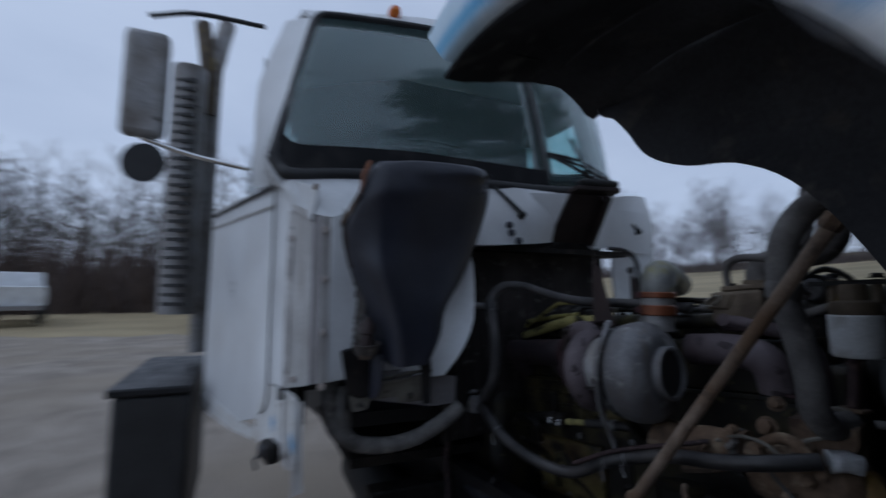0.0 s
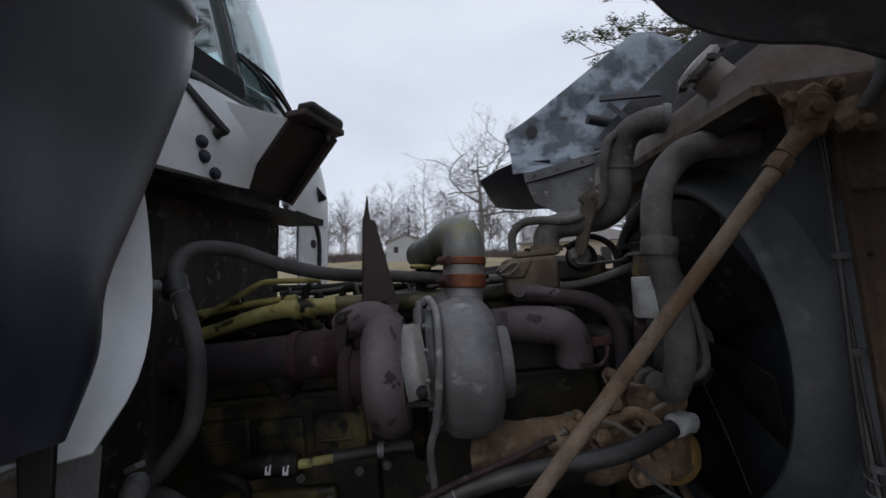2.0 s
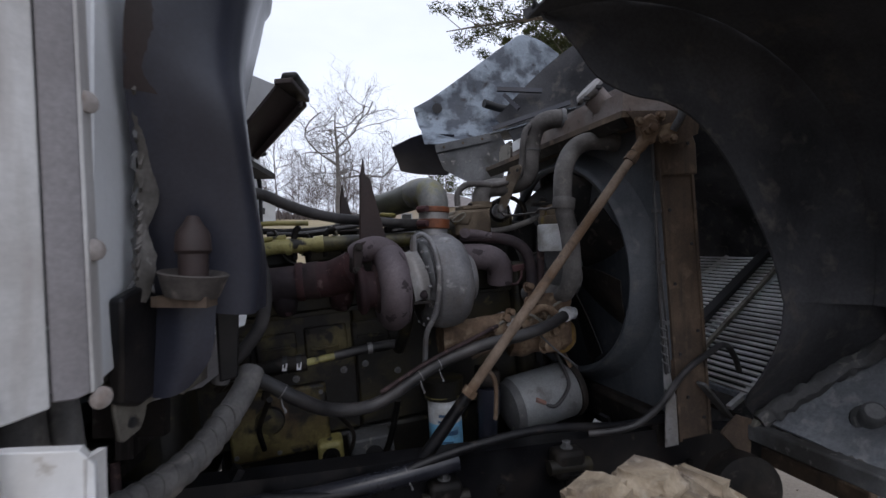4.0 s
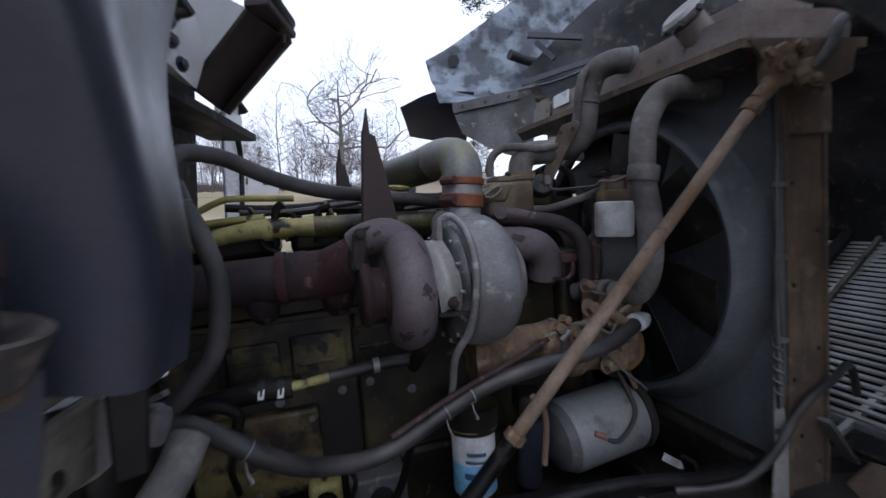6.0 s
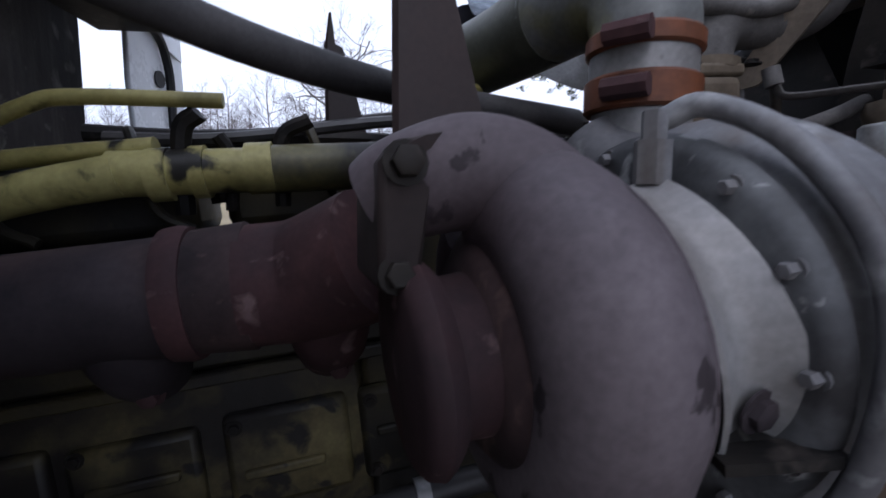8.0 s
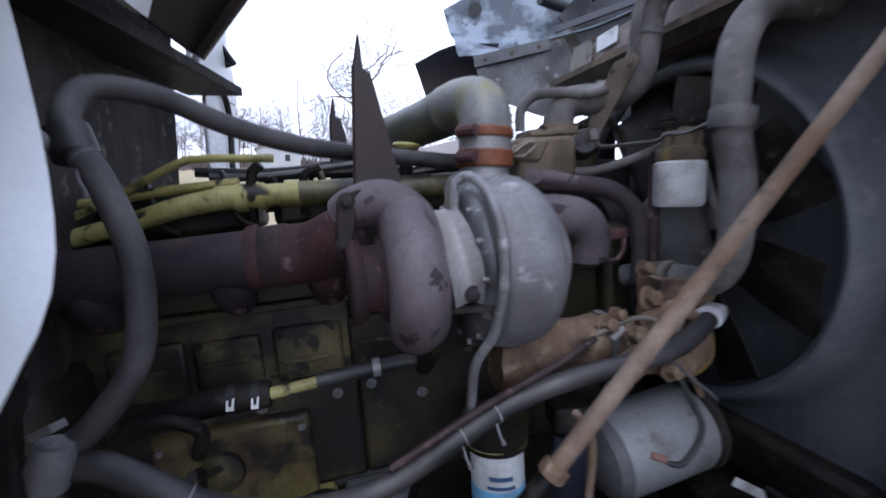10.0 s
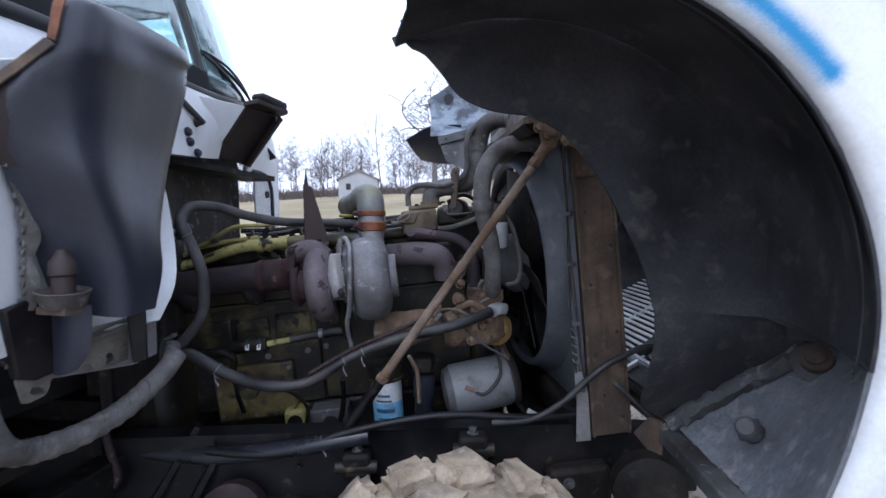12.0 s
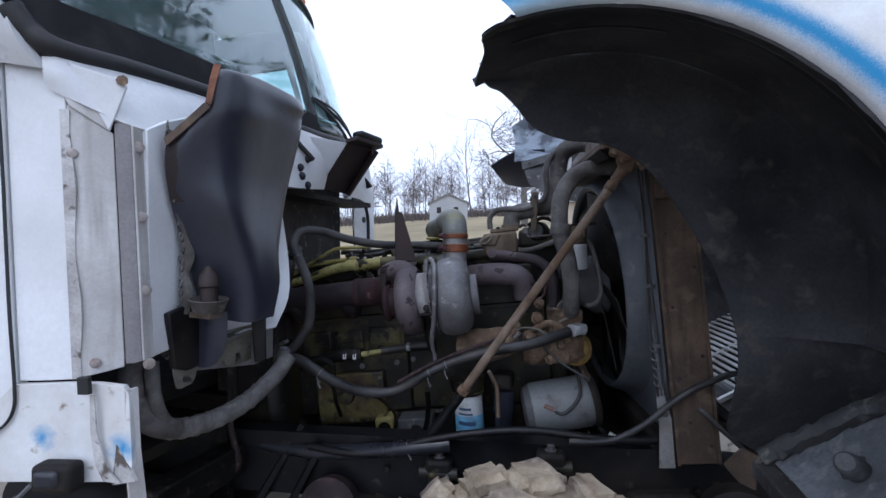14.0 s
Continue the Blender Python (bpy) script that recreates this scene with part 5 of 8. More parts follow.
part("housing", box((-2.42, -0.385, 2.26), (-2.34, -0.205, 2.76)), "silver", mirror, bevel=0.03)
part("arm", tube([(-2.36, 0.2, 2.9), (-2.36, -0.1, 2.89), (-2.38, -0.3, 2.84)], 0.012, n=8), "black", mirror)
part("arm", tube([(-2.34, 0.16, 2.155), (-2.36, -0.1, 2.2), (-2.38, -0.3, 2.26)], 0.012, n=8), "chrome", mirror)
part("spot_mirror", lathe([(0, 0.0), (0.0, 0.09), (-0.03, 0.08), (-0.05, 0.0)], (-2.36, -0.28, 2.14), (1, 0, 0), n=20), "black", mirror)
swing(stack, (-3.3, -0.2), 0, (0, -0.14, 0))
swing(mirror, (-2.35, -0.3), 0, (0, -0.125, 0.03))
tank = thing("step_box", (-3.1, -0.3, 0.3), "black steel battery and step box below the cab door", "step box")
part("body", box((-3.6, -0.40, 0.35), (-2.55, -0.075, 1.10)), "black", tank, bevel=0.02)
part("lid", box((-3.62, -0.42, 1.10), (-2.53, -0.07, 1.14)), "frame", tank, bevel=0.01)
swing(tank, (-3.1, -0.3), 0, (0, -0.10, 0))

# ---- the tilted hood ----
hood = thing("tilted_hood", (0.1, 1.5, 0.9), "white truck hood tilted forward with black fender liners", "truck hood")
AC = Vector((-0.60, 0, 1.42))


def arc(a, r, y):
    return Vector((AC.x + r * math.cos(radians(a)), y, AC.z + r * math.sin(radians(a))))


def flare(a):
    """The arch opens a little wider towards its lower end."""
    return 0.008 * max(0.0, min(1.0, (20 - a) / 20)) + 0.018 * (max(0.0, -12 - a) / 17) ** 1.5


def fender(y, s, name):
    """Outer skin of one wheel arch: a rounded lip, a bulging face and the roll to the top."""
    rows = []
    for f in np.linspace(0, 1, 44):
        row = []
        for r, dy in ((0.593, 0.002), (0.596, -0.012), (0.610, -0.018), (0.636, -0.018), (0.70, -0.012), (0.78, 0.03), (0.85, 0.12), (0.89, 0.3)):
            last = 97 + 60 * min(r - 0.593, 0.2)
            row.append(arc(-58 + (last + 58) * f, r + flare(-58 + (last + 58) * f), y + dy * s))
        rows.append(row)
    return part(name, sheet(rows, 0.005), "fender", hood, "white fender with a rounded lip and a blue spray stripe", smooth=60)


fender(0.35, 1, "near_fender")


def liner_row(f):
    """One ring of the barrel; f runs from the lip to the inner wall."""
    y, r, end = 0.354 + 0.493 * f, 0.588 + 0.075 * math.sin(2.6 * f) + 0.05 * f * f + 0.024 * f, 101 + 12 * f + 1.2 * math.sin(7 * f)
    return [arc(a, r + flare(a) * (1 - f), y) + Vector((0.004, 0.004, 0.004)) * noise.noise(Vector((a * 0.2, y * 20, 0))) for a in np.linspace(-9, end, 46)]


BARREL = [liner_row(f) for f in np.linspace(0, 1, 17)]
EDGE = [Vector((-0.03, 1.105, 0.905)), Vector((0.05, 1.06, 0.985)), Vector((0.15, 1.0, 1.09)), Vector((0.27, 0.925, 1.21)), Vector((0.43, 0.83, 1.37))]
part("liner_barrel", sheet(BARREL, 0.006), "liner", hood, "black textured fender liner", smooth=70)
CUT = [(-0.865, 2.11), (-0.84, 2.06), (-0.80, 2.035), (-0.755, 1.985), (-0.70, 1.915), (-0.61, 1.872), (-0.51, 1.853), (-0.42, 1.80), (-0.34, 1.70), (-0.272, 1.58), (-0.215, 1.45), (-0.18, 1.32)]
last = BARREL[-1]
OUT = [last[-1 - round(k * (len(last) - 1) / (len(CUT) - 1))] + Vector((0, 0.004, 0)) for k in range(len(CUT))]
rows = [[(x, 0.835, z) for x, z in CUT], [((x + o.x) / 2, 0.865, (z + o.z) / 2) for (x, z), o in zip(CUT, OUT)], [o for o in OUT], [o + (o - Vector((AC.x, o.y, AC.z))).normalized() * 0.03 for o in OUT]]
part("liner_wall", sheet(smooth_rows(rows, 4), 0.006), "liner", hood, "black inner fender wall", smooth=70)
LOW = [(-0.18, 0.835, 1.32), (-0.172, 0.86, 1.22), (-0.175, 0.92, 1.1), (-0.16, 1.0, 1.0), (-0.04, 1.10, 0.91)]
part("liner_lower", sheet(smooth_rows([[Vector(p) for p in LOW], [Vector(p).lerp(q, 0.5) + Vector((0, 0.02, 0) if p is not LOW[0] else (0, 0.06, -0.02)) for p, q in zip(LOW, [EDGE[4], EDGE[3], EDGE[2], EDGE[1], EDGE[0]])], [EDGE[4], EDGE[3], EDGE[2], EDGE[1], EDGE[0]]], 4), 0.006), "liner", hood, "lower part of the black fender liner", smooth=70)
part("liner_gusset", sheet(smooth_rows([[row[0] for row in BARREL[::8]], [Vector((0.12, 0.5, 1.35)), Vector((0.24, 0.7, 1.33)), Vector((0.37, 0.88, 1.315))]], 4), 0.006), "liner", hood, smooth=70)
part("liner_backing", sheet([[(-0.03, 0.93, 1.40), (0.07, 0.935, 1.44), (0.37, 0.94, 1.48)], [(-0.02, 0.94, 1.28), (0.1, 0.94, 1.28), (0.36, 0.94, 1.30)]], 0.006), "liner", hood)
part("liner_seam", tube([arc(a, 0.672, 0.50) for a in np.linspace(2, 60, 20)], 0.006, n=6, steps=2), "liner", hood)
part("liner_flap", sheet(smooth_rows([[(-0.69, 0.40, 2.035), (-0.775, 0.60, 2.095), (-0.80, 0.73, 2.095), (-0.862, 0.83, 2.12)], [(-0.67, 0.46, 2.05), (-0.75, 0.64, 2.105), (-0.77, 0.75, 2.12), (-0.80, 0.84, 2.14)]], 3), 0.006), "liner", hood)
BANDW = [(a, 0.5 + 0.5 * math.cos(math.pi * (a - 32) / 44)) for a in np.linspace(-10, 74, 34)]
part("liner_band", sheet([[arc(a, 0.588 + 0.118 * f, 0.358 + 0.36 * f) + Vector((-0.003, 0, -0.003)) for f in (0.04, 0.04 + 0.07 * w, 0.04 + 0.15 * w)] for a, w in BANDW], 0.002), "liner_band", hood, "paler dusty band inside the fender lip", smooth=60)
part("liner_rib", tube([arc(a, 0.668, 0.62) for a in np.linspace(70, 101, 14)], 0.005, n=6, steps=2), "liner", hood)
part("far_side_wall", slab([(-0.1, 2.78, 0.9), (-0.1, 2.78, 2.2), (0.4, 2.78, 2.3), (1.1, 2.78, 1.9), (1.15, 2.78, 0.9)], (0, 0.01, 0)), "liner", hood)
part("hood_shell", sheet(smooth_rows([[(0.0, 0.6, 2.15), (0.1, 1.0, 2.35), (0.12, 1.5, 2.42), (0.1, 2.1, 2.35), (0.0, 2.5, 2.15)], [(0.35, 0.5, 2.0), (0.55, 1.0, 2.2), (0.6, 1.5, 2.25), (0.55, 2.1, 2.2), (0.35, 2.6, 2.0)], [(0.75, 0.5, 1.75), (1.0, 1.0, 1.85), (1.05, 1.5, 1.87), (1.05, 2.1, 1.85), (1.0, 2.8, 1.75)], [(0.95, 0.5, 1.3), (1.14, 1.0, 1.34), (1.16, 1.5, 1.34), (1.14, 2.1, 1.34), (1.14, 2.8, 1.34)]], 4), 0.01), "liner", hood, "dark inside of the tilted hood")
# slab added to keep light out of the hood's near side
part("near_side_wall", slab([(0.17, 0.87, 1.25), (0.13, 0.87, 1.75), (-0.02, 0.87, 1.98), (0.0, 0.6, 2.15), (0.35, 0.55, 2.0), (0.75, 0.55, 1.75), (0.95, 0.55, 1.45), (0.5, 0.7, 1.25)], (0, 0.01, 0)), "liner", hood)
# far fender seen from inside: a rolled flaking skin, a dark flap and a pale stiffener
FT = [(-1.117, 2.415), (-0.99, 2.49), (-0.8, 2.63), (-0.6, 2.78), (-0.45, 2.89), (-0.376, 2.93), (-0.25, 2.90), (-0.12, 2.82)]
FB = [(-1.074, 2.235), (-0.95, 2.215), (-0.80, 2.20), (-0.62, 2.185), (-0.48, 2.19), (-0.40, 2.22), (-0.28, 2.30), (-0.15, 2.40)]
rows = [[(x + 0.02, 2.86, z - 0.02) for x, z in FT], [(x, 2.78, z) for x, z in FT], [(0.65 * x + 0.35 * u, 2.77, 0.65 * z + 0.35 * w) for (x, z), (u, w) in zip(FT, FB)], [(0.3 * x + 0.7 * u, 2.73, 0.3 * z + 0.7 * w) for (x, z), (u, w) in zip(FT, FB)], [(u, 2.64, w) for u, w in FB]]
EYE_SIDE = Vector((-1.0, 0.1, 1.53))
rows = [[EYE_SIDE + (Vector(p) - EYE_SIDE) * 1.045 for p in row] for row in rows]
part("far_fender", sheet(smooth_rows(rows, 4), 0.008), "flake", hood, "far fender with flaking grey paint inside", smooth=60)
LEDGE = [(-1.06, 2.62, 2.14), (-0.93, 2.56, 2.135), (-0.82, 2.53, 2.15), (-0.66, 2.49, 2.19), (-0.52, 2.47, 2.22), (-0.42, 2.45, 2.25), (-0.29, 2.42, 2.30), (-0.15, 2.38, 2.33)]
part("fender_ledge", sheet(smooth_rows([[Vector(p) + Vector((0, 0, 0.004)) for p in rows[-1]], [Vector(p).lerp(Vector(q), 0.5) + Vector((0, 0, -0.012)) for p, q in zip(rows[-1], LEDGE)], [Vector(q) for q in LEDGE]], 3), 0.006), "flake", hood, "dark inward ledge of the far fender", smooth=60)
part("far_flap", sheet(smooth_rows([[(-1.276, 2.84, 2.172), (-1.085, 2.79, 2.250), (-0.86, 2.69, 2.232)], [(-1.25, 2.92, 2.125), (-1.06, 2.86, 2.15), (-0.86, 2.76, 2.14)], [(-1.212, 3.12, 2.062), (-1.06, 3.02, 2.02), (-0.88, 2.86, 1.99)]], 3), 0.008), "plastic", hood, "dark flap of the far fender")
part("far_stiffener", sheet(smooth_rows([[(-0.993, 2.565, 2.10), (-0.85, 2.54, 2.135), (-0.60, 2.48, 2.19)], [(-0.97, 2.55, 2.03), (-0.80, 2.53, 2.03), (-0.56, 2.47, 2.07)], [(-0.945, 2.53, 1.965), (-0.78, 2.50, 1.88), (-0.60, 2.46, 1.82)]], 3), 0.006), "fibre", hood, "pale riveted stiffener panel")
part("stiffener_strip", beam((-0.995, 2.55, 2.10), (-0.66, 2.485, 2.165), 0.012, 0.05), "fibre", hood)
for f in (0.15, 0.5, 0.85):
    q = Vector((-0.995, 2.543, 2.10)).lerp(Vector((-0.66, 2.478, 2.165)), f)
    part("strip_rivet", lathe([(0, 0.009), (0.004, 0.008), (0.006, 0)], q, (0, -1, 0), n=10), "rust", hood)
part("fender_hole", lathe([(0, 0.035), (0.004, 0.035), (0.004, 0)], (-0.962, 2.858, 2.452), (0, -1, -0.1), n=16), "black", hood)
part("far_liner", sheet(smooth_rows([[(-0.62, 2.52, 2.29), (-0.3, 2.5, 2.62), (0.0, 2.4, 2.82), (0.3, 2.3, 2.9)], [(-0.52, 2.48, 2.15), (-0.2, 2.42, 2.3), (0.1, 2.35, 2.45), (0.4, 2.3, 2.5)], [(-0.5, 2.48, 1.85), (-0.2, 2.42, 1.8), (0.1, 2.4, 1.8), (0.5, 2.4, 1.8)]], 3), 0.008), "liner", hood, "black far fender liner")
for pts in (((-0.58, 2.45, 2.42), (-0.5, 2.40, 2.32)), ((-0.62, 2.47, 2.46), (-0.35, 2.42, 2.44)), ((-0.66, 2.42, 2.20), (-0.2, 2.35, 2.35))):
    part("stay", beam(pts[0], pts[1], 0.025, 0.025), "plastic", hood)
part("drain_tube", tube([(-0.655, 2.72, 2.452), (-0.56, 2.76, 2.44), (-0.48, 2.79, 2.435)], 0.028, n=14), "black", hood)
hinge = thing("pivot_beam", (0.0, 1.08, 0.85), "rusty steel hood hinge beam on the frame end", "hinge")
part("beam", beam((-0.05, 1.10, 0.868), (-0.058, 0.46, 0.925), 0.055, 0.05), "fibre", hinge, bevel=0.006)
bm = tube([(-0.022 - 0.012 * f, 1.06 - 0.58 * f, 0.884 + 0.052 * f) for f in np.linspace(0, 1, 9)], 0.010, n=7, steps=8)
for v in bm.verts:
    v.co += Vector((0.008, 0.010, 0.007)) * noise.noise(v.co * 60)
part("crust", bm, "seal", hinge, "pale crusty edge of old sealant")
part("bracket", slab([(-0.150, 1.126, 0.855), (-0.104, 1.108, 0.920), (-0.062, 1.092, 0.908), (-0.068, 1.092, 0.800), (-0.10, 1.105, 0.795)], (0.004, 0.014, 0)), "rust", hinge, "slanted rust-stained bracket plate", bevel=0.004)
part("pin_block", box((-0.073, 1.070, 0.884), (-0.047, 1.09, 0.912), turn=Euler((0, 0.5, 0)).to_matrix()), "primer", hinge, bevel=0.003)
part("pin", lathe([(-0.03, 0.012), (0.02, 0.012), (0.024, 0.008), (0.024, 0)], (-0.035, 1.072, 0.894), (1, -0.3, 0.1), n=16), "black", hinge, "black steel pivot pin")
part("stay", beam((-0.21, 1.14, 1.02), (-0.075, 1.185, 0.884), 0.032, 0.012), "fibre", hinge, "pale grey hinge stay", bevel=0.003)
part("hood_frame", beam(EDGE[0] + Vector((0, -0.01, -0.015)), EDGE[4] + Vector((0, -0.01, -0.015)), 0.04, 0.045), "rust", hood, "rust-streaked hood frame below the sealant")
bm = tube([q + Vector((-0.028, -0.035, 0.012)) for q in EDGE], 0.026, n=8, steps=12)
for v in bm.verts:
    v.co += Vector((0.014, 0.014, 0.018)) * noise.noise(v.co * 34)
part("frame_sealant", bm, "fibre", hood, "lumpy grey sealant on the hood frame")
RIM = [arc(a, 0.599 + flare(a), 0.357) for a in (-57, -44, -31, -18, -5)]
MID = [a.lerp(b, 0.45) + Vector((0.05, 0.03, -0.05)) for a, b in zip(EDGE, RIM)]
MID[0] = Vector((-0.035, 0.75, 0.90))
part("front_panel", sheet(smooth_rows([EDGE, MID, RIM], 4), 0.008), "dusty_panel", hood, "dusty grey inside of the hood front", smooth=60)
part("panel_stud", lathe([(0, 0.045), (0.015, 0.043), (0.025, 0.03), (0.11, 0.027), (0.12, 0.02), (0.12, 0)], (0.095, 0.86, 0.985), (-0.6, -0.65, 0.5), n=16), "fibre", hood)
bump = thing("rubber_bumper", (0.27, 0.87, 1.2), "rust-stained round rubber bumper in the hood", "bumper")
part("base", lathe([(0, 0.055), (0.015, 0.058), (0.022, 0.045), (0.022, 0)], (0.234, 0.853, 1.188), (-0.55, -0.6, 0.6), n=24), "fibre", bump)
part("pad", lathe([(0.022, 0.030), (0.024, 0.038), (0.046, 0.036), (0.05, 0.024), (0.058, 0.022), (0.058, 0)], (0.234, 0.853, 1.188), (-0.55, -0.6, 0.6), n=24), "rust", bump)
# grille lying in the tilted hood
grille = thing("front_grille", (0.5, 1.6, 1.0), "bright slatted metal grille in the tilted hood", "grille")
for k in range(2, 32):
    x = 0.14 + 0.0305 * k
    z = 0.865 + 0.58 * (x - 0.14)
    part("slat", box((x - 0.009, 0.95, z - 0.004), (x + 0.009, 2.75, z + 0.004), turn=Euler((0, -0.25, 0)).to_matrix()), "mesh", grille)
for y in (0.95, 1.4, 1.85, 2.3, 2.75):
    part("stile", beam((0.12, y, 0.84), (1.12, y, 1.42), 0.02, 0.02), "mesh", grille)
part("backing", slab([(0.12, 0.95, 0.83), (1.12, 0.95, 1.41), (1.12, 2.75, 1.41), (0.12, 2.75, 0.83)], (0.01, 0, -0.02)), "grease", grille)
part("cross_bar", beam((0.20, 1.83, 0.935), (1.10, 2.02, 1.455), 0.05, 0.03), "black", grille)
part("corner_trim", beam((0.20, 1.70, 0.92), (1.10, 1.89, 1.44), 0.018, 0.02), "primer", grille, "thin pale edging strip")
bumper = thing("front_cross_panel", (0.1, 1.8, 0.6), "blue-grey front valance panel below the grille", "panel")
part("valance", box((0.185, 0.95, 0.70), (0.205, 2.75, 0.892)), "dusty_panel", bumper, bevel=0.006)
part("rusty_rail", box((0.16, 0.95, 0.665), (0.22, 2.75, 0.725)), "rust", bumper, bevel=0.006)
# unseen tank and sheet added to stop light reaching the ground underneath
block_tank = thing("fuel_tank", (-2.8, 2.3, 0.3), "added unseen tank blocking light below the far side of the cab", "tank")
part("shell", lathe([(-0.6, 0.0), (-0.59, 0.24), (-0.56, 0.28), (0.56, 0.28), (0.59, 0.24), (0.6, 0)], (-2.75, 2.28, 0.55), (1, 0, 0), n=32), "black", block_tank)
for x in (-3.1, -2.4):
    part("tank_strap", lathe([(-0.03, 0.284), (0.03, 0.284), (0.03, 0.276), (-0.03, 0.276)], (x, 2.28, 0.55), (1, 0, 0), n=32, closed=True), "frame", block_tank)
part("far_splash", box((-2.1, 2.05, 0.3), (-1.1, 2.08, 1.0)), "liner", block_tank)


# ---- engine: leaning back by the driveline's angle ----
LEAN = 0.095
PIVOT = Vector((-1.3, 1.5, 1.3))


def leaned(bm):
    bmesh.ops.rotate(bm, verts=bm.verts, cent=PIVOT, matrix=Matrix.Rotation(-math.atan(LEAN), 3, "Y"))
    return bm


def lift(x, z):
    """Height z at the pivot's place carried along the lean."""
    return z + LEAN * (x - PIVOT.x)


engine = thing("diesel_engine", (-1.3, 1.6, 0.7), "oily yellow-painted diesel engine block, toned dark for grease and shade", "engine")
part("block", leaned(box((-1.98, 1.46, 0.80), (-1.40, 1.74, 1.26))), "block", engine, bevel=0.01)
# front half near-black instead of yellow, below the turbo and pump
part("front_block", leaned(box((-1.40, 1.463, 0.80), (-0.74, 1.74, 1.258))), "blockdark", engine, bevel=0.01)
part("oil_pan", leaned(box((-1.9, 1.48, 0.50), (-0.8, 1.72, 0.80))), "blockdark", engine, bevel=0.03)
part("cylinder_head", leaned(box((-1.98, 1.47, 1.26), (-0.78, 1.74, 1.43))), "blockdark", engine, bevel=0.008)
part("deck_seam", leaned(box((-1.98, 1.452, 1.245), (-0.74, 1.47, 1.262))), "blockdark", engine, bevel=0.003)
rng = random.Random(8)
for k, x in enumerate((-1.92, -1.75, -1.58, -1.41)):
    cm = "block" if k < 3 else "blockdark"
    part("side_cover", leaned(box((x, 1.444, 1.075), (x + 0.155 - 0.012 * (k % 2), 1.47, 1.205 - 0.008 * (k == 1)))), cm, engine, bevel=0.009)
    part("cover_rib", leaned(box((x + 0.02, 1.436, 1.14 - 0.02 * (k == 2)), (x + 0.12, 1.45, 1.152 - 0.02 * (k == 2)))), cm, engine, bevel=0.003)
    for zz in (1.09, 1.19):
        part("cover_bolt", leaned(bolt((x + 0.015, 1.444, zz), (0, -1, 0), 0.007)), "grease", engine)
part("lower_cover", leaned(box((-1.86, 1.425, 0.76), (-1.52, 1.47, 1.0))), "cover", engine, bevel=0.012)
part("cover_boss", leaned(lathe([(0, 0.05), (0.012, 0.046), (0.016, 0.03), (0.016, 0)], (-1.72, 1.425, 0.90), (0, -1, 0), n=24)), "block", engine)
for x, z in ((-1.84, 0.79), (-1.7, 0.78), (-1.54, 0.79), (-1.84, 0.97), (-1.54, 0.97), (-1.62, 1.03), (-1.45, 1.035), (-1.37, 1.045), (-1.25, 1.0)):
    part("block_bolt", leaned(bolt((x, 1.43, z), (0, -1, 0), 0.009)), "alu", engine)
part("mount_pad", leaned(box((-1.46, 1.36, 0.66), (-1.30, 1.47, 0.79))), "fibre", engine, bevel=0.008)
part("mount_hole", leaned(lathe([(0, 0.034), (0.004, 0.034), (0.004, 0)], (-1.375, 1.36, 0.73), (0, -1, 0), n=20)), "black", engine)
part("yellow_lug", leaned(box((-1.57, 1.37, 0.68), (-1.48, 1.47, 0.80))), "yellow", engine, bevel=0.015)
part("lug_bolt", leaned(bolt((-1.525, 1.37, 0.75), (0, -1, 0), 0.022, 0.016)), "grease", engine)
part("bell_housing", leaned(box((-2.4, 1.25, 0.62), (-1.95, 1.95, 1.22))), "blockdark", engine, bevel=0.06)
# front cover, far side clutter and flywheel housing, near-black to fill dark gaps
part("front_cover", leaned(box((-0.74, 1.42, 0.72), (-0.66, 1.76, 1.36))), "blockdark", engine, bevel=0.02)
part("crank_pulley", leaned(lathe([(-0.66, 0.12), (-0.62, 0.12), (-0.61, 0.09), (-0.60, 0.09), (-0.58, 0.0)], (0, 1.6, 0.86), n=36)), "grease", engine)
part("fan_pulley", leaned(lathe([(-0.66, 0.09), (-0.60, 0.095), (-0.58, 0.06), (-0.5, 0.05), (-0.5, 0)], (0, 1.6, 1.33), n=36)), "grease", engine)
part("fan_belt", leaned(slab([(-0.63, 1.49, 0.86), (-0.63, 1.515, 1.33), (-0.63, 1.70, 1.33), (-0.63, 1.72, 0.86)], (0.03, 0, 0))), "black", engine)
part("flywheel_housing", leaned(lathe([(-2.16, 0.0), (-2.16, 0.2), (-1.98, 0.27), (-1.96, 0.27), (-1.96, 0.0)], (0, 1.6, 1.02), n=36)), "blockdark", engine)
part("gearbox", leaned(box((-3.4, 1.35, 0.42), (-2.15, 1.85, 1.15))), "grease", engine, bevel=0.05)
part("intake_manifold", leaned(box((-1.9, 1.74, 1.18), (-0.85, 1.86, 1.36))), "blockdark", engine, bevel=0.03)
part("air_compressor", leaned(box((-1.2, 1.78, 0.9), (-0.8, 1.92, 1.2))), "grease", engine, bevel=0.03)
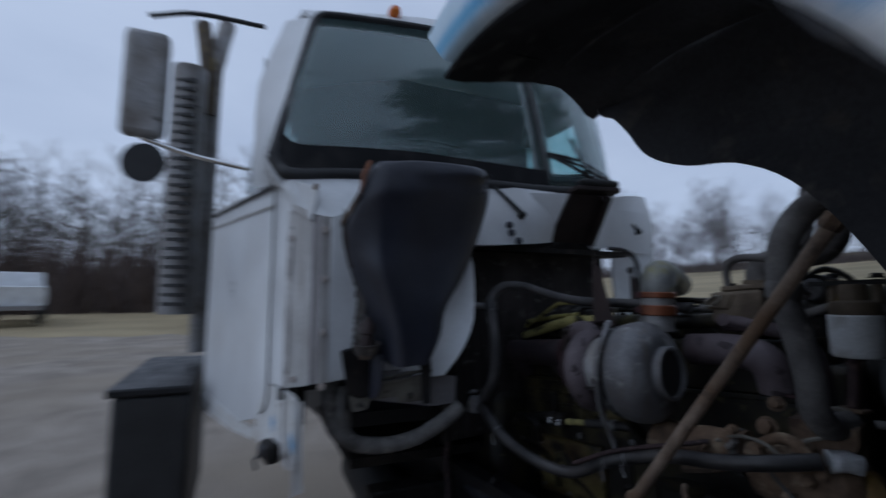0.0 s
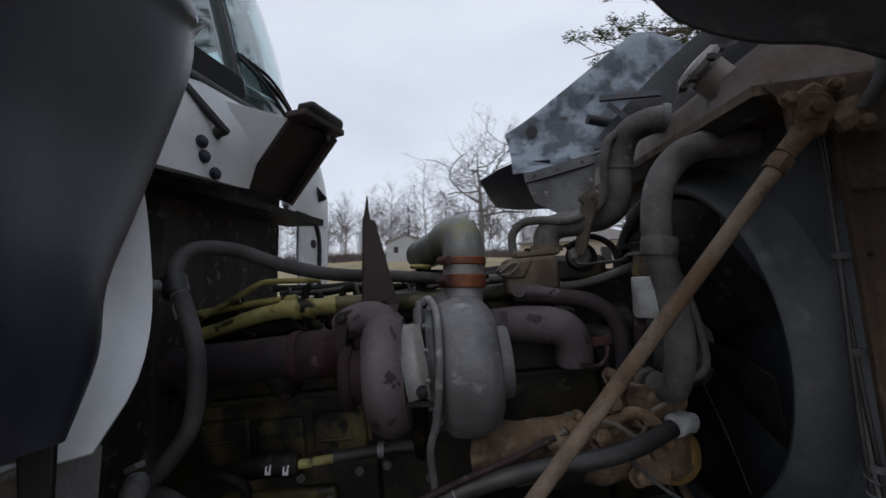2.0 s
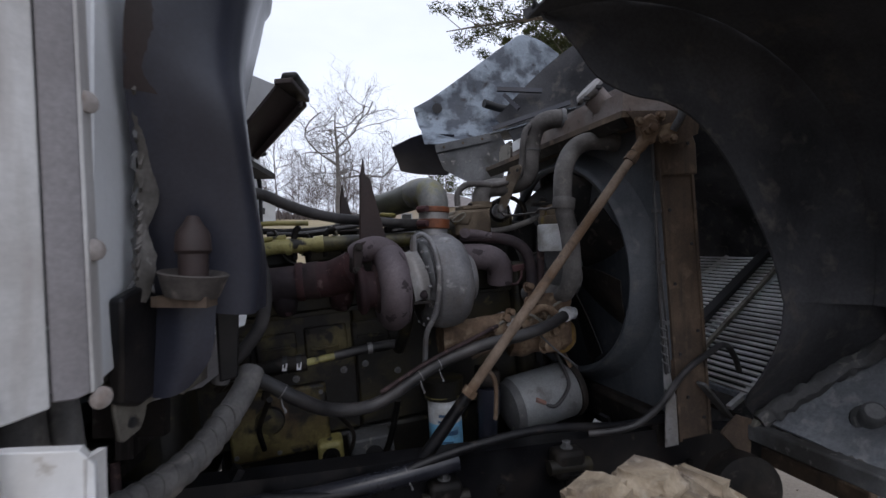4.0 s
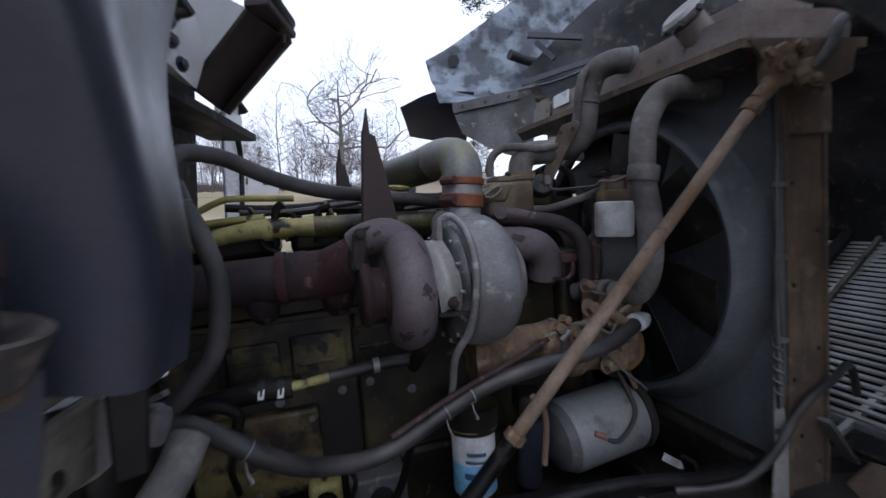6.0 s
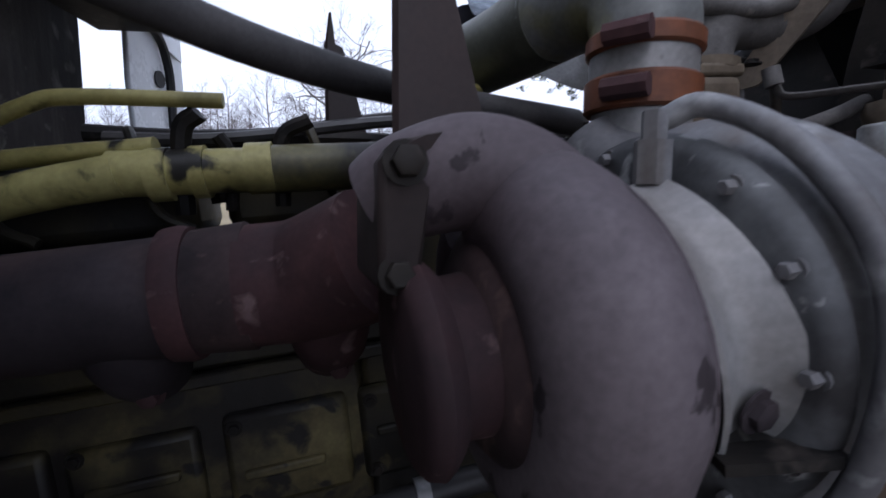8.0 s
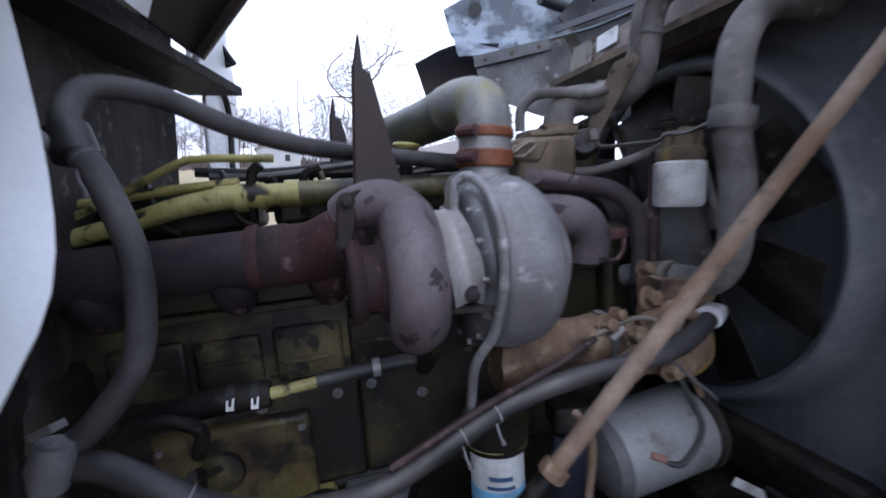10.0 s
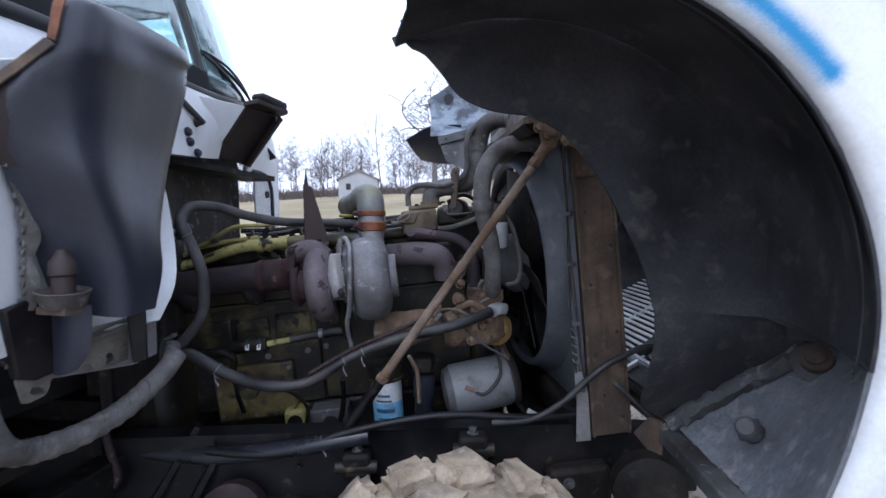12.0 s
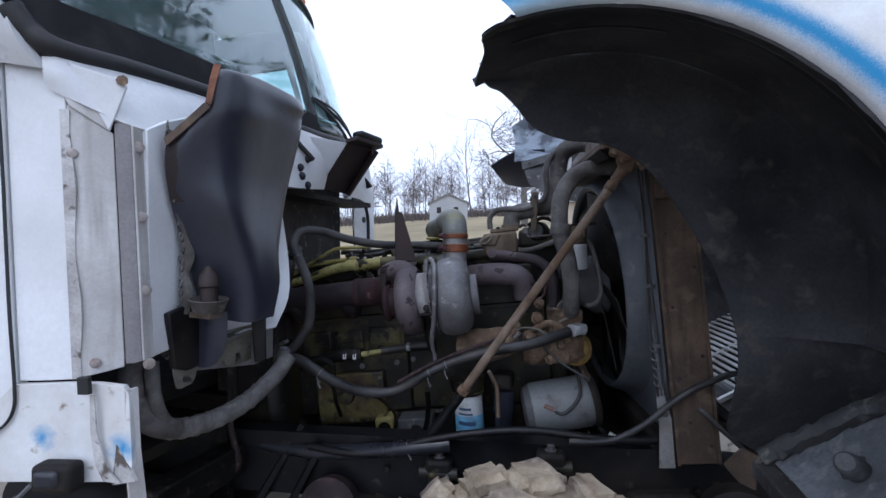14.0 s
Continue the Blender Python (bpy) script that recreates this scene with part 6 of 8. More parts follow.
# rocker boxes with their bolts and the injector lines on the head
for k in range(3):
    x = -1.92 + 0.37 * k
    rb = part("rocker_box", leaned(box((x, 1.52, 1.43), (x + 0.335, 1.71, 1.53))), "blockdark", engine, bevel=0.018)
    for i in range(4):
        for y in (1.535, 1.695):
            part("rocker_bolt", leaned(bolt((x + 0.03 + 0.09 * i, y, 1.53), (0, 0, 1), 0.009, 0.012)), "grease", rb)
    for i in range(2):
        xx = x + 0.09 + 0.16 * i
        part("injector_line", leaned(tube([(xx, 1.6, 1.525), (xx + 0.01, 1.56, 1.57), (xx + 0.03, 1.50, 1.555), (xx + 0.05, 1.475, 1.47), (xx + 0.09, 1.47, 1.44)], 0.0065, n=8)), "blockdark", engine)
for k in range(12):
    x = -1.72 + 0.055 * k + rng.uniform(-0.01, 0.01)
    part("fitting", lathe([(0, 0.014), (0.02, 0.014), (0.02, 0.009), (0.045, 0.009), (0.045, 0)], (x, 1.50 + rng.uniform(-0.02, 0.05), lift(x, 1.47 + rng.uniform(0, 0.02))), (rng.uniform(-0.3, 0.3), 0, 1), n=6), rng.choice(["blockdark", "grease", "alu"]), engine)
for k, (x0, x1, y, z) in enumerate(((-1.7, -1.15, 1.53, 1.562), (-1.6, -1.0, 1.56, 1.548), (-1.5, -0.95, 1.50, 1.53), (-1.75, -1.0, 1.6, 1.575))):
    pts = [(x, y + 0.012 * math.sin(9 * x + k), lift(x, z) + 0.008 * math.sin(13 * x + 2 * k)) for x in np.linspace(x0, x1, 7)]
    part("wire_loom", tube(pts, 0.009 + 0.003 * (k % 2), n=8), "grease" if k % 2 else "rubber", engine)
part("dipstick_cap", lathe([(0, 0.03), (0.008, 0.034), (0.014, 0.03), (0.014, 0)], (-1.253, 1.475, 1.595), (0.05, 0, 1), n=20), "yellow", engine)
part("dipstick_tube", tube([(-1.253, 1.475, 1.595), (-1.252, 1.48, 1.55), (-1.25, 1.50, 1.50)], 0.016, n=10), "grease", engine)
for x, h, r, q in ((-1.6, 0.0, 0.012, 0.02), (-1.548, -0.03, 0.008, -0.012), (-1.488, -0.012, 0.010, 0.035)):
    part("bracket_post", tube([(x, 1.47, lift(x, 1.46)), (x, 1.465, lift(x, 1.555 + h)), (x + q, 1.46, lift(x, 1.58 + h))], r, n=8), "grease", engine)

AX = Vector((1, 0, LEAN)).normalized()
T0 = Vector((0, 1.20, 1.349))


def on_turbo(x, side=0.0, up=0.0):
    """A point of the turbocharger: x along, towards the eye and up from its axis."""
    s = AX.cross(Vector((0, 1, 0)))
    return Vector((x, T0.y - side, T0.z + LEAN * (x + 1.15))) + up * Vector((-LEAN, 0, 1)).normalized()


def turned(profile, n=48, closed=False):
    c = on_turbo(-1.15)
    return lathe([(a + 1.15, r) for a, r in profile], c, AX, n=n, closed=closed)


turbo = thing("turbocharger", (-1.15, 1.2, 1.2), "dusty turbocharger with grey compressor and brown turbine housing", "turbocharger")
comp = part("compressor_housing", turned([(-1.141, 0.0), (-1.141, 0.11), (-1.139, 0.128), (-1.129, 0.133), (-1.123, 0.143), (-1.111, 0.150), (-1.084, 0.155), (-1.056, 0.154), (-1.031, 0.147), (-1.011, 0.131), (-1.001, 0.11), (-0.998, 0.09), (-0.998, 0.0)], 72), "alu", turbo, "grey cast aluminium compressor housing")
scroll = []
for k in range(40):
    a = radians(110 - 300 * k / 39)
    scroll.append(on_turbo(-1.062, 0.106 * math.cos(a), 0.106 * math.sin(a)))
part("compressor_scroll", tube(scroll, (0.052, 0.045), n=20, steps=1), "alu", turbo, smooth=60)
part("discharge_neck", tube([on_turbo(-1.075, -0.05, 0.09), on_turbo(-1.09, -0.10, 0.12), (-1.105, 1.325, 1.50)], (0.05, 0.045), n=24), "alu", turbo)
part("inlet", turned([(-1.0, 0.08), (-0.978, 0.081), (-0.973, 0.078), (-0.973, 0.07), (-1.0, 0.066)]), "alu", turbo)
part("inlet_throat", turned([(-0.99, 0.0), (-0.99, 0.067), (-0.985, 0.067), (-0.985, 0)]), "black", turbo)
part("backplate", turned([(-1.155, 0.09), (-1.153, 0.135), (-1.147, 0.143), (-1.138, 0.146), (-1.131, 0.138), (-1.131, 0.09)], closed=True), "grimy_alu", turbo)
for k in range(14):
    a = 2 * math.pi * k / 14
    part("clamp_bolt", bolt(on_turbo(-1.149, 0.133 * math.cos(a), 0.133 * math.sin(a)), -AX, 0.0052, 0.010), "alu", comp)
part("bearing_housing", turned([(-1.21, 0.0), (-1.21, 0.09), (-1.195, 0.066), (-1.165, 0.07), (-1.145, 0.105), (-1.13, 0.0)]), "blockdark", turbo)
rows = []
for f in [k / 19 for k in range(20)]:
    a = radians(15 + 96 * f)
    left, right = -1.222 + 0.024 * f, -1.164 + 0.024 * f ** 1.5
    row = []
    for g, d in ((0.0, 0.014), (0.12, 0.007), (0.35, 0.001), (0.6, 0.0), (0.8, 0.003 + 0.008 * f), (1.0, 0.010 + 0.026 * f ** 2)):
        row.append(on_turbo(left + (right - left) * g, (0.108 + d) * math.sin(a), (0.108 + d) * math.cos(a)))
    rows.append(row)
hp = part("heat_plate", sheet(smooth_rows(rows, 2), 0.003), "silver", turbo, "bright curved heat shield plate")
part("plate_lip", beam(on_turbo(-1.201, 0.114, -0.045), on_turbo(-1.138, 0.136, -0.045), 0.022, 0.007), "grease", hp)
part("plate_bolt", bolt(on_turbo(-1.168, 0.113, -0.024), (0.1, -1, -0.2), 0.010, 0.008), "darkiron", hp)
ring = []
for k in range(49):
    a = radians(95 - 330 * k / 48)
    ring.append(on_turbo(-1.247, 0.093 * math.cos(a), 0.093 * math.sin(a)))
tv = tube(ring, (0.049, 0.045), n=24, steps=1)
for v in tv.verts:
    v.co += v.co.normalized() * 0.0015 * noise.noise(v.co * 40)
part("turbine_housing", tv, "turbine", turbo, "mottled brown-grey cast turbine housing", smooth=70)
part("turbine_core", turned([(-1.30, 0.0), (-1.30, 0.07), (-1.285, 0.09), (-1.205, 0.098), (-1.2, 0.0)]), "iron", turbo)
part("turbine_rim", turned([(-1.217, 0.122), (-1.211, 0.127), (-1.205, 0.122), (-1.205, 0.08), (-1.217, 0.08)], closed=True), "turbine", turbo)
part("outlet_neck", turned([(-1.33, 0.0), (-1.33, 0.062), (-1.315, 0.057), (-1.27, 0.060), (-1.27, 0.0)]), "rustiron", turbo)
part("outlet_flange", turned([(-1.352, 0.0), (-1.352, 0.066), (-1.347, 0.074), (-1.338, 0.077), (-1.332, 0.073), (-1.325, 0.066), (-1.325, 0.0)]), "rustiron", turbo)
part("inlet_foot", tube([on_turbo(-1.24, 0.012, 0.09), (-1.268, 1.197, 1.452), (-1.30, 1.205, 1.462), (-1.34, 1.215, 1.452), (-1.36, 1.225, 1.44)], (0.049, 0.033), n=24), "turbine", turbo)
part("foot_flange", slab([(-1.368, 1.178, 1.385), (-1.368, 1.175, 1.465), (-1.358, 1.175, 1.479), (-1.342, 1.175, 1.482), (-1.268, 1.225, 1.505), (-1.268, 1.23, 1.49), (-1.328, 1.185, 1.466), (-1.337, 1.175, 1.44), (-1.342, 1.175, 1.385)], (0.0, 0.10, 0)), "darkrust", turbo, "flat dark inlet flange plate", bevel=0.005)
part("flange_bolt", bolt((-1.352, 1.175, 1.465), (0, -1, 0.1), 0.010, 0.012), "grease", turbo)
part("flange_bolt", bolt((-1.356, 1.178, 1.397), (0, -1, 0.1), 0.009, 0.012), "grease", turbo)
part("oil_fitting", lathe([(0, 0.013), (0.03, 0.013), (0.03, 0.009), (0.05, 0.009), (0.05, 0)], (-1.178, 1.165, 1.455), (0, 0, 1), n=6), "alu", turbo)
part("oil_line", tube([(-1.17, 1.165, 1.50), (-1.155, 1.145, 1.507), (-1.138, 1.10, 1.48), (-1.132, 1.055, 1.42), (-1.132, 1.043, 1.35), (-1.138, 1.06, 1.27), (-1.152, 1.11, 1.20), (-1.145, 1.15, 1.12), (-1.143, 1.17, 1.06)], 0.0085, n=10), "alu", turbo)
part("drain_pipe", tube([(-1.18, 1.22, 1.29), (-1.18, 1.26, 1.2), (-1.18, 1.38, 1.1)], 0.02, n=12), "blockdark", turbo)

mani = thing("exhaust_manifold", (-1.4, 1.4, 1.3), "dark brown cast exhaust manifold along the head", "exhaust manifold")
part("rear_runner", tube([(-2.05, 1.40, 1.305), (-1.8, 1.40, 1.33), (-1.565, 1.39, 1.355)], (0.055, 0.06), n=22), "darkiron", mani)
part("joint_band", lathe([(-0.014, 0.066), (0.0, 0.068), (0.010, 0.066), (0.010, 0.05), (-0.014, 0.05)], (-1.555, 1.39, 1.357), AX, n=28, closed=True), "rustiron", mani)
part("joint_sleeve", lathe([(0.01, 0.062), (0.06, 0.066), (0.065, 0.06), (0.065, 0.05)], (-1.555, 1.39, 1.357), AX, n=28), "iron", mani)
part("middle_runner", tube([(-1.50, 1.385, 1.363), (-1.44, 1.38, 1.37), (-1.375, 1.34, 1.40)], (0.062, 0.066), n=22), "rustiron", mani)
part("front_runner", tube([(-1.05, 1.42, 1.43), (-0.93, 1.42, 1.44), (-0.855, 1.42, 1.432), (-0.82, 1.425, 1.40), (-0.81, 1.44, 1.34)], 0.05, n=22), "turbine", mani)
for x, z in ((-1.88, 1.32), (-1.62, 1.345), (-1.43, 1.36)):
    part("port", tube([(x, 1.40, z), (x + 0.01, 1.405, z - 0.05), (x + 0.01, 1.45, z - 0.085)], (0.05, 0.038), n=16), "darkiron" if x < -1.5 else "rustiron", mani)
    part("port_bolt", bolt((x + 0.02, 1.405, z - 0.095), (0, -1, -0.2), 0.010, 0.014), "rustiron", mani)


def tall_bracket(dx, dy, dz, s, label):
    t = thing("tall_bracket", (-1.33 + dx, 1.3 + dy, 1.48 + dz), label, "bracket", "tall engine brackets")

    def at(p):
        q = Vector(p) - Vector((-1.33, 1.3, 1.49))
        return Vector((-1.33 + dx, 1.3 + dy, 1.49 + dz)) + q * s
    part("upright", slab([at(p) for p in ((-1.350, 1.256, 1.485), (-1.263, 1.279, 1.497), (-1.322, 1.263, 1.712), (-1.350, 1.256, 1.722))], (0.006, -0.004, 0)), "darkrust", t)
    part("tip", slab([at(p) for p in ((-1.348, 1.256, 1.715), (-1.332, 1.260, 1.708), (-1.340, 1.258, 1.777))], (0.004, -0.003, 0)), "darkrust", t)
    part("foot", slab([at(p) for p in ((-1.358, 1.252, 1.485), (-1.258, 1.279, 1.497), (-1.247, 1.235, 1.482), (-1.347, 1.208, 1.470))], (0, 0, 0.006)), "darkrust", t)
    return t


tall_bracket(0, 0, 0, 1.0, "tall tapering dark brown steel bracket on the turbine")
tall_bracket(-0.11, 0.29, 0.02, 0.75, "smaller dark tapering steel bracket behind on the head")

inlet = thing("charge_air_elbow", (-1.12, 1.35, 1.5), "weathered grey charge air elbow with orange clamps", "pipe")
EB = (-1.107, 1.345)
part("riser", lathe([(0, 0.049), (0.055, 0.049), (0.055, 0)], (*EB, 1.485), (0, 0, 1), n=36), "silver", inlet)
for z, h in ((1.535, 0.034), (1.592, 0.02)):
    c = part("clamp", lathe([(0, 0.054), (0.003, 0.057), (h - 0.003, 0.057), (h, 0.054), (h, 0.048), (0, 0.048)], (*EB, z), (0, 0, 1), n=40, closed=True), "copper", inlet, "orange hose clamp")
    part("clamp_screw", tube([(EB[0] - 0.055, EB[1] - 0.03, z + h / 2), (EB[0] - 0.025, EB[1] - 0.06, z + h / 2)], 0.011, n=8), "rustiron", c)
part("sleeve", lathe([(0, 0.0525), (0.03, 0.0525), (0.03, 0)], (*EB, 1.566), (0, 0, 1), n=36), "silver", inlet)
part("elbow", tube([(*EB, 1.60), (EB[0] - 0.001, EB[1] + 0.003, 1.632), (EB[0] - 0.012, EB[1] + 0.022, 1.662), (EB[0] - 0.04, EB[1] + 0.07, 1.672), (-1.175, 1.46, 1.668)], (0.053, 0.054), n=28), "elbow", inlet, "mottled grey cast elbow")
part("crossover", tube([(-1.17, 1.45, 1.668), (-1.21, 1.53, 1.66), (-1.27, 1.62, 1.65), (-1.325, 1.71, 1.645)], (0.054, 0.05), n=24, squash=1.0), "olive", inlet, "olive crossover casting")

thermo = thing("thermostat_housing", (-0.9, 1.55, 1.55), "tan dusty thermostat housing casting", "casting")
part("body", leaned(box((-0.985, 1.50, 1.50), (-0.835, 1.60, 1.60))), "tan", thermo, bevel=0.012)
part("slant_end", slab([(-1.035, 1.495, 1.600), (-0.985, 1.495, 1.632), (-0.93, 1.495, 1.632), (-0.955, 1.495, 1.572), (-1.012, 1.495, 1.572)], (0, 0.08, 0)), "tan", thermo, bevel=0.010)
part("end_gasket", tube([(-1.028, 1.49, 1.592), (-0.99, 1.488, 1.618), (-0.975, 1.488, 1.612), (-1.0, 1.488, 1.588), (-1.025, 1.49, 1.586)], 0.003, n=6), "primer", thermo, "pale squeezed-out gasket")
part("lid", leaned(box((-0.95, 1.505, 1.60), (-0.825, 1.595, 1.618))), "tan", thermo, bevel=0.005)
part("collar", lathe([(0, 0.046), (0.014, 0.046), (0.014, 0)], (-0.885, 1.55, 1.655), (0, 0, 1), n=24), "tan", thermo)
part("neck", tube([(-0.885, 1.55, 1.655), (-0.884, 1.55, 1.69), (-0.868, 1.548, 1.718), (-0.83, 1.545, 1.73), (-0.78, 1.535, 1.733)], 0.037, n=20), "hose", thermo)
for x in (-0.945, -0.835):
    part("lid_bolt", bolt((x, 1.515, lift(x, 1.618)), (0, 0, 1), 0.009), "grease", thermo)
pipe = thing("upper_coolant_pipe", (-0.68, 1.5, 1.73), "grey dusty upper coolant pipe to the radiator", "pipe")
part("pipe", tube([(-0.79, 1.54, 1.733), (-0.735, 1.53, 1.737), (-0.695, 1.52, 1.77), (-0.685, 1.515, 1.84), (-0.68, 1.51, 1.91), (-0.66, 1.50, 1.965), (-0.61, 1.485, 1.99), (-0.55, 1.47, 1.992)], 0.037, n=22), "hose", pipe)
part("clamp", lathe([(-0.008, 0.04), (0.008, 0.04), (0.008, 0.034), (-0.008, 0.034)], (-0.565, 1.473, 1.992), (1, -0.1, 0), n=24, closed=True), "fibre", pipe)
part("wire_tie", lathe([(-0.003, 0.0395), (0.003, 0.0395), (0.003, 0.036), (-0.003, 0.036)], (-0.683, 1.512, 1.87), (0.05, 0, 1), n=24, closed=True), "fibre", pipe)
strap = thing("strap_bracket", (-0.82, 1.4, 1.6), "flat tan steel strap bracket with two holes", "bracket")
part("strap", slab([(-0.806, 1.571, 1.630), (-0.780, 1.531, 1.634), (-0.754, 1.392, 1.765), (-0.751, 1.389, 1.782), (-0.758, 1.400, 1.792), (-0.783, 1.437, 1.786), (-0.791, 1.449, 1.764)], (-0.005, -0.003, 0)), "strap", strap, "flat tan strap, tone lightened to look lit")
for f in (-0.3, 0.28):
    part("hole", lathe([(0, 0.006), (0.003, 0.006), (0.003, 0)], (-0.779 + 0.04 * f, 1.414 - 0.06 * f, 1.766 + 0.006 * f), (-0.83, -0.55, 0), n=12), "black", strap)

# radiator: the whole pack stands square to the truck and leans back with the driveline
def in_pack(bm, foot=(-0.325, 1.138, 0.84), to=(-0.268, 1.166, 0.82)):
    m = Matrix.Translation(to) @ Matrix.Rotation(radians(10.5), 4, "Z") @ Matrix.Rotation(-math.atan(0.085), 4, "Y") @ Matrix.Translation(-Vector(foot))
    bmesh.ops.transform(bm, matrix=m, verts=bm.verts)
    return bm


rad = thing("radiator", (-0.3, 1.55, 0.85), "dusty truck radiator with a rusty steel side post", "radiator")
part("core", in_pack(box((-0.30, 1.16, 0.92), (-0.2, 2.02, 1.86))), "shroud", rad)
TANK = [(-0.50, 1.10), (-0.27, 1.07), (-0.24, 2.08), (-0.69, 2.08)]
tank_b = slab([(x, y, 1.905) for x, y in TANK], (0, 0, 0.115))
bmesh.ops.bevel(tank_b, geom=[e for e in tank_b.edges if min(v.co.z for v in e.verts) > 1.95], offset=0.045, segments=4, affect="EDGES")
part("top_tank", tank_b, "tank", rad, "dusty brown-grey top tank")
part("tank_rim", slab([(-0.515, 1.08, 1.885), (-0.25, 1.05, 1.885), (-0.22, 2.1, 1.885), (-0.76, 2.1, 1.885)], (0, 0, 0.02)), "rust", rad)
part("rim_skirt", slab([(-0.512, 1.085, 1.885), (-0.755, 2.09, 1.885), (-0.735, 2.09, 1.855), (-0.49, 1.09, 1.855)], (0.006, 0.002, 0)), "grease", rad)
part("tank_end_plate", slab([(-0.50, 1.075, 1.90), (-0.27, 1.05, 1.905), (-0.28, 1.05, 1.83), (-0.34, 1.06, 1.80), (-0.43, 1.07, 1.82)], (0, 0.012, 0)), "rust", rad, "bent rusty end plate")
part("end_cover", slab([(-0.692, 2.06, 1.912), (-0.667, 1.925, 1.912), (-0.667, 1.925, 2.008), (-0.690, 2.055, 2.0)], (-0.005, 0, 0)), "primer", rad, "bolted tan end cover")
part("label_plate", slab([(-0.662, 1.885, 1.945), (-0.639, 1.79, 1.948), (-0.639, 1.79, 1.995), (-0.662, 1.885, 1.992)], (-0.005, 0, 0)), "pale", rad, "small white label plate")
for y in (1.72, 1.935, 2.045):
    for z in (1.93, 2.0):
        part("tank_bolt", bolt((-0.50 - 0.194 * (y - 1.1), y, z), (-1, -0.2, 0), 0.009), "rust", rad)
part("post", in_pack(box((-0.325, 1.138, 0.84), (-0.205, 1.15, 1.76))), "rust", rad)
cap_b = slab([(-0.335, 1.128, 1.735), (-0.18, 1.128, 1.735), (-0.178, 1.128, 1.84), (-0.20, 1.128, 1.90), (-0.24, 1.128, 1.925), (-0.335, 1.128, 1.93)], (0, 0.024, 0))
part("post_cap", in_pack(cap_b), "rust", rad, "darker rusty doubled post head", bevel=0.006)
part("post_lip", in_pack(box((-0.205, 1.13, 0.84), (-0.195, 1.2, 1.76))), "rust", rad)
part("post_lip", in_pack(box((-0.335, 1.125, 0.84), (-0.325, 1.2, 1.76))), "rust", rad)
for z, x in ((0.90, -0.22), (0.98, -0.28), (1.13, -0.30), (1.2, -0.22), (1.37, -0.30), (1.62, -0.30), (1.5, -0.22), (1.84, -0.22)):
    part("post_hole", in_pack(lathe([(0, 0.006), (0.003, 0.006), (0.003, 0)], (x, 1.137 if z < 1.7 else 1.123, z), (0, -1, 0), n=10)), "black", rad)
part("far_post", in_pack(box((-0.25, 2.05, 0.84), (-0.135, 2.07, 1.93))), "rust", rad)
cap_c = Vector((-0.53, 1.24, 2.0))
cap = part("filler_cap", lathe([(0, 0.026), (0.02, 0.03), (0.022, 0.05), (0.034, 0.053), (0.044, 0.045), (0.048, 0)], cap_c, (-0.74, -0.08, 0.67), n=28), "silver", rad, "dull pressed metal filler cap")
cd, cs, cu = frame_of((-0.74, -0.08, 0.67))
for k in range(6):
    a = 2 * math.pi * k / 6
    q = cap_c + cd * 0.026 + 0.05 * (math.cos(a) * cs + math.sin(a) * cu)
    part("cap_lug", box(q - Vector((0.008, 0.008, 0.006)), q + Vector((0.008, 0.008, 0.006))), "black", cap)
part("filler_neck", tube([cap_c - cd * 0.05, cap_c + cd * 0.01], 0.04, n=20), "tank", rad)
part("overflow_hose", tube([(-0.36, 1.055, 1.84), (-0.345, 1.035, 1.88), (-0.335, 1.03, 1.925), (-0.30, 1.03, 1.95), (-0.26, 1.04, 1.965), (-0.21, 1.06, 1.985), (-0.15, 1.08, 1.97), (-0.09, 1.1, 1.93)], 0.012, n=10), "fibre", rad, "dusty overflow hose over the post")
part("hose_joint", lathe([(-0.02, 0.017), (0.02, 0.017), (0.02, 0)], (-0.23, 1.05, 1.978), (1, 0.3, 0.2), n=10), "rusttan", rad)
for x, z in ((-0.47, 1.865), (-0.40, 1.885), (-0.445, 1.835), (-0.36, 1.815)):
    part("end_bolt", bolt((x, 1.058, z), (0.1, -1, 0.1), 0.012, 0.014), "rusttan", rad)

SC, SR = Vector((-0.5, 1.62, 1.42)), 0.43
shroud = thing("fan_shroud", (-0.4, 1.6, 0.95), "grey moulded fan shroud round the fan opening", "fan shroud")


def ring_rows(profile, n=96):
    rows = []
    for k in range(n + 1):
        a = 2 * math.pi * k / n
        c, s = math.cos(a), math.sin(a)
        q = max(abs(c) / 0.461, abs(s) / 0.50)
        rows.append([SC + Vector((x + (0.03 * -c), (r if r else 1 / q) * c, (r if r else 1 / q) * s)) for x, r in profile])
    return rows


part("shroud_ring", in_pack(sheet(ring_rows([(0.055, SR - 0.012), (0.044, SR - 0.008), (0.040, SR + 0.001), (0.046, SR + 0.009), (0.062, SR + 0.013)]), 0.005)), "shroud", shroud, "rolled lip of the fan opening", smooth=60)
part("shroud_barrel", in_pack(sheet(ring_rows([(0.062, SR + 0.013), (0.075, SR + 0.018), (0.09, SR + 0.024), (0.105, SR + 0.032), (0.125, SR + 0.046)]), 0.005)), "shroud", shroud, "dusty grey funnel of the shroud", smooth=60)
part("shroud_plate", in_pack(sheet(ring_rows([(0.125, SR + 0.046), (0.14, 0), (0.20, 0)]), 0.005)), "shroud", shroud, smooth=30)
strip = thing("edge_strip", (-0.3, 1.13, 0.85), "bent aluminium strip along the radiator edge", "strip")
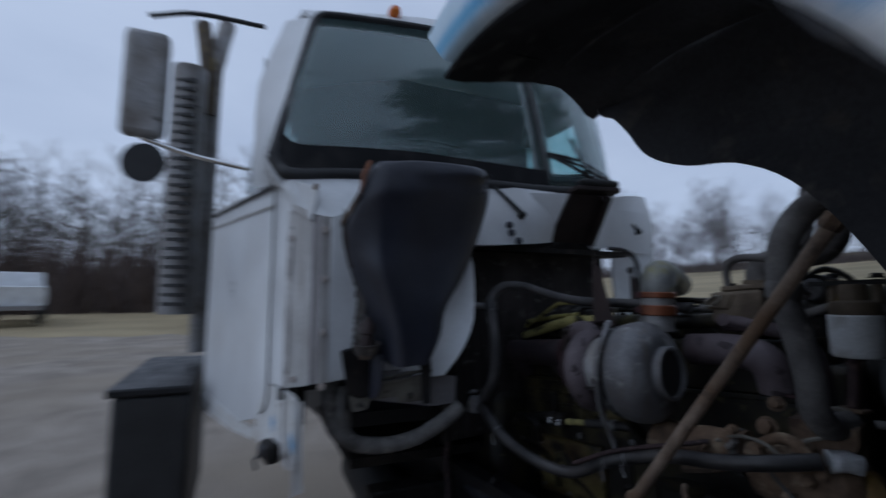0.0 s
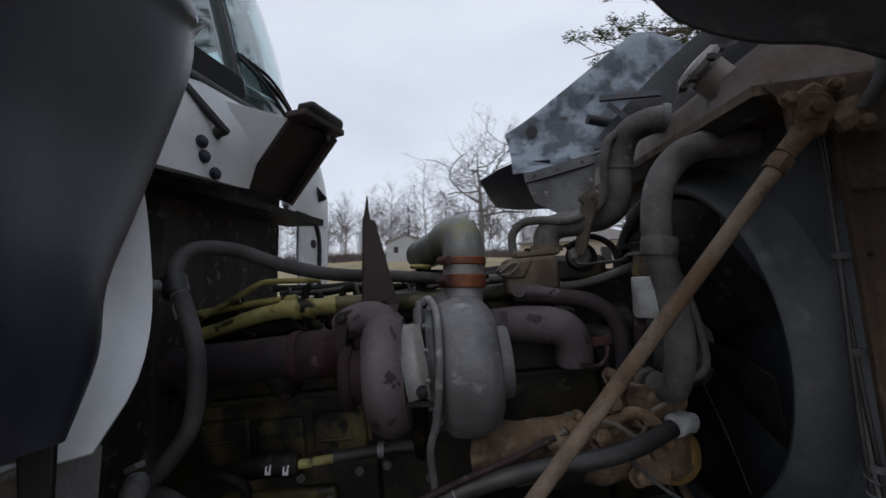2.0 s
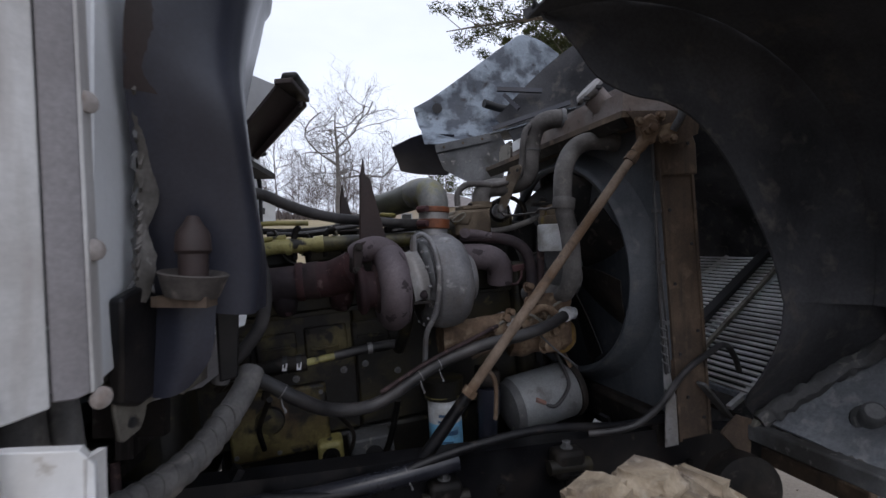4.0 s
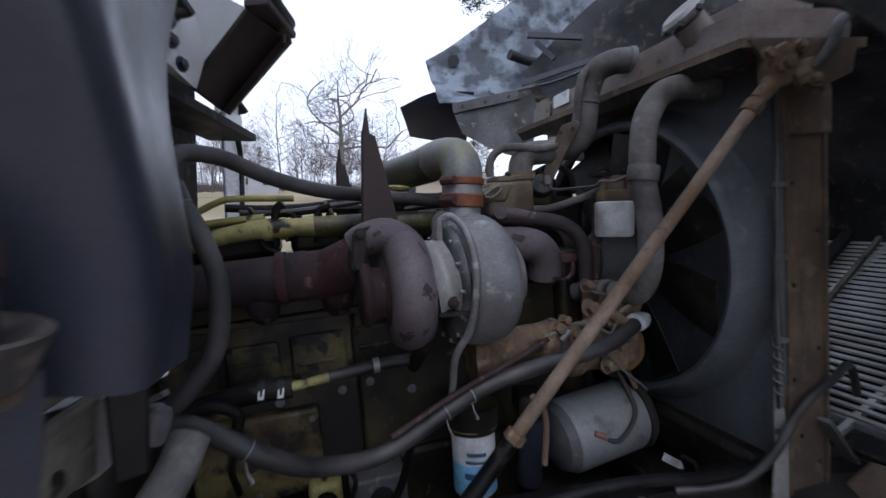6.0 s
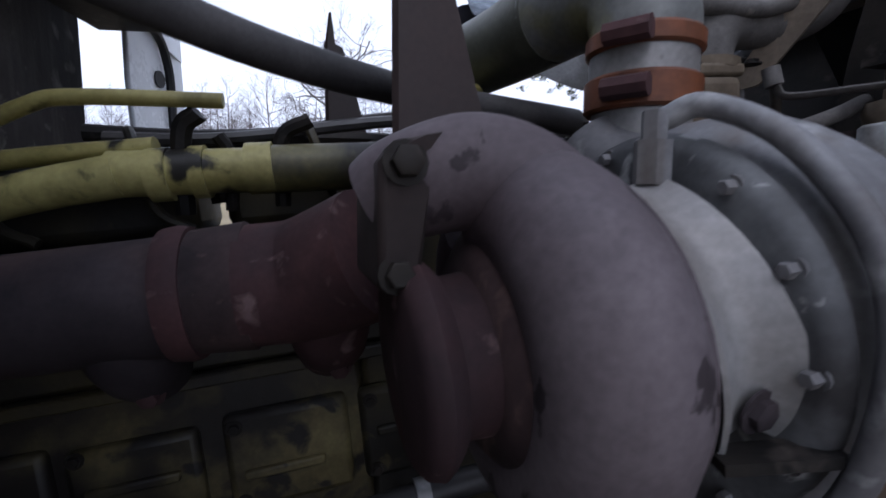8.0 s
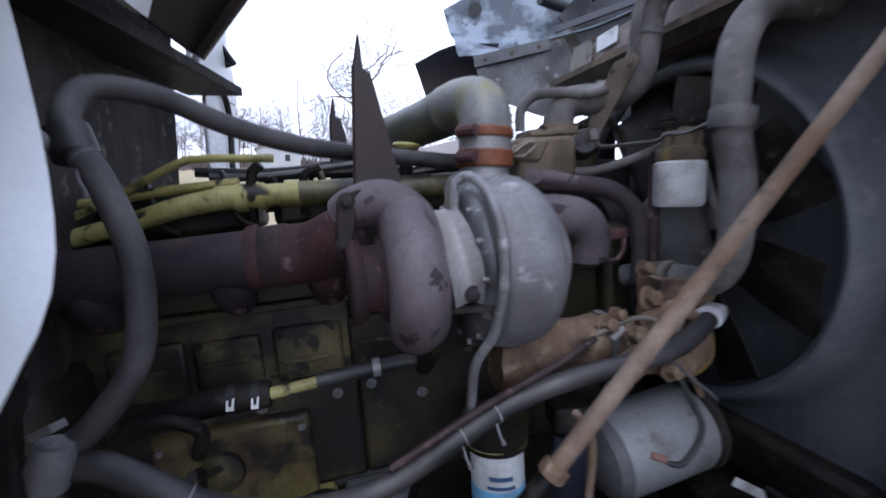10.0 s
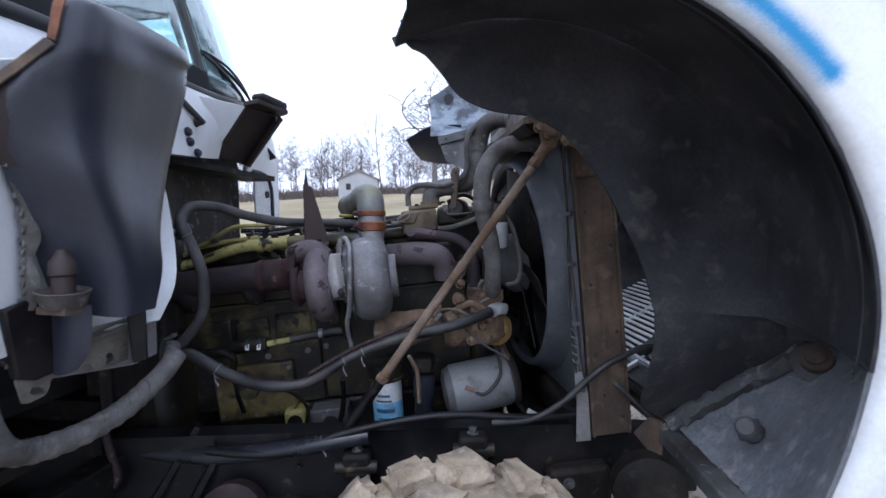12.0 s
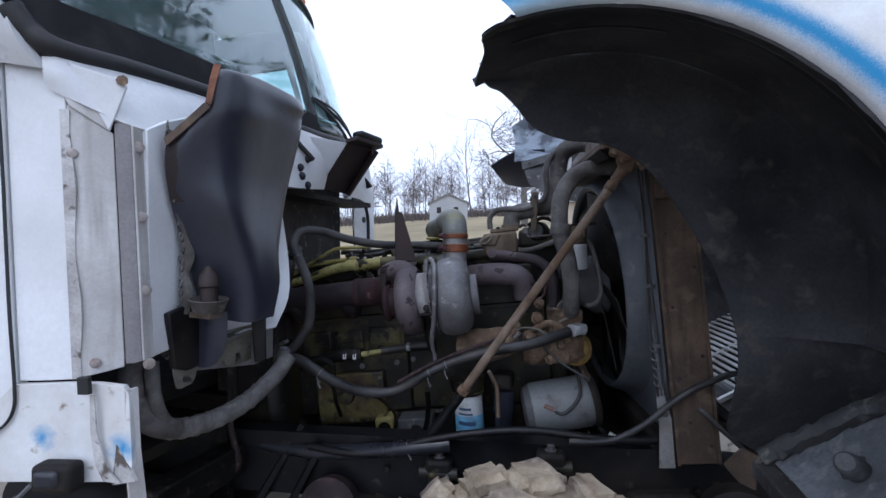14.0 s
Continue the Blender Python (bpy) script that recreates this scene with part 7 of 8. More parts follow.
part("strip", in_pack(slab([(-0.395, 1.125, 0.835), (-0.345, 1.122, 0.835), (-0.342, 1.122, 1.0), (-0.355, 1.122, 1.06), (-0.362, 1.122, 1.12), (-0.38, 1.125, 1.12), (-0.383, 1.125, 1.05), (-0.382, 1.125, 0.98)], (0, 0.004, 0))), "silver", strip)
part("channel", in_pack(slab([(-0.372, 1.127, 1.12), (-0.345, 1.124, 1.12), (-0.345, 1.124, 1.72), (-0.37, 1.127, 1.72)], (0, 0.004, 0))), "shroud", strip)
loom = thing("radiator_wiring", (-0.3, 1.12, 1.1), "thin dusty wires tied along the radiator edge", "wires")
for k in range(3):
    pts = [(-0.362 - 0.008 * k + 0.006 * math.sin(7 * z + k), 1.125 - 0.004 * k, z) for z in np.linspace(1.08, 1.86, 12)]
    part("wire", in_pack(tube(pts, 0.0045, n=6, steps=3)), "fibre" if k == 1 else "rubber", loom)
coil = [(-0.378 + 0.008 * math.sin(a * 4.4), 1.118 + 0.008 * math.cos(a * 4.4), 1.10 + 0.02 * a) for a in np.linspace(0, 8, 60)]
part("coil", in_pack(tube(coil, 0.003, n=6, steps=2)), "fibre", loom)
for z in (1.02, 1.25, 1.45, 1.62):
    part("wire_tie", in_pack(lathe([(-0.006, 0.016), (0.006, 0.016), (0.006, 0.012), (-0.006, 0.012)], (-0.368, 1.12, z), (0.1, 0, 1), n=12, closed=True)), "fibre", loom)
fan = thing("cooling_fan", (-0.47, 1.62, 1.4), "black cooling fan inside its shroud", "fan")
part("hub", in_pack(lathe([(-0.10, 0.0), (-0.10, 0.07), (-0.06, 0.1), (-0.02, 0.13), (0.03, 0.13), (0.03, 0)], (-0.45, 1.62, 1.42), n=36)), "fibre", fan)
for k in range(8):
    a = 2 * math.pi * k / 8 + 0.3
    u, w = Vector((0, math.cos(a), math.sin(a))), Vector((0, -math.sin(a), math.cos(a)))
    c = Vector((-0.43, 1.62, 1.42))
    rows = [[c + u * r - w * b + Vector((-0.03, 0, 0)), c + u * r + Vector((-0.008, 0, 0)), c + u * r + w * b + Vector((0.03, 0, 0))] for r, b in ((0.1, 0.05), (0.2, 0.075), (0.3, 0.09), (0.40, 0.095))]
    part("blade", in_pack(sheet(smooth_rows(rows, 2), 0.004)), "grease", fan)

rod = thing("support_rod", (-1.2, 1.09, 0.73), "long rusty radiator support rod", "rod")
part("tube", tube([(-1.03, 1.084, 0.988), (-0.85, 1.083, 1.241), (-0.468, 1.08, 1.775)], (0.0165, 0.0145), n=16), "rust_rod", rod)
part("lower_link", tube([(-1.216, 1.085, 0.726), (-1.10, 1.085, 0.889), (-1.005, 1.084, 1.023)], (0.021, 0.019), n=16), "frame", rod, "greasy black lower link")
part("link_nut", lathe([(-0.012, 0.024), (0.012, 0.024), (0.012, 0)], (-1.0, 1.084, 1.03), (0.585, 0, 0.81), n=6), "rusttan", rod)
part("lock_nut", lathe([(-0.015, 0.021), (0.015, 0.021), (0.015, 0)], (-0.482, 1.08, 1.757), (0.585, 0, 0.81), n=6), "rusttan", rod)
part("yoke", tube([(-0.47, 1.08, 1.775), (-0.45, 1.075, 1.80), (-0.435, 1.075, 1.825)], (0.017, 0.022), n=12), "rusttan", rod)
part("end_eye", lathe([(-0.02, 0.03), (-0.012, 0.034), (0.012, 0.034), (0.02, 0.03), (0.02, 0.0)], (-0.43, 1.075, 1.845), (0.2, 1, 0.1), n=20), "rusttan", rod)
part("eye_bolt", bolt((-0.43, 1.055, 1.845), (-0.1, -1, 0), 0.014, 0.02), "rusttan", rod)
part("side_lug", slab([(-0.415, 1.06, 1.85), (-0.36, 1.05, 1.865), (-0.345, 1.05, 1.83), (-0.39, 1.055, 1.80)], (0, 0.015, 0)), "rusttan", rod)
part("clevis", slab([(-0.455, 1.055, 1.80), (-0.415, 1.055, 1.80), (-0.395, 1.055, 1.875), (-0.43, 1.055, 1.895), (-0.465, 1.055, 1.87)], (0, 0.045, 0)), "rusttan", rod, bevel=0.006)
part("lower_eye", lathe([(-0.02, 0.028), (0.02, 0.028), (0.02, 0)], (-1.225, 1.085, 0.712), (0, 1, 0), n=16), "grease", rod)
lhose = thing("lower_coolant_hose", (-0.62, 1.25, 1.3), "grey dusty coolant hose looping down before the fan", "hose", "coolant hoses")
part("hose", tube([(-0.44, 1.27, 1.85), (-0.53, 1.26, 1.853), (-0.60, 1.245, 1.825), (-0.645, 1.225, 1.76), (-0.658, 1.215, 1.68), (-0.652, 1.215, 1.60), (-0.632, 1.22, 1.52), (-0.618, 1.232, 1.42), (-0.620, 1.245, 1.355), (-0.622, 1.29, 1.312), (-0.628, 1.36, 1.302), (-0.635, 1.41, 1.302)], (0.032, 0.030), n=20), "hose", lhose)
part("clamp", lathe([(-0.02, 0.036), (-0.016, 0.038), (0.016, 0.038), (0.02, 0.036), (0.02, 0.03), (-0.02, 0.03)], (-0.654, 1.215, 1.625), (0.1, 0, 1), n=24, closed=True), "hose", lhose)
part("small_hose", tube([(-0.575, 1.46, 1.60), (-0.548, 1.465, 1.555), (-0.527, 1.457, 1.485), (-0.514, 1.435, 1.41), (-0.515, 1.415, 1.355), (-0.535, 1.40, 1.325), (-0.57, 1.385, 1.318)], 0.0095, n=10), "hose", lhose)

pump = thing("water_pump", (-0.7, 1.38, 1.1), "rusty tan water pump and oil cooler casting", "pump")


def caked(bm, lump=0.006, fineness=28):
    bmesh.ops.subdivide_edges(bm, edges=[e for e in bm.edges if e.calc_length() > 0.018], cuts=2, use_grid_fill=True)
    for v in bm.verts:
        v.co += Vector((noise.noise(v.co * fineness), noise.noise(v.co * fineness + Vector((9, 0, 0))), noise.noise(v.co * fineness + Vector((0, 7, 0))))) * lump
    return bm


part("cooler", caked(tube([(-1.10, 1.345, 1.155), (-0.98, 1.345, 1.165), (-0.84, 1.345, 1.185)], (0.062, 0.055), n=20)), "rusttan", pump)
part("body", caked(lathe([(-0.84, 0.0), (-0.84, 0.06), (-0.8, 0.072), (-0.75, 0.066), (-0.72, 0.066), (-0.68, 0.08), (-0.63, 0.08), (-0.6, 0.06), (-0.6, 0)], (0, 1.37, 1.22), AX, n=28), 0.010), "rusttan", pump)
part("upper_casting", caked(box((-0.735, 1.315, 1.215), (-0.61, 1.40, 1.305)), 0.012, 20), "rusttan", pump)
part("side_casting", caked(box((-0.74, 1.29, 1.10), (-0.66, 1.36, 1.19)), 0.012, 22), "rusttan", pump)
part("volute", caked(lathe([(-0.02, 0.0), (-0.02, 0.068), (0.03, 0.068), (0.05, 0.045), (0.05, 0)], (-0.63, 1.375, 1.145), (0, -1, 0.1), n=28), 0.006), "ochre", pump, "yellow-ochre pump volute")
part("inlet", tube([(-0.655, 1.385, 1.300), (-0.67, 1.45, 1.300), (-0.70, 1.50, 1.285)], 0.028, n=16), "fibre", pump, "grey cast pump inlet")
part("inlet_lip", lathe([(-0.008, 0.036), (0.008, 0.038), (0.008, 0.03), (-0.008, 0.03)], (-0.656, 1.392, 1.300), (-0.15, 1, 0), n=20, closed=True), "primer", pump)
for x, y, z, r in ((-0.875, 1.30, 1.225, 0.016), (-0.86, 1.295, 1.245, 0.012), (-0.78, 1.30, 1.275, 0.017), (-0.81, 1.30, 1.20, 0.02), (-0.71, 1.295, 1.245, 0.018), (-0.695, 1.29, 1.17, 0.014), (-0.73, 1.285, 1.12, 0.016), (-0.93, 1.29, 1.19, 0.012), (-0.77, 1.335, 1.33, 0.014)):
    part("stud", caked(bolt((x, y, z), (0.1, -1, 0.25), r, 0.026), 0.003, 60), "rusttan", pump)
part("clamp_band", lathe([(-0.008, 0.062), (0.008, 0.062), (0.008, 0.056), (-0.008, 0.056)], (-0.86, 1.345, 1.18), (1, 0, 0.1), n=24, closed=True), "fibre", pump)
part("worm_screw", tube([(-0.87, 1.285, 1.20), (-0.85, 1.28, 1.225)], 0.009, n=8), "silver", pump)
part("loose_wire", tube([(-0.90, 1.29, 1.21), (-0.84, 1.275, 1.24), (-0.78, 1.28, 1.235), (-0.73, 1.275, 1.21), (-0.70, 1.28, 1.26), (-0.66, 1.29, 1.28)], 0.005, n=6), "primer", pump)
part("loose_wire", tube([(-0.78, 1.27, 1.19), (-0.74, 1.26, 1.15), (-0.68, 1.27, 1.10), (-0.62, 1.29, 1.06), (-0.58, 1.31, 1.03)], 0.004, n=6), "fibre", pump)
part("bypass_tube", tube([(-0.80, 1.30, 1.225), (-0.74, 1.28, 1.26), (-0.69, 1.275, 1.235), (-0.66, 1.28, 1.19)], 0.014, n=10), "rusttan", pump)
part("brace", tube([(-1.0, 1.30, 1.10), (-0.9, 1.27, 1.14), (-0.82, 1.27, 1.18)], 0.012, n=8), "rust", pump)
part("foil_wrap", caked(tube([(-0.650, 1.278, 1.232), (-0.622, 1.295, 1.236), (-0.60, 1.31, 1.232)], (0.026, 0.024), n=12), 0.005, 40), "foil", pump, "crumpled silver foil wrap")

alt = thing("alternator", (-0.68, 1.4, 0.78), "silver-grey alternator beside the frame rail", "alternator")
AA = Vector((1, 0, 0.17)).normalized()
AC0 = Vector((-0.67, 1.405, 0.905))
part("body", lathe([(-0.125, 0.0), (-0.125, 0.10), (-0.118, 0.104), (0.10, 0.104), (0.112, 0.098), (0.115, 0.0)], AC0, AA, n=48), "alt_alu", alt)
part("rear_cover", lathe([(-0.16, 0.0), (-0.16, 0.06), (-0.15, 0.088), (-0.125, 0.1), (-0.12, 0.0)], AC0, AA, n=40), "fibre", alt)
part("front_cover", lathe([(0.112, 0.0), (0.112, 0.107), (0.125, 0.109), (0.14, 0.1), (0.15, 0.06), (0.15, 0)], AC0, AA, n=40), "grease", alt)
ad, asd, au = frame_of(AA)
for k in range(7):
    a = radians(-158 + 13 * k)
    q = AC0 + AA * -0.10 + 0.1045 * (math.cos(a) * asd + math.sin(a) * au)
    n_ = (math.cos(a) * asd + math.sin(a) * au)
    part("vent_slot", box(q - Vector((0.013, 0.004, 0.0035)), q + Vector((0.013, 0.004, 0.0035)), turn=Matrix((AA, n_.cross(AA), n_)).transposed()), "black", alt)
part("cable", tube([AC0 + Vector((-0.06, -0.09, 0.01)), AC0 + Vector((-0.01, -0.11, 0.0)), AC0 + Vector((0.05, -0.1, 0.06)), AC0 + Vector((0.06, -0.06, 0.11)), AC0 + Vector((0.05, 0.0, 0.18))], 0.007, n=8), "rubber", alt)
part("red_terminal", tube([AC0 + Vector((-0.085, -0.095, 0.025)), AC0 + Vector((-0.05, -0.1, 0.01))], 0.009, n=8), "terminal", alt, "faded red terminal boot")
part("adjuster_arm", beam((-0.57, 1.36, 1.02), (-0.62, 1.40, 1.14), 0.03, 0.012), "rusttan", alt)
part("label_tag", slab([(-0.50, 1.31, 0.83), (-0.40, 1.30, 0.775), (-0.41, 1.30, 0.755), (-0.51, 1.31, 0.81)], (0, 0.004, 0)), "pale", alt, "torn white paper tag")

oilf = thing("oil_filter", (-1.04, 1.33, 0.74), "white and pale blue spin-on oil filter", "filter")
OF = Vector((-1.045, 1.34, 0.755))
part("can", lathe([(0, 0.0), (0, 0.05), (0.012, 0.06), (0.175, 0.06), (0.182, 0.056), (0.182, 0)], OF, (-0.06, 0, 1), n=36), "pale", oilf)
part("label_band", lathe([(0.015, 0.0606), (0.10, 0.0606)], OF, (-0.06, 0, 1), n=36), "label", oilf, "pale blue printed label band")
od, osd, ou = frame_of((-0.06, 0, 1))
for k, (z, h, w0, w1) in enumerate(((0.125, 0.010, -70, -20), (0.105, 0.008, -75, -15), (0.062, 0.016, -78, -5), (0.035, 0.006, -70, -25))):
    pts = []
    for a in np.linspace(w0, w1, 6):
        q = OF + od * z + 0.0612 * Vector((math.sin(radians(a + 45)), -math.cos(radians(a + 45)), 0))
        pts.append([q, q + od * h])
    part("print_bar", sheet([list(r) for r in zip(*pts)], 0.0006), "ink", oilf, smooth=0)
part("head", lathe([(0.182, 0.068), (0.25, 0.075), (0.255, 0.06), (0.255, 0)], OF, (-0.06, 0, 1), n=28), "blockdark", oilf)
part("yellow_collar", lathe([(0.182, 0.066), (0.195, 0.07), (0.195, 0.05)], OF, (-0.06, 0, 1), n=28), "yellow", oilf)
fuel = thing("fuel_filter", (-0.89, 1.3, 0.78), "dark grey canister hanging beside the oil filter", "filter")
part("can", lathe([(0, 0.0), (0, 0.03), (0.01, 0.036), (0.09, 0.036), (0.1, 0.042), (0.19, 0.042), (0.2, 0)], (-0.90, 1.32, 0.78), (0.03, 0, 1), n=28), "plastic", fuel)
part("head", box((-0.94, 1.28, 0.98), (-0.86, 1.38, 1.04)), "grease", fuel, bevel=0.01)
part("hook", tube([(-0.93, 1.2, 1.075), (-0.915, 1.18, 1.06), (-0.90, 1.185, 1.03), (-0.895, 1.19, 0.98), (-0.895, 1.2, 0.90)], 0.008, n=8), "rust_rod", fuel)
cf = thing("coolant_filter", (-0.6, 1.5, 1.45), "off-white spin-on coolant filter under a dark bracket", "filter")
CF = Vector((-0.597, 1.5, 1.452))
part("can", lathe([(0, 0.0), (0, 0.05), (0.008, 0.056), (0.10, 0.056), (0.104, 0.052), (0.104, 0)], CF, (-0.03, 0, 1), n=36), "pale", cf)
part("head", lathe([(0.104, 0.05), (0.12, 0.054), (0.135, 0.05), (0.14, 0.03), (0.18, 0.03), (0.18, 0)], CF, (-0.03, 0, 1), n=24), "tan", cf)
part("bracket", beam((-0.69, 1.5, 1.632), (-0.51, 1.49, 1.640), 0.03, 0.012), "grease", cf)
for x in (-0.64, -0.555):
    part("post", lathe([(0, 0.012), (0.06, 0.012), (0.06, 0)], (x, 1.5, 1.585), (0, 0, 1), n=10), "tan", cf)
    part("nut", bolt((x, 1.5, 1.648), (0, 0, 1), 0.013, 0.012), "grease", cf)
gov = thing("governor_unit", (-0.78, 1.62, 1.6), "small grimy round governor with a bright face", "governor")
part("body", lathe([(0, 0.045), (0.05, 0.045), (0.06, 0.03), (0.07, 0.0)], (-0.78, 1.66, 1.63), (-0.2, -1, 0), n=24), "grease", gov)
part("face", lathe([(0.06, 0.034), (0.075, 0.03), (0.08, 0.012), (0.09, 0)], (-0.78, 1.66, 1.63), (-0.2, -1, 0), n=24), "alu", gov)


# hoses and pipes
def hose(name, pts, r, material, label, n=14, squash=1.0, clips=(), group="", tie="alu", steps=6):
    t = thing(name, pts[0], label, "hose", group)
    part("hose", tube(pts, r, n=n, squash=squash, steps=steps), material, t)
    line = curve_points(pts, steps)
    for f in clips:
        k = int(f * (len(line) - 2))
        c = part("tie", lathe([(-0.0016, r * 1.08), (0.0016, r * 1.08), (0.0016, r * 0.95), (-0.0016, r * 0.95)], line[k], line[k + 1] - line[k], n=20, closed=True), tie, t)
        d, s, u = frame_of(line[k + 1] - line[k])
        q = line[k] - Vector((0, r * 0.9, r * 0.55))
        part("tie_tail", tube([q, q + Vector((0.006, -0.006, -0.02)), q + Vector((0.012, -0.004, -0.032)), q + Vector((0.013, -0.004, -0.038))], (0.0016, 0.004), n=6), tie, t)
    return t


hose("coolant_hose", [(-1.69, 0.935, 1.14), (-1.62, 0.934, 1.141), (-1.55, 0.935, 1.11), (-1.49, 0.95, 1.07), (-1.41, 1.02, 1.012), (-1.29, 1.09, 0.998), (-1.15, 1.12, 1.075), (-1.06, 1.155, 1.115), (-0.94, 1.17, 1.155), (-0.82, 1.18, 1.18), (-0.72, 1.21, 1.205), (-0.63, 1.28, 1.23)], 0.0195, "rubber", "dusty black coolant hose sagging across the engine", clips=(0.24, 0.56, 0.63))
hose("heater_hose", [(-1.10, 1.47, 1.56), (-1.30, 1.40, 1.572), (-1.44, 1.28, 1.577), (-1.55, 1.2, 1.602), (-1.63, 1.13, 1.635), (-1.685, 1.06, 1.632), (-1.68, 1.0, 1.575), (-1.622, 0.975, 1.50), (-1.577, 0.96, 1.40), (-1.578, 0.955, 1.28), (-1.625, 0.945, 1.20), (-1.69, 0.94, 1.14)], 0.0178, "hose2", "dark grey heater hose arching out of the fire wall", clips=(0.62,), tie="alu")
hose("brown_pipe", [(-1.27, 1.09, 1.034), (-1.15, 1.116, 1.103), (-1.06, 1.148, 1.142), (-0.96, 1.19, 1.178), (-0.88, 1.24, 1.205)], 0.007, "iron", "thin rusty brown pipe beside the coolant hose")
hc = thing("hose_coupling", (-1.66, 0.99, 1.52), "grimy metal hose coupling on the fire wall", "coupling")
part("collar", tube([(-1.672, 0.992, 1.565), (-1.655, 0.985, 1.53)], 0.027, n=16), "rubber", hc)
part("stub", tube([(-1.74, 0.93, 1.555), (-1.66, 0.985, 1.545)], 0.013, n=12), "alu", hc)
part("valve", lathe([(-0.03, 0.02), (0.0, 0.026), (0.03, 0.02), (0.03, 0)], (-1.665, 0.915, 1.155), (0.2, 0, 1), n=16), "alu", hc)
part("valve_lever", beam((-1.67, 0.905, 1.20), (-1.64, 0.90, 1.215), 0.02, 0.01), "alu", hc)
lm = hose("wiring_loom", [(-1.556, 0.800, 1.185), (-1.560, 0.762, 1.152), (-1.573, 0.715, 1.118), (-1.597, 0.637, 1.075), (-1.628, 0.540, 1.052), (-1.652, 0.440, 1.060), (-1.672, 0.374, 1.094), (-1.687, 0.342, 1.152), (-1.70, 0.338, 1.228), (-1.72, 0.36, 1.305)], 0.028, "wrap", "thick taped grey wiring loom below the cab", n=18)
for k in range(10):
    line = curve_points([(-1.573, 0.715, 1.118), (-1.597, 0.637, 1.075), (-1.628, 0.540, 1.052), (-1.652, 0.440, 1.060), (-1.672, 0.374, 1.094)], 6)
    i = 2 * k + 1
    part("tape_turn", lathe([(-0.012, 0.0285), (-0.004, 0.032), (0.010, 0.0292)], line[i], (line[i + 1] - line[i]) + Vector((0, 0, 0.01)), n=20), "wrap", lm)
hose("wiring_branch", [(-1.652, 0.436, 1.062), (-1.662, 0.40, 1.098), (-1.662, 0.375, 1.168), (-1.68, 0.382, 1.26)], 0.019, "wrap", "thinner taped branch of the wiring loom")
hose("yellow_pipe", [(-2.02, 1.45, 1.40), (-1.84, 1.45, 1.497), (-1.75, 1.45, 1.548), (-1.70, 1.45, 1.561), (-1.55, 1.45, 1.565)], 0.009, "yellow", "thin bent steel pipe painted yellow", group="yellow pipes")
yp = thing("yellow_pipe", (-1.85, 1.44, 1.42), "coolant pipe painted yellow, chipped and oily", "pipe", "yellow pipes")
part("pipe", tube([(-2.02, 1.44, 1.372), (-1.84, 1.44, 1.425), (-1.75, 1.44, 1.455), (-1.66, 1.445, 1.476)], (0.018, 0.025), n=16), "yellow", yp)
yp = thing("yellow_pipe", (-1.75, 1.47, 1.49), "flat yellow-painted pipe along the rocker box", "pipe", "yellow pipes")
part("pipe", tube([(-1.95, 1.47, 1.462), (-1.78, 1.47, 1.492), (-1.63, 1.47, 1.512)], 0.016, n=14, squash=0.7), "yellow", yp)
tubes = thing("water_manifold", (-1.5, 1.46, 1.46), "yellow and black water manifold tubes along the head", "pipe")
part("yellow_section", tube([(-1.67, 1.45, 1.477), (-1.50, 1.45, 1.487)], 0.0265, n=20), "yellow", tubes)
for x, w in ((-1.63, 0.022), (-1.585, 0.016), (-1.525, 0.03)):
    part("collar", tube([(x, 1.45, lift(x, 1.508)), (x + w, 1.45, lift(x + w, 1.508))], 0.031, n=20), "yellow", tubes)
part("black_section", tube([(-1.50, 1.45, 1.487), (-1.3, 1.45, 1.50), (-1.15, 1.45, 1.51)], 0.029, n=20), "oilyyellow", tubes)
part("front_elbow", tube([(-1.15, 1.45, 1.51), (-1.02, 1.46, 1.525), (-0.95, 1.48, 1.53)], 0.025, n=16), "blockdark", tubes)
fp = thing("fuel_pipe", (-1.5, 1.33, 1.08), "black fuel hose with clamps, painted highlights and a yellow pipe", "hose")
part("rear_hose", tube([(-1.80, 1.36, 1.02), (-1.72, 1.34, 1.05), (-1.62, 1.325, 1.075), (-1.53, 1.325, 1.082)], 0.027, n=16), "grease", fp)
for x in (-1.60, -1.555):
    part("clamp", lathe([(-0.008, 0.0295), (0.008, 0.0295), (0.008, 0.026), (-0.008, 0.026)], (x, 1.325, 1.078 + 0.07 * (x + 1.6)), (1, 0, 0.07), n=20, closed=True), "black", fp)
    # the white U plate stands in for a highlight on the clamp
    part("clamp_tag", slab([(x - 0.008, 1.295, 1.066), (x + 0.006, 1.295, 1.066), (x + 0.008, 1.295, 1.09), (x + 0.004, 1.295, 1.09), (x + 0.002, 1.295, 1.074), (x - 0.003, 1.295, 1.074), (x - 0.003, 1.295, 1.088), (x - 0.007, 1.295, 1.086)], (0, 0.004, 0)), "tag", fp, "white U-shaped clamp highlight made as a small plate")
part("yellow_pipe", tube([(-1.53, 1.325, 1.082), (-1.42, 1.33, 1.10)], 0.0125, n=12), "yellow", fp)
part("front_hose", tube([(-1.44, 1.33, 1.097), (-1.36, 1.333, 1.11), (-1.28, 1.335, 1.122), (-1.22, 1.34, 1.125)], 0.0165, n=12), "rubber", fp)
part("clamp", lathe([(-0.008, 0.02), (0.008, 0.02), (0.008, 0.016), (-0.008, 0.016)], (-1.318, 1.334, 1.117), (1, 0, 0.1), n=20, closed=True), "silver", fp)
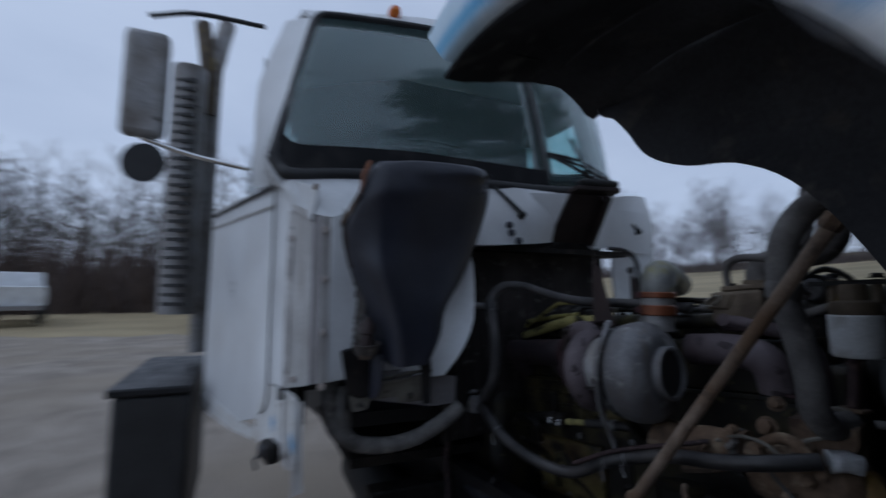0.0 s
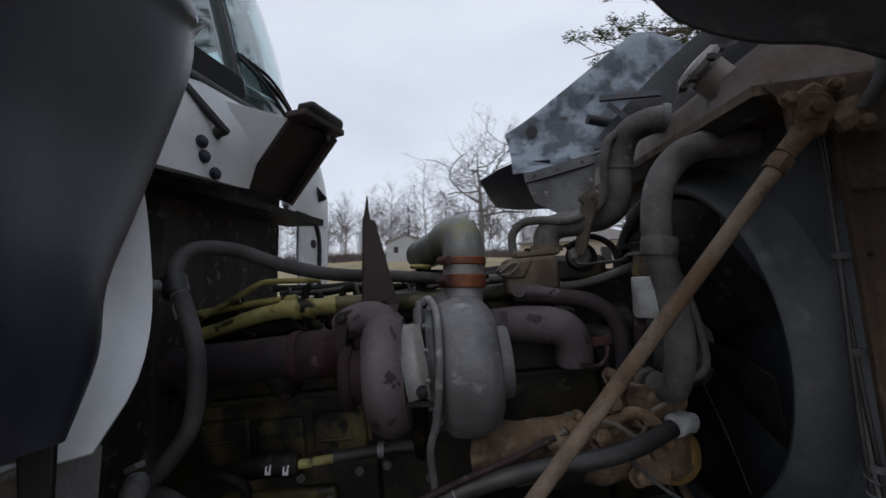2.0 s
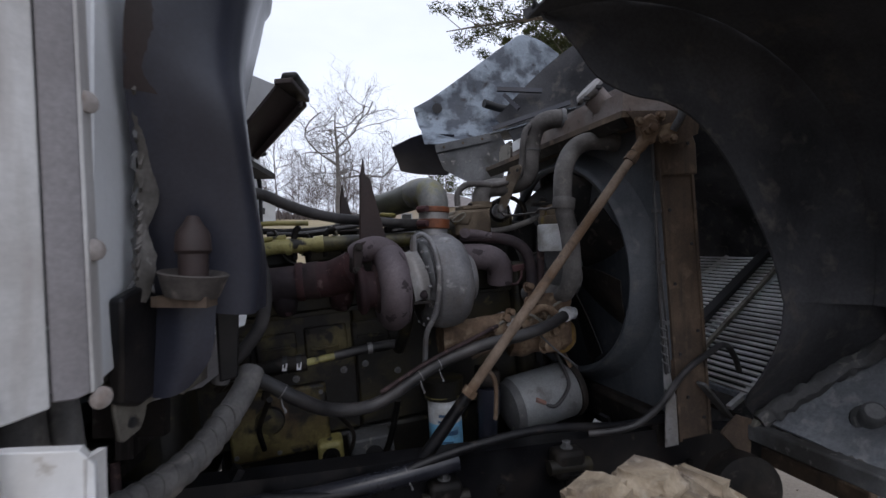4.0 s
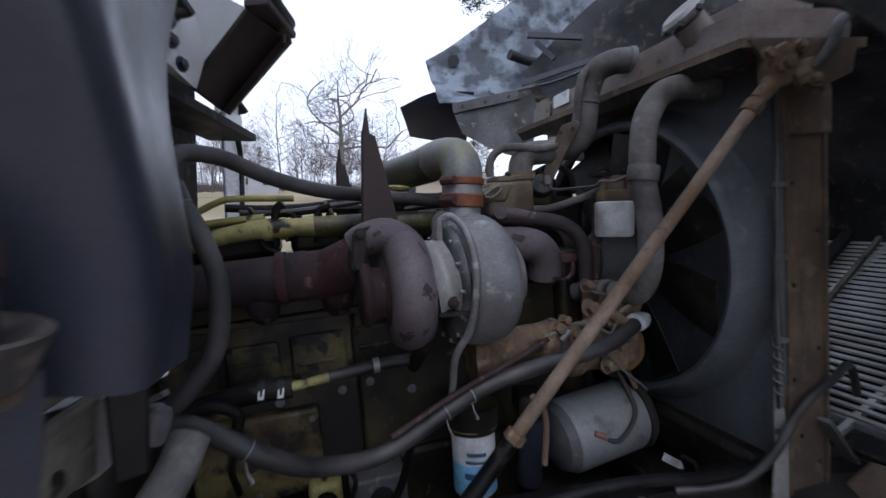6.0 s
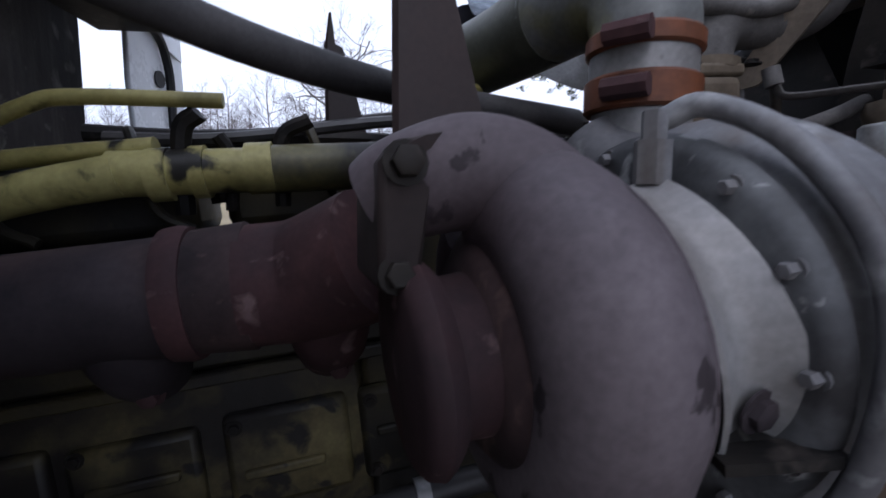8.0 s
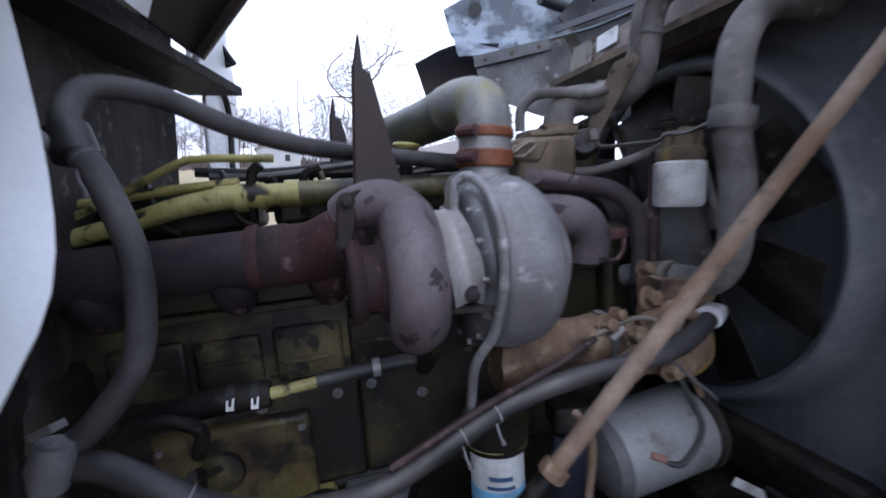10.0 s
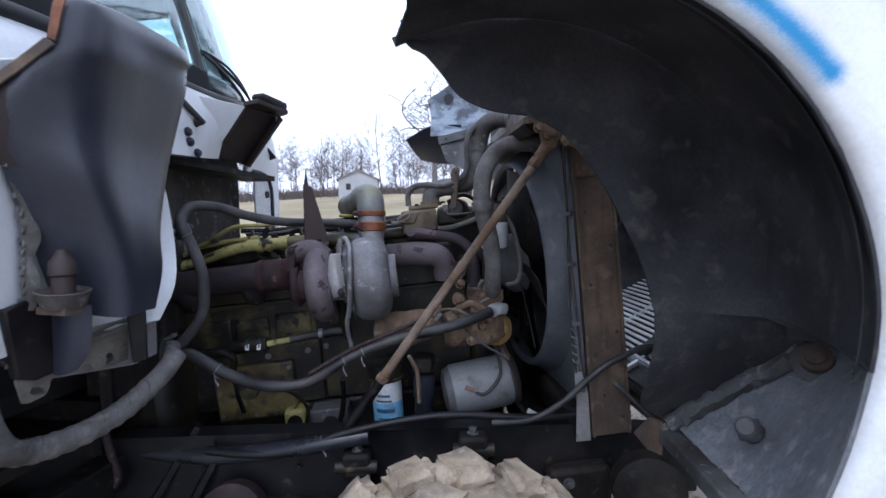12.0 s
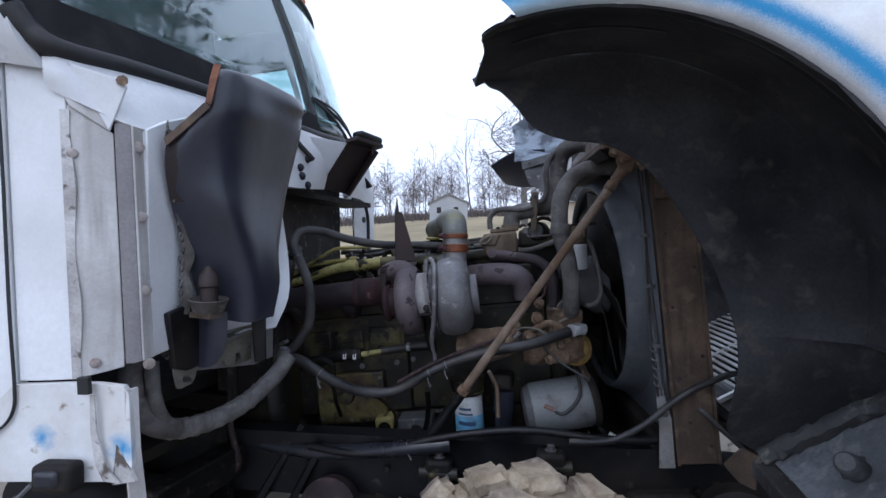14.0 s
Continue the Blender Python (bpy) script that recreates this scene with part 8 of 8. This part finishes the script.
part("black_loop", tube([(-1.80, 1.30, 1.02), (-1.76, 1.28, 1.06), (-1.70, 1.27, 1.07), (-1.65, 1.28, 1.04), (-1.66, 1.3, 0.98)], 0.014, n=10), "grease", fp)
hose("black_cable", [(-1.60, 1.10, 1.02), (-1.66, 1.25, 0.93), (-1.70, 1.33, 0.84), (-1.69, 1.36, 0.76)], 0.009, "grease", "thin black cable hanging before the block")
hose("black_cable", [(-1.42, 1.05, 1.0), (-1.40, 1.2, 0.92), (-1.37, 1.28, 0.83), (-1.40, 1.33, 0.72)], 0.007, "grease", "thin black cable hanging before the block")
hose("black_cable", [(-1.22, 1.28, 0.95), (-1.23, 1.32, 0.88), (-1.25, 1.35, 0.78), (-1.28, 1.36, 0.70)], 0.011, "grease", "thin black cable hanging before the block")
hose("thermostat_bypass_hose", [(-0.985, 1.50, 1.64), (-0.985, 1.495, 1.69), (-0.955, 1.485, 1.722), (-0.90, 1.48, 1.728), (-0.83, 1.475, 1.725), (-0.75, 1.475, 1.755), (-0.73, 1.475, 1.81), (-0.73, 1.46, 1.88), (-0.715, 1.47, 1.94), (-0.68, 1.50, 1.975)], 0.0125, "hose", "thin grey bypass hose looping over the thermostat housing", steps=5)
hose("grey_hose", [(-1.05, 1.45, 1.565), (-0.97, 1.46, 1.565), (-0.90, 1.48, 1.55), (-0.843, 1.49, 1.543), (-0.78, 1.49, 1.552), (-0.70, 1.48, 1.58), (-0.64, 1.49, 1.605)], 0.0115, "hose", "thin grey hose slung under the thermostat housing", clips=(0.5,))
hose("brown_pipe", [(-0.98, 1.47, 1.515), (-0.87, 1.46, 1.515), (-0.775, 1.455, 1.50), (-0.72, 1.45, 1.455), (-0.70, 1.45, 1.38), (-0.70, 1.44, 1.28)], 0.0215, "darkiron", "dark brown steel pipe bending down the engine front")
hose("black_cable", [(-0.83, 1.62, 1.66), (-0.76, 1.6, 1.69), (-0.70, 1.6, 1.66), (-0.68, 1.61, 1.60)], 0.009, "grease", "thin black cable by the governor")
fe = hose("brown_pipe", [(-0.645, 1.50, 1.56), (-0.65, 1.49, 1.44), (-0.655, 1.483, 1.325)], 0.0155, "iron", "straight brown steel pipe down to the pump flange")
part("flange", box((-0.685, 1.455, 1.318), (-0.625, 1.505, 1.327)), "rusttan", fe, bevel=0.003)
pc = thing("pipe_clamp", (-0.776, 1.45, 1.38), "rusty clamp bar with a wire hoop below the elbow", "clamp")
part("bar", beam((-0.836, 1.450, 1.384), (-0.718, 1.470, 1.399), 0.012, 0.026), "rustiron", pc, bevel=0.004)
part("hoop", tube([(-0.822, 1.447, 1.38), (-0.812, 1.440, 1.35), (-0.79, 1.436, 1.335), (-0.762, 1.438, 1.335), (-0.742, 1.447, 1.355), (-0.738, 1.455, 1.385)], 0.0055, n=8), "rustiron", pc)
part("nut", bolt((-0.832, 1.444, 1.384), (-0.2, -1, 0), 0.011, 0.012), "iron", pc)
fs = thing("filter_strap", (-0.72, 1.4, 1.6), "thin dusty steel strap tied to the coolant hose", "strap")
part("strap", tube([(-0.815, 1.458, 1.615), (-0.80, 1.452, 1.600), (-0.74, 1.415, 1.603), (-0.70, 1.39, 1.607), (-0.688, 1.38, 1.620), (-0.668, 1.33, 1.618), (-0.655, 1.28, 1.628), (-0.65, 1.25, 1.628)], 0.009, n=8, squash=0.5), "hose", fs)
part("tip", tube([(-0.822, 1.462, 1.640), (-0.817, 1.458, 1.615)], 0.012, n=10), "hose", fs)
jn = thing("sensor_block", (-0.95, 1.47, 1.53), "grimy cast sensor block on the head", "casting")
part("body", box((-0.985, 1.455, 1.505), (-0.915, 1.50, 1.55)), "blockdark", jn, bevel=0.012)
part("boss", lathe([(0, 0.022), (0.02, 0.02), (0.02, 0.012), (0.026, 0)], (-0.965, 1.455, 1.53), (0, -1, 0.1), n=18), "turbine", jn)
part("arm", tube([(-0.945, 1.455, 1.53), (-0.90, 1.45, 1.525), (-0.86, 1.45, 1.52)], (0.02, 0.014), n=12), "turbine", jn)
hose("frame_hose", [(-2.3, 1.16, 0.80), (-2.0, 1.14, 0.785), (-1.75, 1.12, 0.765), (-1.55, 1.09, 0.77), (-1.40, 1.07, 0.79), (-1.2, 1.06, 0.82), (-1.05, 1.07, 0.84)], 0.029, "tube_black", "thick shiny black tube lying on the chassis rail")
hose("frame_hose", [(-1.6, 1.07, 0.80), (-1.45, 1.055, 0.79), (-1.3, 1.05, 0.80), (-1.15, 1.055, 0.85), (-0.95, 1.06, 0.89), (-0.75, 1.07, 0.905), (-0.5, 1.08, 0.885), (-0.3, 1.09, 0.89)], 0.014, "frame", "black air hose lying along the chassis rail", clips=(0.4,))
hose("air_line", [(-0.62, 1.09, 0.885), (-0.54, 1.07, 0.90), (-0.47, 1.06, 0.925), (-0.38, 1.085, 0.975), (-0.30, 1.125, 1.035), (-0.235, 1.145, 1.08), (-0.16, 1.165, 1.115), (-0.10, 1.20, 1.13), (-0.03, 1.25, 1.115), (0.03, 1.29, 1.06), (0.06, 1.31, 1.01)], 0.0105, "rubber", "dusty black air hose curving up past the radiator post")
for x, z in ((-1.09, 0.76), (-0.69, 0.81)):
    sh = thing("spring_hanger", (x, 1.06, z - 0.1), "grimy cast spring hanger bolted to the rail", "hanger", "spring hangers")
    part("casting", box((x - 0.05, 1.03, z - 0.06), (x + 0.05, 1.10, z + 0.03)), "grease", sh, bevel=0.015)
    part("pin", lathe([(-0.07, 0.022), (0.07, 0.022), (0.07, 0)], (x, 1.05, z - 0.02), (1, 0, 0), n=16), "blockdark", sh)
    part("leg", tube([(x + 0.01, 1.05, z - 0.04), (x + 0.02, 1.04, z - 0.2)], (0.03, 0.024), n=12), "grease", sh)
    part("bolt_head", bolt((x, 1.07, z + 0.03), (0, 0, 1), 0.014, 0.02), "fibre", sh)
# dark things below the cab, added to fill the black there
air = thing("air_tank", (-2.3, 0.75, 0.5), "added black tank filling the dark below the cab floor", "tank")
part("shell", lathe([(-0.45, 0.0), (-0.44, 0.09), (-0.40, 0.13), (0.4, 0.13), (0.44, 0.09), (0.45, 0)], (-2.4, 0.75, 0.56), (1, 0, 0), n=28), "black", air)
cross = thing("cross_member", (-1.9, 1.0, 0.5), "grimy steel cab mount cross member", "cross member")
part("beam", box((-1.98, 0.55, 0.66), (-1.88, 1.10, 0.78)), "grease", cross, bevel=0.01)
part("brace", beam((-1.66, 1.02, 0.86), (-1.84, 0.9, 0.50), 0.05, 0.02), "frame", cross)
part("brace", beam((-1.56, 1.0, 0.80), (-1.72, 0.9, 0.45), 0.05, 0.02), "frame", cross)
# dark sheets added to hide the bright ground below the cab
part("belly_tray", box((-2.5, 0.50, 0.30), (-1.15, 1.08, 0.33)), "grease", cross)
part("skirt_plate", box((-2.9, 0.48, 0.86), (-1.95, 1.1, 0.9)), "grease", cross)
steer = thing("steering_box", (-1.55, 0.95, 0.45), "brown rusty steering gear housing below the rail", "steering gear")
part("housing", lathe([(-0.1, 0.05), (-0.06, 0.1), (0.06, 0.11), (0.1, 0.06), (0.1, 0)], (-1.5, 0.98, 0.58), (0.2, -1, 0.2), n=24), "iron", steer)
part("arm", tube([(-1.5, 0.92, 0.58), (-1.45, 0.9, 0.5), (-1.3, 0.88, 0.42)], 0.03, n=12), "grease", steer)
hose("curled_hose", [(-1.93, 0.92, 0.93), (-1.915, 0.905, 0.861), (-1.888, 0.90, 0.776), (-1.872, 0.90, 0.723), (-1.893, 0.895, 0.688), (-1.925, 0.89, 0.69), (-1.935, 0.89, 0.715)], 0.012, "iron", "dusty curled hose end hanging below the cab")
part_frame = thing("rail_front_bracket", (-0.15, 1.08, 0.6), "greasy cast bracket on the end of the chassis rail", "bracket")
part("casting", lathe([(-0.03, 0.08), (-0.02, 0.11), (0.05, 0.115), (0.08, 0.07), (0.08, 0)], (-0.12, 1.09, 0.70), (0, -1, 0), n=28), "grease", part_frame)
part("lug", slab([(-0.2, 1.03, 0.72), (-0.05, 1.03, 0.75), (0.02, 1.03, 0.62), (-0.1, 1.03, 0.52)], (0, 0.03, 0)), "blockdark", part_frame, bevel=0.01)
part("hole", lathe([(0, 0.014), (0.004, 0.014), (0.004, 0)], (-0.08, 1.03, 0.64), (0, -1, 0), n=14), "black", part_frame)

# black beams added to fill the dark gap under the radiator
lower = thing("radiator_support", (-0.35, 1.6, 0.6), "added black cross member filling the dark below the radiator", "cross member")
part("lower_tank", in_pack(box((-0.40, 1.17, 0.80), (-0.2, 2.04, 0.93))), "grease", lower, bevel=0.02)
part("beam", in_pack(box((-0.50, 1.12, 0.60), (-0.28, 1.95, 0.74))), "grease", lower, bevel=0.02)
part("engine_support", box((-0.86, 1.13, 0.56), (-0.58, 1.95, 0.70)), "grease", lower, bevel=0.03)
# unseen sheet added to cut light bouncing up from the ground
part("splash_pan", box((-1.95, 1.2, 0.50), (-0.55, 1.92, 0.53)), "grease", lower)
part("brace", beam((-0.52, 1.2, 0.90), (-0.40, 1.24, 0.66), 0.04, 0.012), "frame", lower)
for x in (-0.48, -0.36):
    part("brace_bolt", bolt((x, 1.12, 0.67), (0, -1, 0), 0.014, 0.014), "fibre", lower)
# dark masses added to shut out daylight behind the engine front
far = thing("steering_gear", (-0.5, 1.85, 0.75), "added dark mass for gear and brackets on the far rail", "steering gear")
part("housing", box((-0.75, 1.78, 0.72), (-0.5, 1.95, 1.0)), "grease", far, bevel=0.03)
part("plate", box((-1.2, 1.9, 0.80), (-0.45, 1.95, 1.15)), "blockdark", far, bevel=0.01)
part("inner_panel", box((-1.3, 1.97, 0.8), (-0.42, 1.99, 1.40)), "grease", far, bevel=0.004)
part("accessory_case", box((-0.95, 1.76, 1.28), (-0.58, 1.88, 1.60)), "grease", far, "black block standing for dark accessory clutter", bevel=0.03)
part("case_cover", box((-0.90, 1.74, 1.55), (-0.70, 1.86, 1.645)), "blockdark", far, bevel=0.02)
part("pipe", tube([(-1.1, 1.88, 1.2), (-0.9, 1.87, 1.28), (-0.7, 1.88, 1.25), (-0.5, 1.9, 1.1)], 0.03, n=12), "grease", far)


# the truck stands turned on the lot: square-built things turn with it, each fitted to the camera's view
swing(engine, (-1.35, 1.44), 11)
swing(turbo, (-1.10, 1.20), 13, (0, 0, 0.008))
swing(mani, (-1.20, 1.38), 8, (0, -0.03, 0))
for ob in scene.objects:
    kind = ob.name.split(".")[0]
    if ob.parent:
        continue
    if kind in ("yellow_pipe", "water_manifold"):
        swing(ob, (-1.50, 1.45), 8, (0, -0.03, 0))
    elif kind in ("frame_rail", "frame_hose", "spring_hanger"):
        swing(ob, (-0.90, 1.10), 9)
    elif kind in ("steer_wheel", "front_axle"):
        swing(ob, (-0.645, 0.55), 11, (-0.055, 0, 0))
    elif kind == "fuel_pipe":
        swing(ob, (-1.318, 1.33), 11, (0, -0.015, 0.005))
    elif kind in ("front_grille", "front_cross_panel"):
        swing(ob, (0.14, 1.2), 11)
for ob in cab.children:
    if ob.name.split(".")[0] in ("mount_plate", "plate_hole", "plate_fold", "inner_sill"):
        ob.location += Vector((0.028, -0.008, 0.002))
swing(stop, (-1.55, 0.42), 0, (0.022, 0.008, -0.005))
swing(thermo, (-0.90, 1.53), 12, (0, -0.045, -0.012))
swing(inlet, (-1.107, 1.345), 0, (0.012, -0.04, 0.005))
swing(cf, (-0.60, 1.50), 12, (-0.02, -0.06, 0.01))
swing(alt, (-0.67, 1.405), 15, (-0.002, 0, 0))
swing(pump, (-0.72, 1.33), 11, (0.02, 0, 0))


# ---- houses and trees beyond the lot ----
hx, hy = polar(-17.9, 96)
house("house", (hx - 0.5, hy, rise(hx, hy)), 17, 7.6, 11, 2.9, 1.7, "siding", "pale grey sided house with a gable roof on the hill")
hx, hy = polar(3.5, 47)
house("house", (hx, hy, rise(hx, hy) + 0.3), -12, 11, 9, 2.6, 1.9, "beige", "beige single-storey house with a brown hipped roof", hip=True)

rng = random.Random(11)
kinds = [bare_tree(20 + k, 17, 0.17, 0.75, 3, material="farbark", limbs=24, label="leafless grey winter tree on the far hill", group="leafless trees on the hill") for k in range(4)]
spots = []
for k in range(130):
    az = -46 + 46 * (k + rng.uniform(-2.5, 2.5)) / 130
    spots.append((*polar(az + rng.gauss(0, 1.2), rng.uniform(104, 190)), rng.choice([0.45, 0.6, 0.8, 1.0, 1.25]) * rng.uniform(0.8, 1.15)))
for k, (x, y, s) in enumerate(spots):
    if k < 4:
        place(kinds[k], x, y, rng.uniform(0, 360), s)
    else:
        m = Matrix.Translation((x, y, rise(x, y) - 0.05)) @ pose(0, 0, 0, 0, 0, rng.uniform(0, 360))
        ob = copy_thing(kinds[k % 4], m)
        ob.matrix_basis = m @ Matrix.Diagonal((s, s, s, 1))
big = bare_tree(77, 16.5, 0.52, 1.9, 4, "sycamore_tree", "tall pale leafless sycamore tree standing in the field", material="palebark", low=0.30, limbs=12, reach=0.78, kink=0.42, bits=5)
place(big, *polar(-9.0, 62), 40)
pine = pine_tree(5, 20, 0.25, "dark green pine tree beside the lot")
place(pine, 8.6, 20.5, 0)
for x, y, s, a in ((11.5, 24, 1.0, 250), (6.2, 14.4, 1.5, 100), (12, 6, 0.9, 30), (33, 9, 1.0, 200), (24, 30, 0.95, 300), (7, 85, 0.8, 50), (13, 90, 0.75, 150)):
    m = Matrix.Translation((x, y, rise(x, y) - 0.05)) @ pose(0, 0, 0, 0, 0, a)
    copy_thing(pine, m).matrix_basis = m @ Matrix.Diagonal((s, s, s, 1))
# the brown wood across the lot
wood = [bare_tree(50 + k, 9, 0.13, 0.7, 3, limbs=16, label="thin leafless tree in a brown wood", group="trees of the brown wood") for k in range(3)]
for k in range(70):
    az = -128 + 55 * (k + rng.uniform(-0.4, 0.4)) / 70
    x, y = polar(az, rng.uniform(36, 56))
    s = rng.uniform(0.8, 1.45)
    m = Matrix.Translation((x, y, rise(x, y) - 0.05)) @ pose(0, 0, 0, 0, 0, rng.uniform(0, 360))
    ob = wood[k] if k < 3 else copy_thing(wood[k % 3], m)
    ob.matrix_basis = m @ Matrix.Diagonal((s, s, s, 1))
bm = bmesh.new()
for k in range(15000):
    az = rng.uniform(-132, -68)
    x, y = polar(az, rng.uniform(34, 60))
    z = rise(x, y)
    h = rng.uniform(1.0, 6.0)
    d = Vector((rng.gauss(0, 0.35), rng.gauss(0, 0.35), 1)) * h
    w = Vector((rng.gauss(0, 1), rng.gauss(0, 1), 0)).normalized() * rng.uniform(0.03, 0.1)
    a = Vector((x, y, z - 0.1))
    bm.faces.new([bm.verts.new(c) for c in (a - w, a + w, a + d)])
tagged(part("undergrowth", bm, "twigs", smooth=0), "brown leafless undergrowth along the wood edge", "brush", kind="stuff")

bm = bmesh.new()
for k in range(11000):
    x, y = polar(rng.uniform(-60, 2), rng.uniform(108, 170))
    z = rise(x, y)
    h = rng.uniform(1.0, 5.5) * rng.uniform(0.4, 1)
    d = Vector((rng.gauss(0, 0.4), rng.gauss(0, 0.4), 1)) * h
    w = Vector((rng.gauss(0, 1), rng.gauss(0, 1), 0)).normalized() * rng.uniform(0.04, 0.14)
    a = Vector((x, y, z - 0.1))
    bm.faces.new([bm.verts.new(c) for c in (a - w, a + w, a + d)])
tagged(part("brushwood", bm, "farbark", smooth=0), "grey leafless brushwood below the trees on the hill", "brush", kind="stuff")

# a parked pickup across the lot
px, py = polar(-109.3, 27)
pk = thing("parked_pickup", (px, py, 0), "white pickup truck parked across the gravel lot", "pickup truck")
face = Matrix.Translation((px, py, 0)) @ pose(0, 0, 0, 0, 0, 196)


def on_pickup(bm):
    bmesh.ops.transform(bm, matrix=face, verts=bm.verts)
    return bm


part("bed", on_pickup(slab([(-2.6, -0.95, 0.75), (-0.5, -0.95, 0.75), (-0.5, -0.95, 1.55), (-2.75, -0.95, 1.55)], (0, 1.9, 0))), "white", pk, bevel=0.04)
part("cab_shell", on_pickup(slab([(-0.5, -0.92, 0.7), (1.3, -0.92, 0.7), (1.4, -0.92, 1.4), (0.95, -0.8, 2.1), (-0.4, -0.8, 2.15), (-0.5, -0.92, 1.5)], (0, 1.8, 0))), "white", pk, bevel=0.05)
part("bonnet", on_pickup(slab([(1.3, -0.92, 0.7), (2.7, -0.9, 0.7), (2.7, -0.9, 1.2), (1.35, -0.92, 1.4)], (0, 1.8, 0))), "white", pk, bevel=0.05)
part("side_window", on_pickup(slab([(-0.3, -0.93, 1.45), (1.1, -0.93, 1.45), (0.85, -0.84, 1.95), (-0.3, -0.84, 1.98)], (0, 0.03, 0))), "black", pk)
part("rear_bumper", on_pickup(box((-2.85, -0.9, 0.6), (-2.6, 0.9, 0.78))), "silver", pk, bevel=0.02)
for x in (-1.6, 1.9):
    for y in (-0.82, 0.82):
        part("wheel", on_pickup(lathe([(-0.12, 0.2), (-0.12, 0.34), (-0.09, 0.38), (0.09, 0.38), (0.12, 0.34), (0.12, 0.2), (0.0, 0.18), (0, 0)], (x, y, 0.38), (0, 1, 0), n=28)), "black", pk)
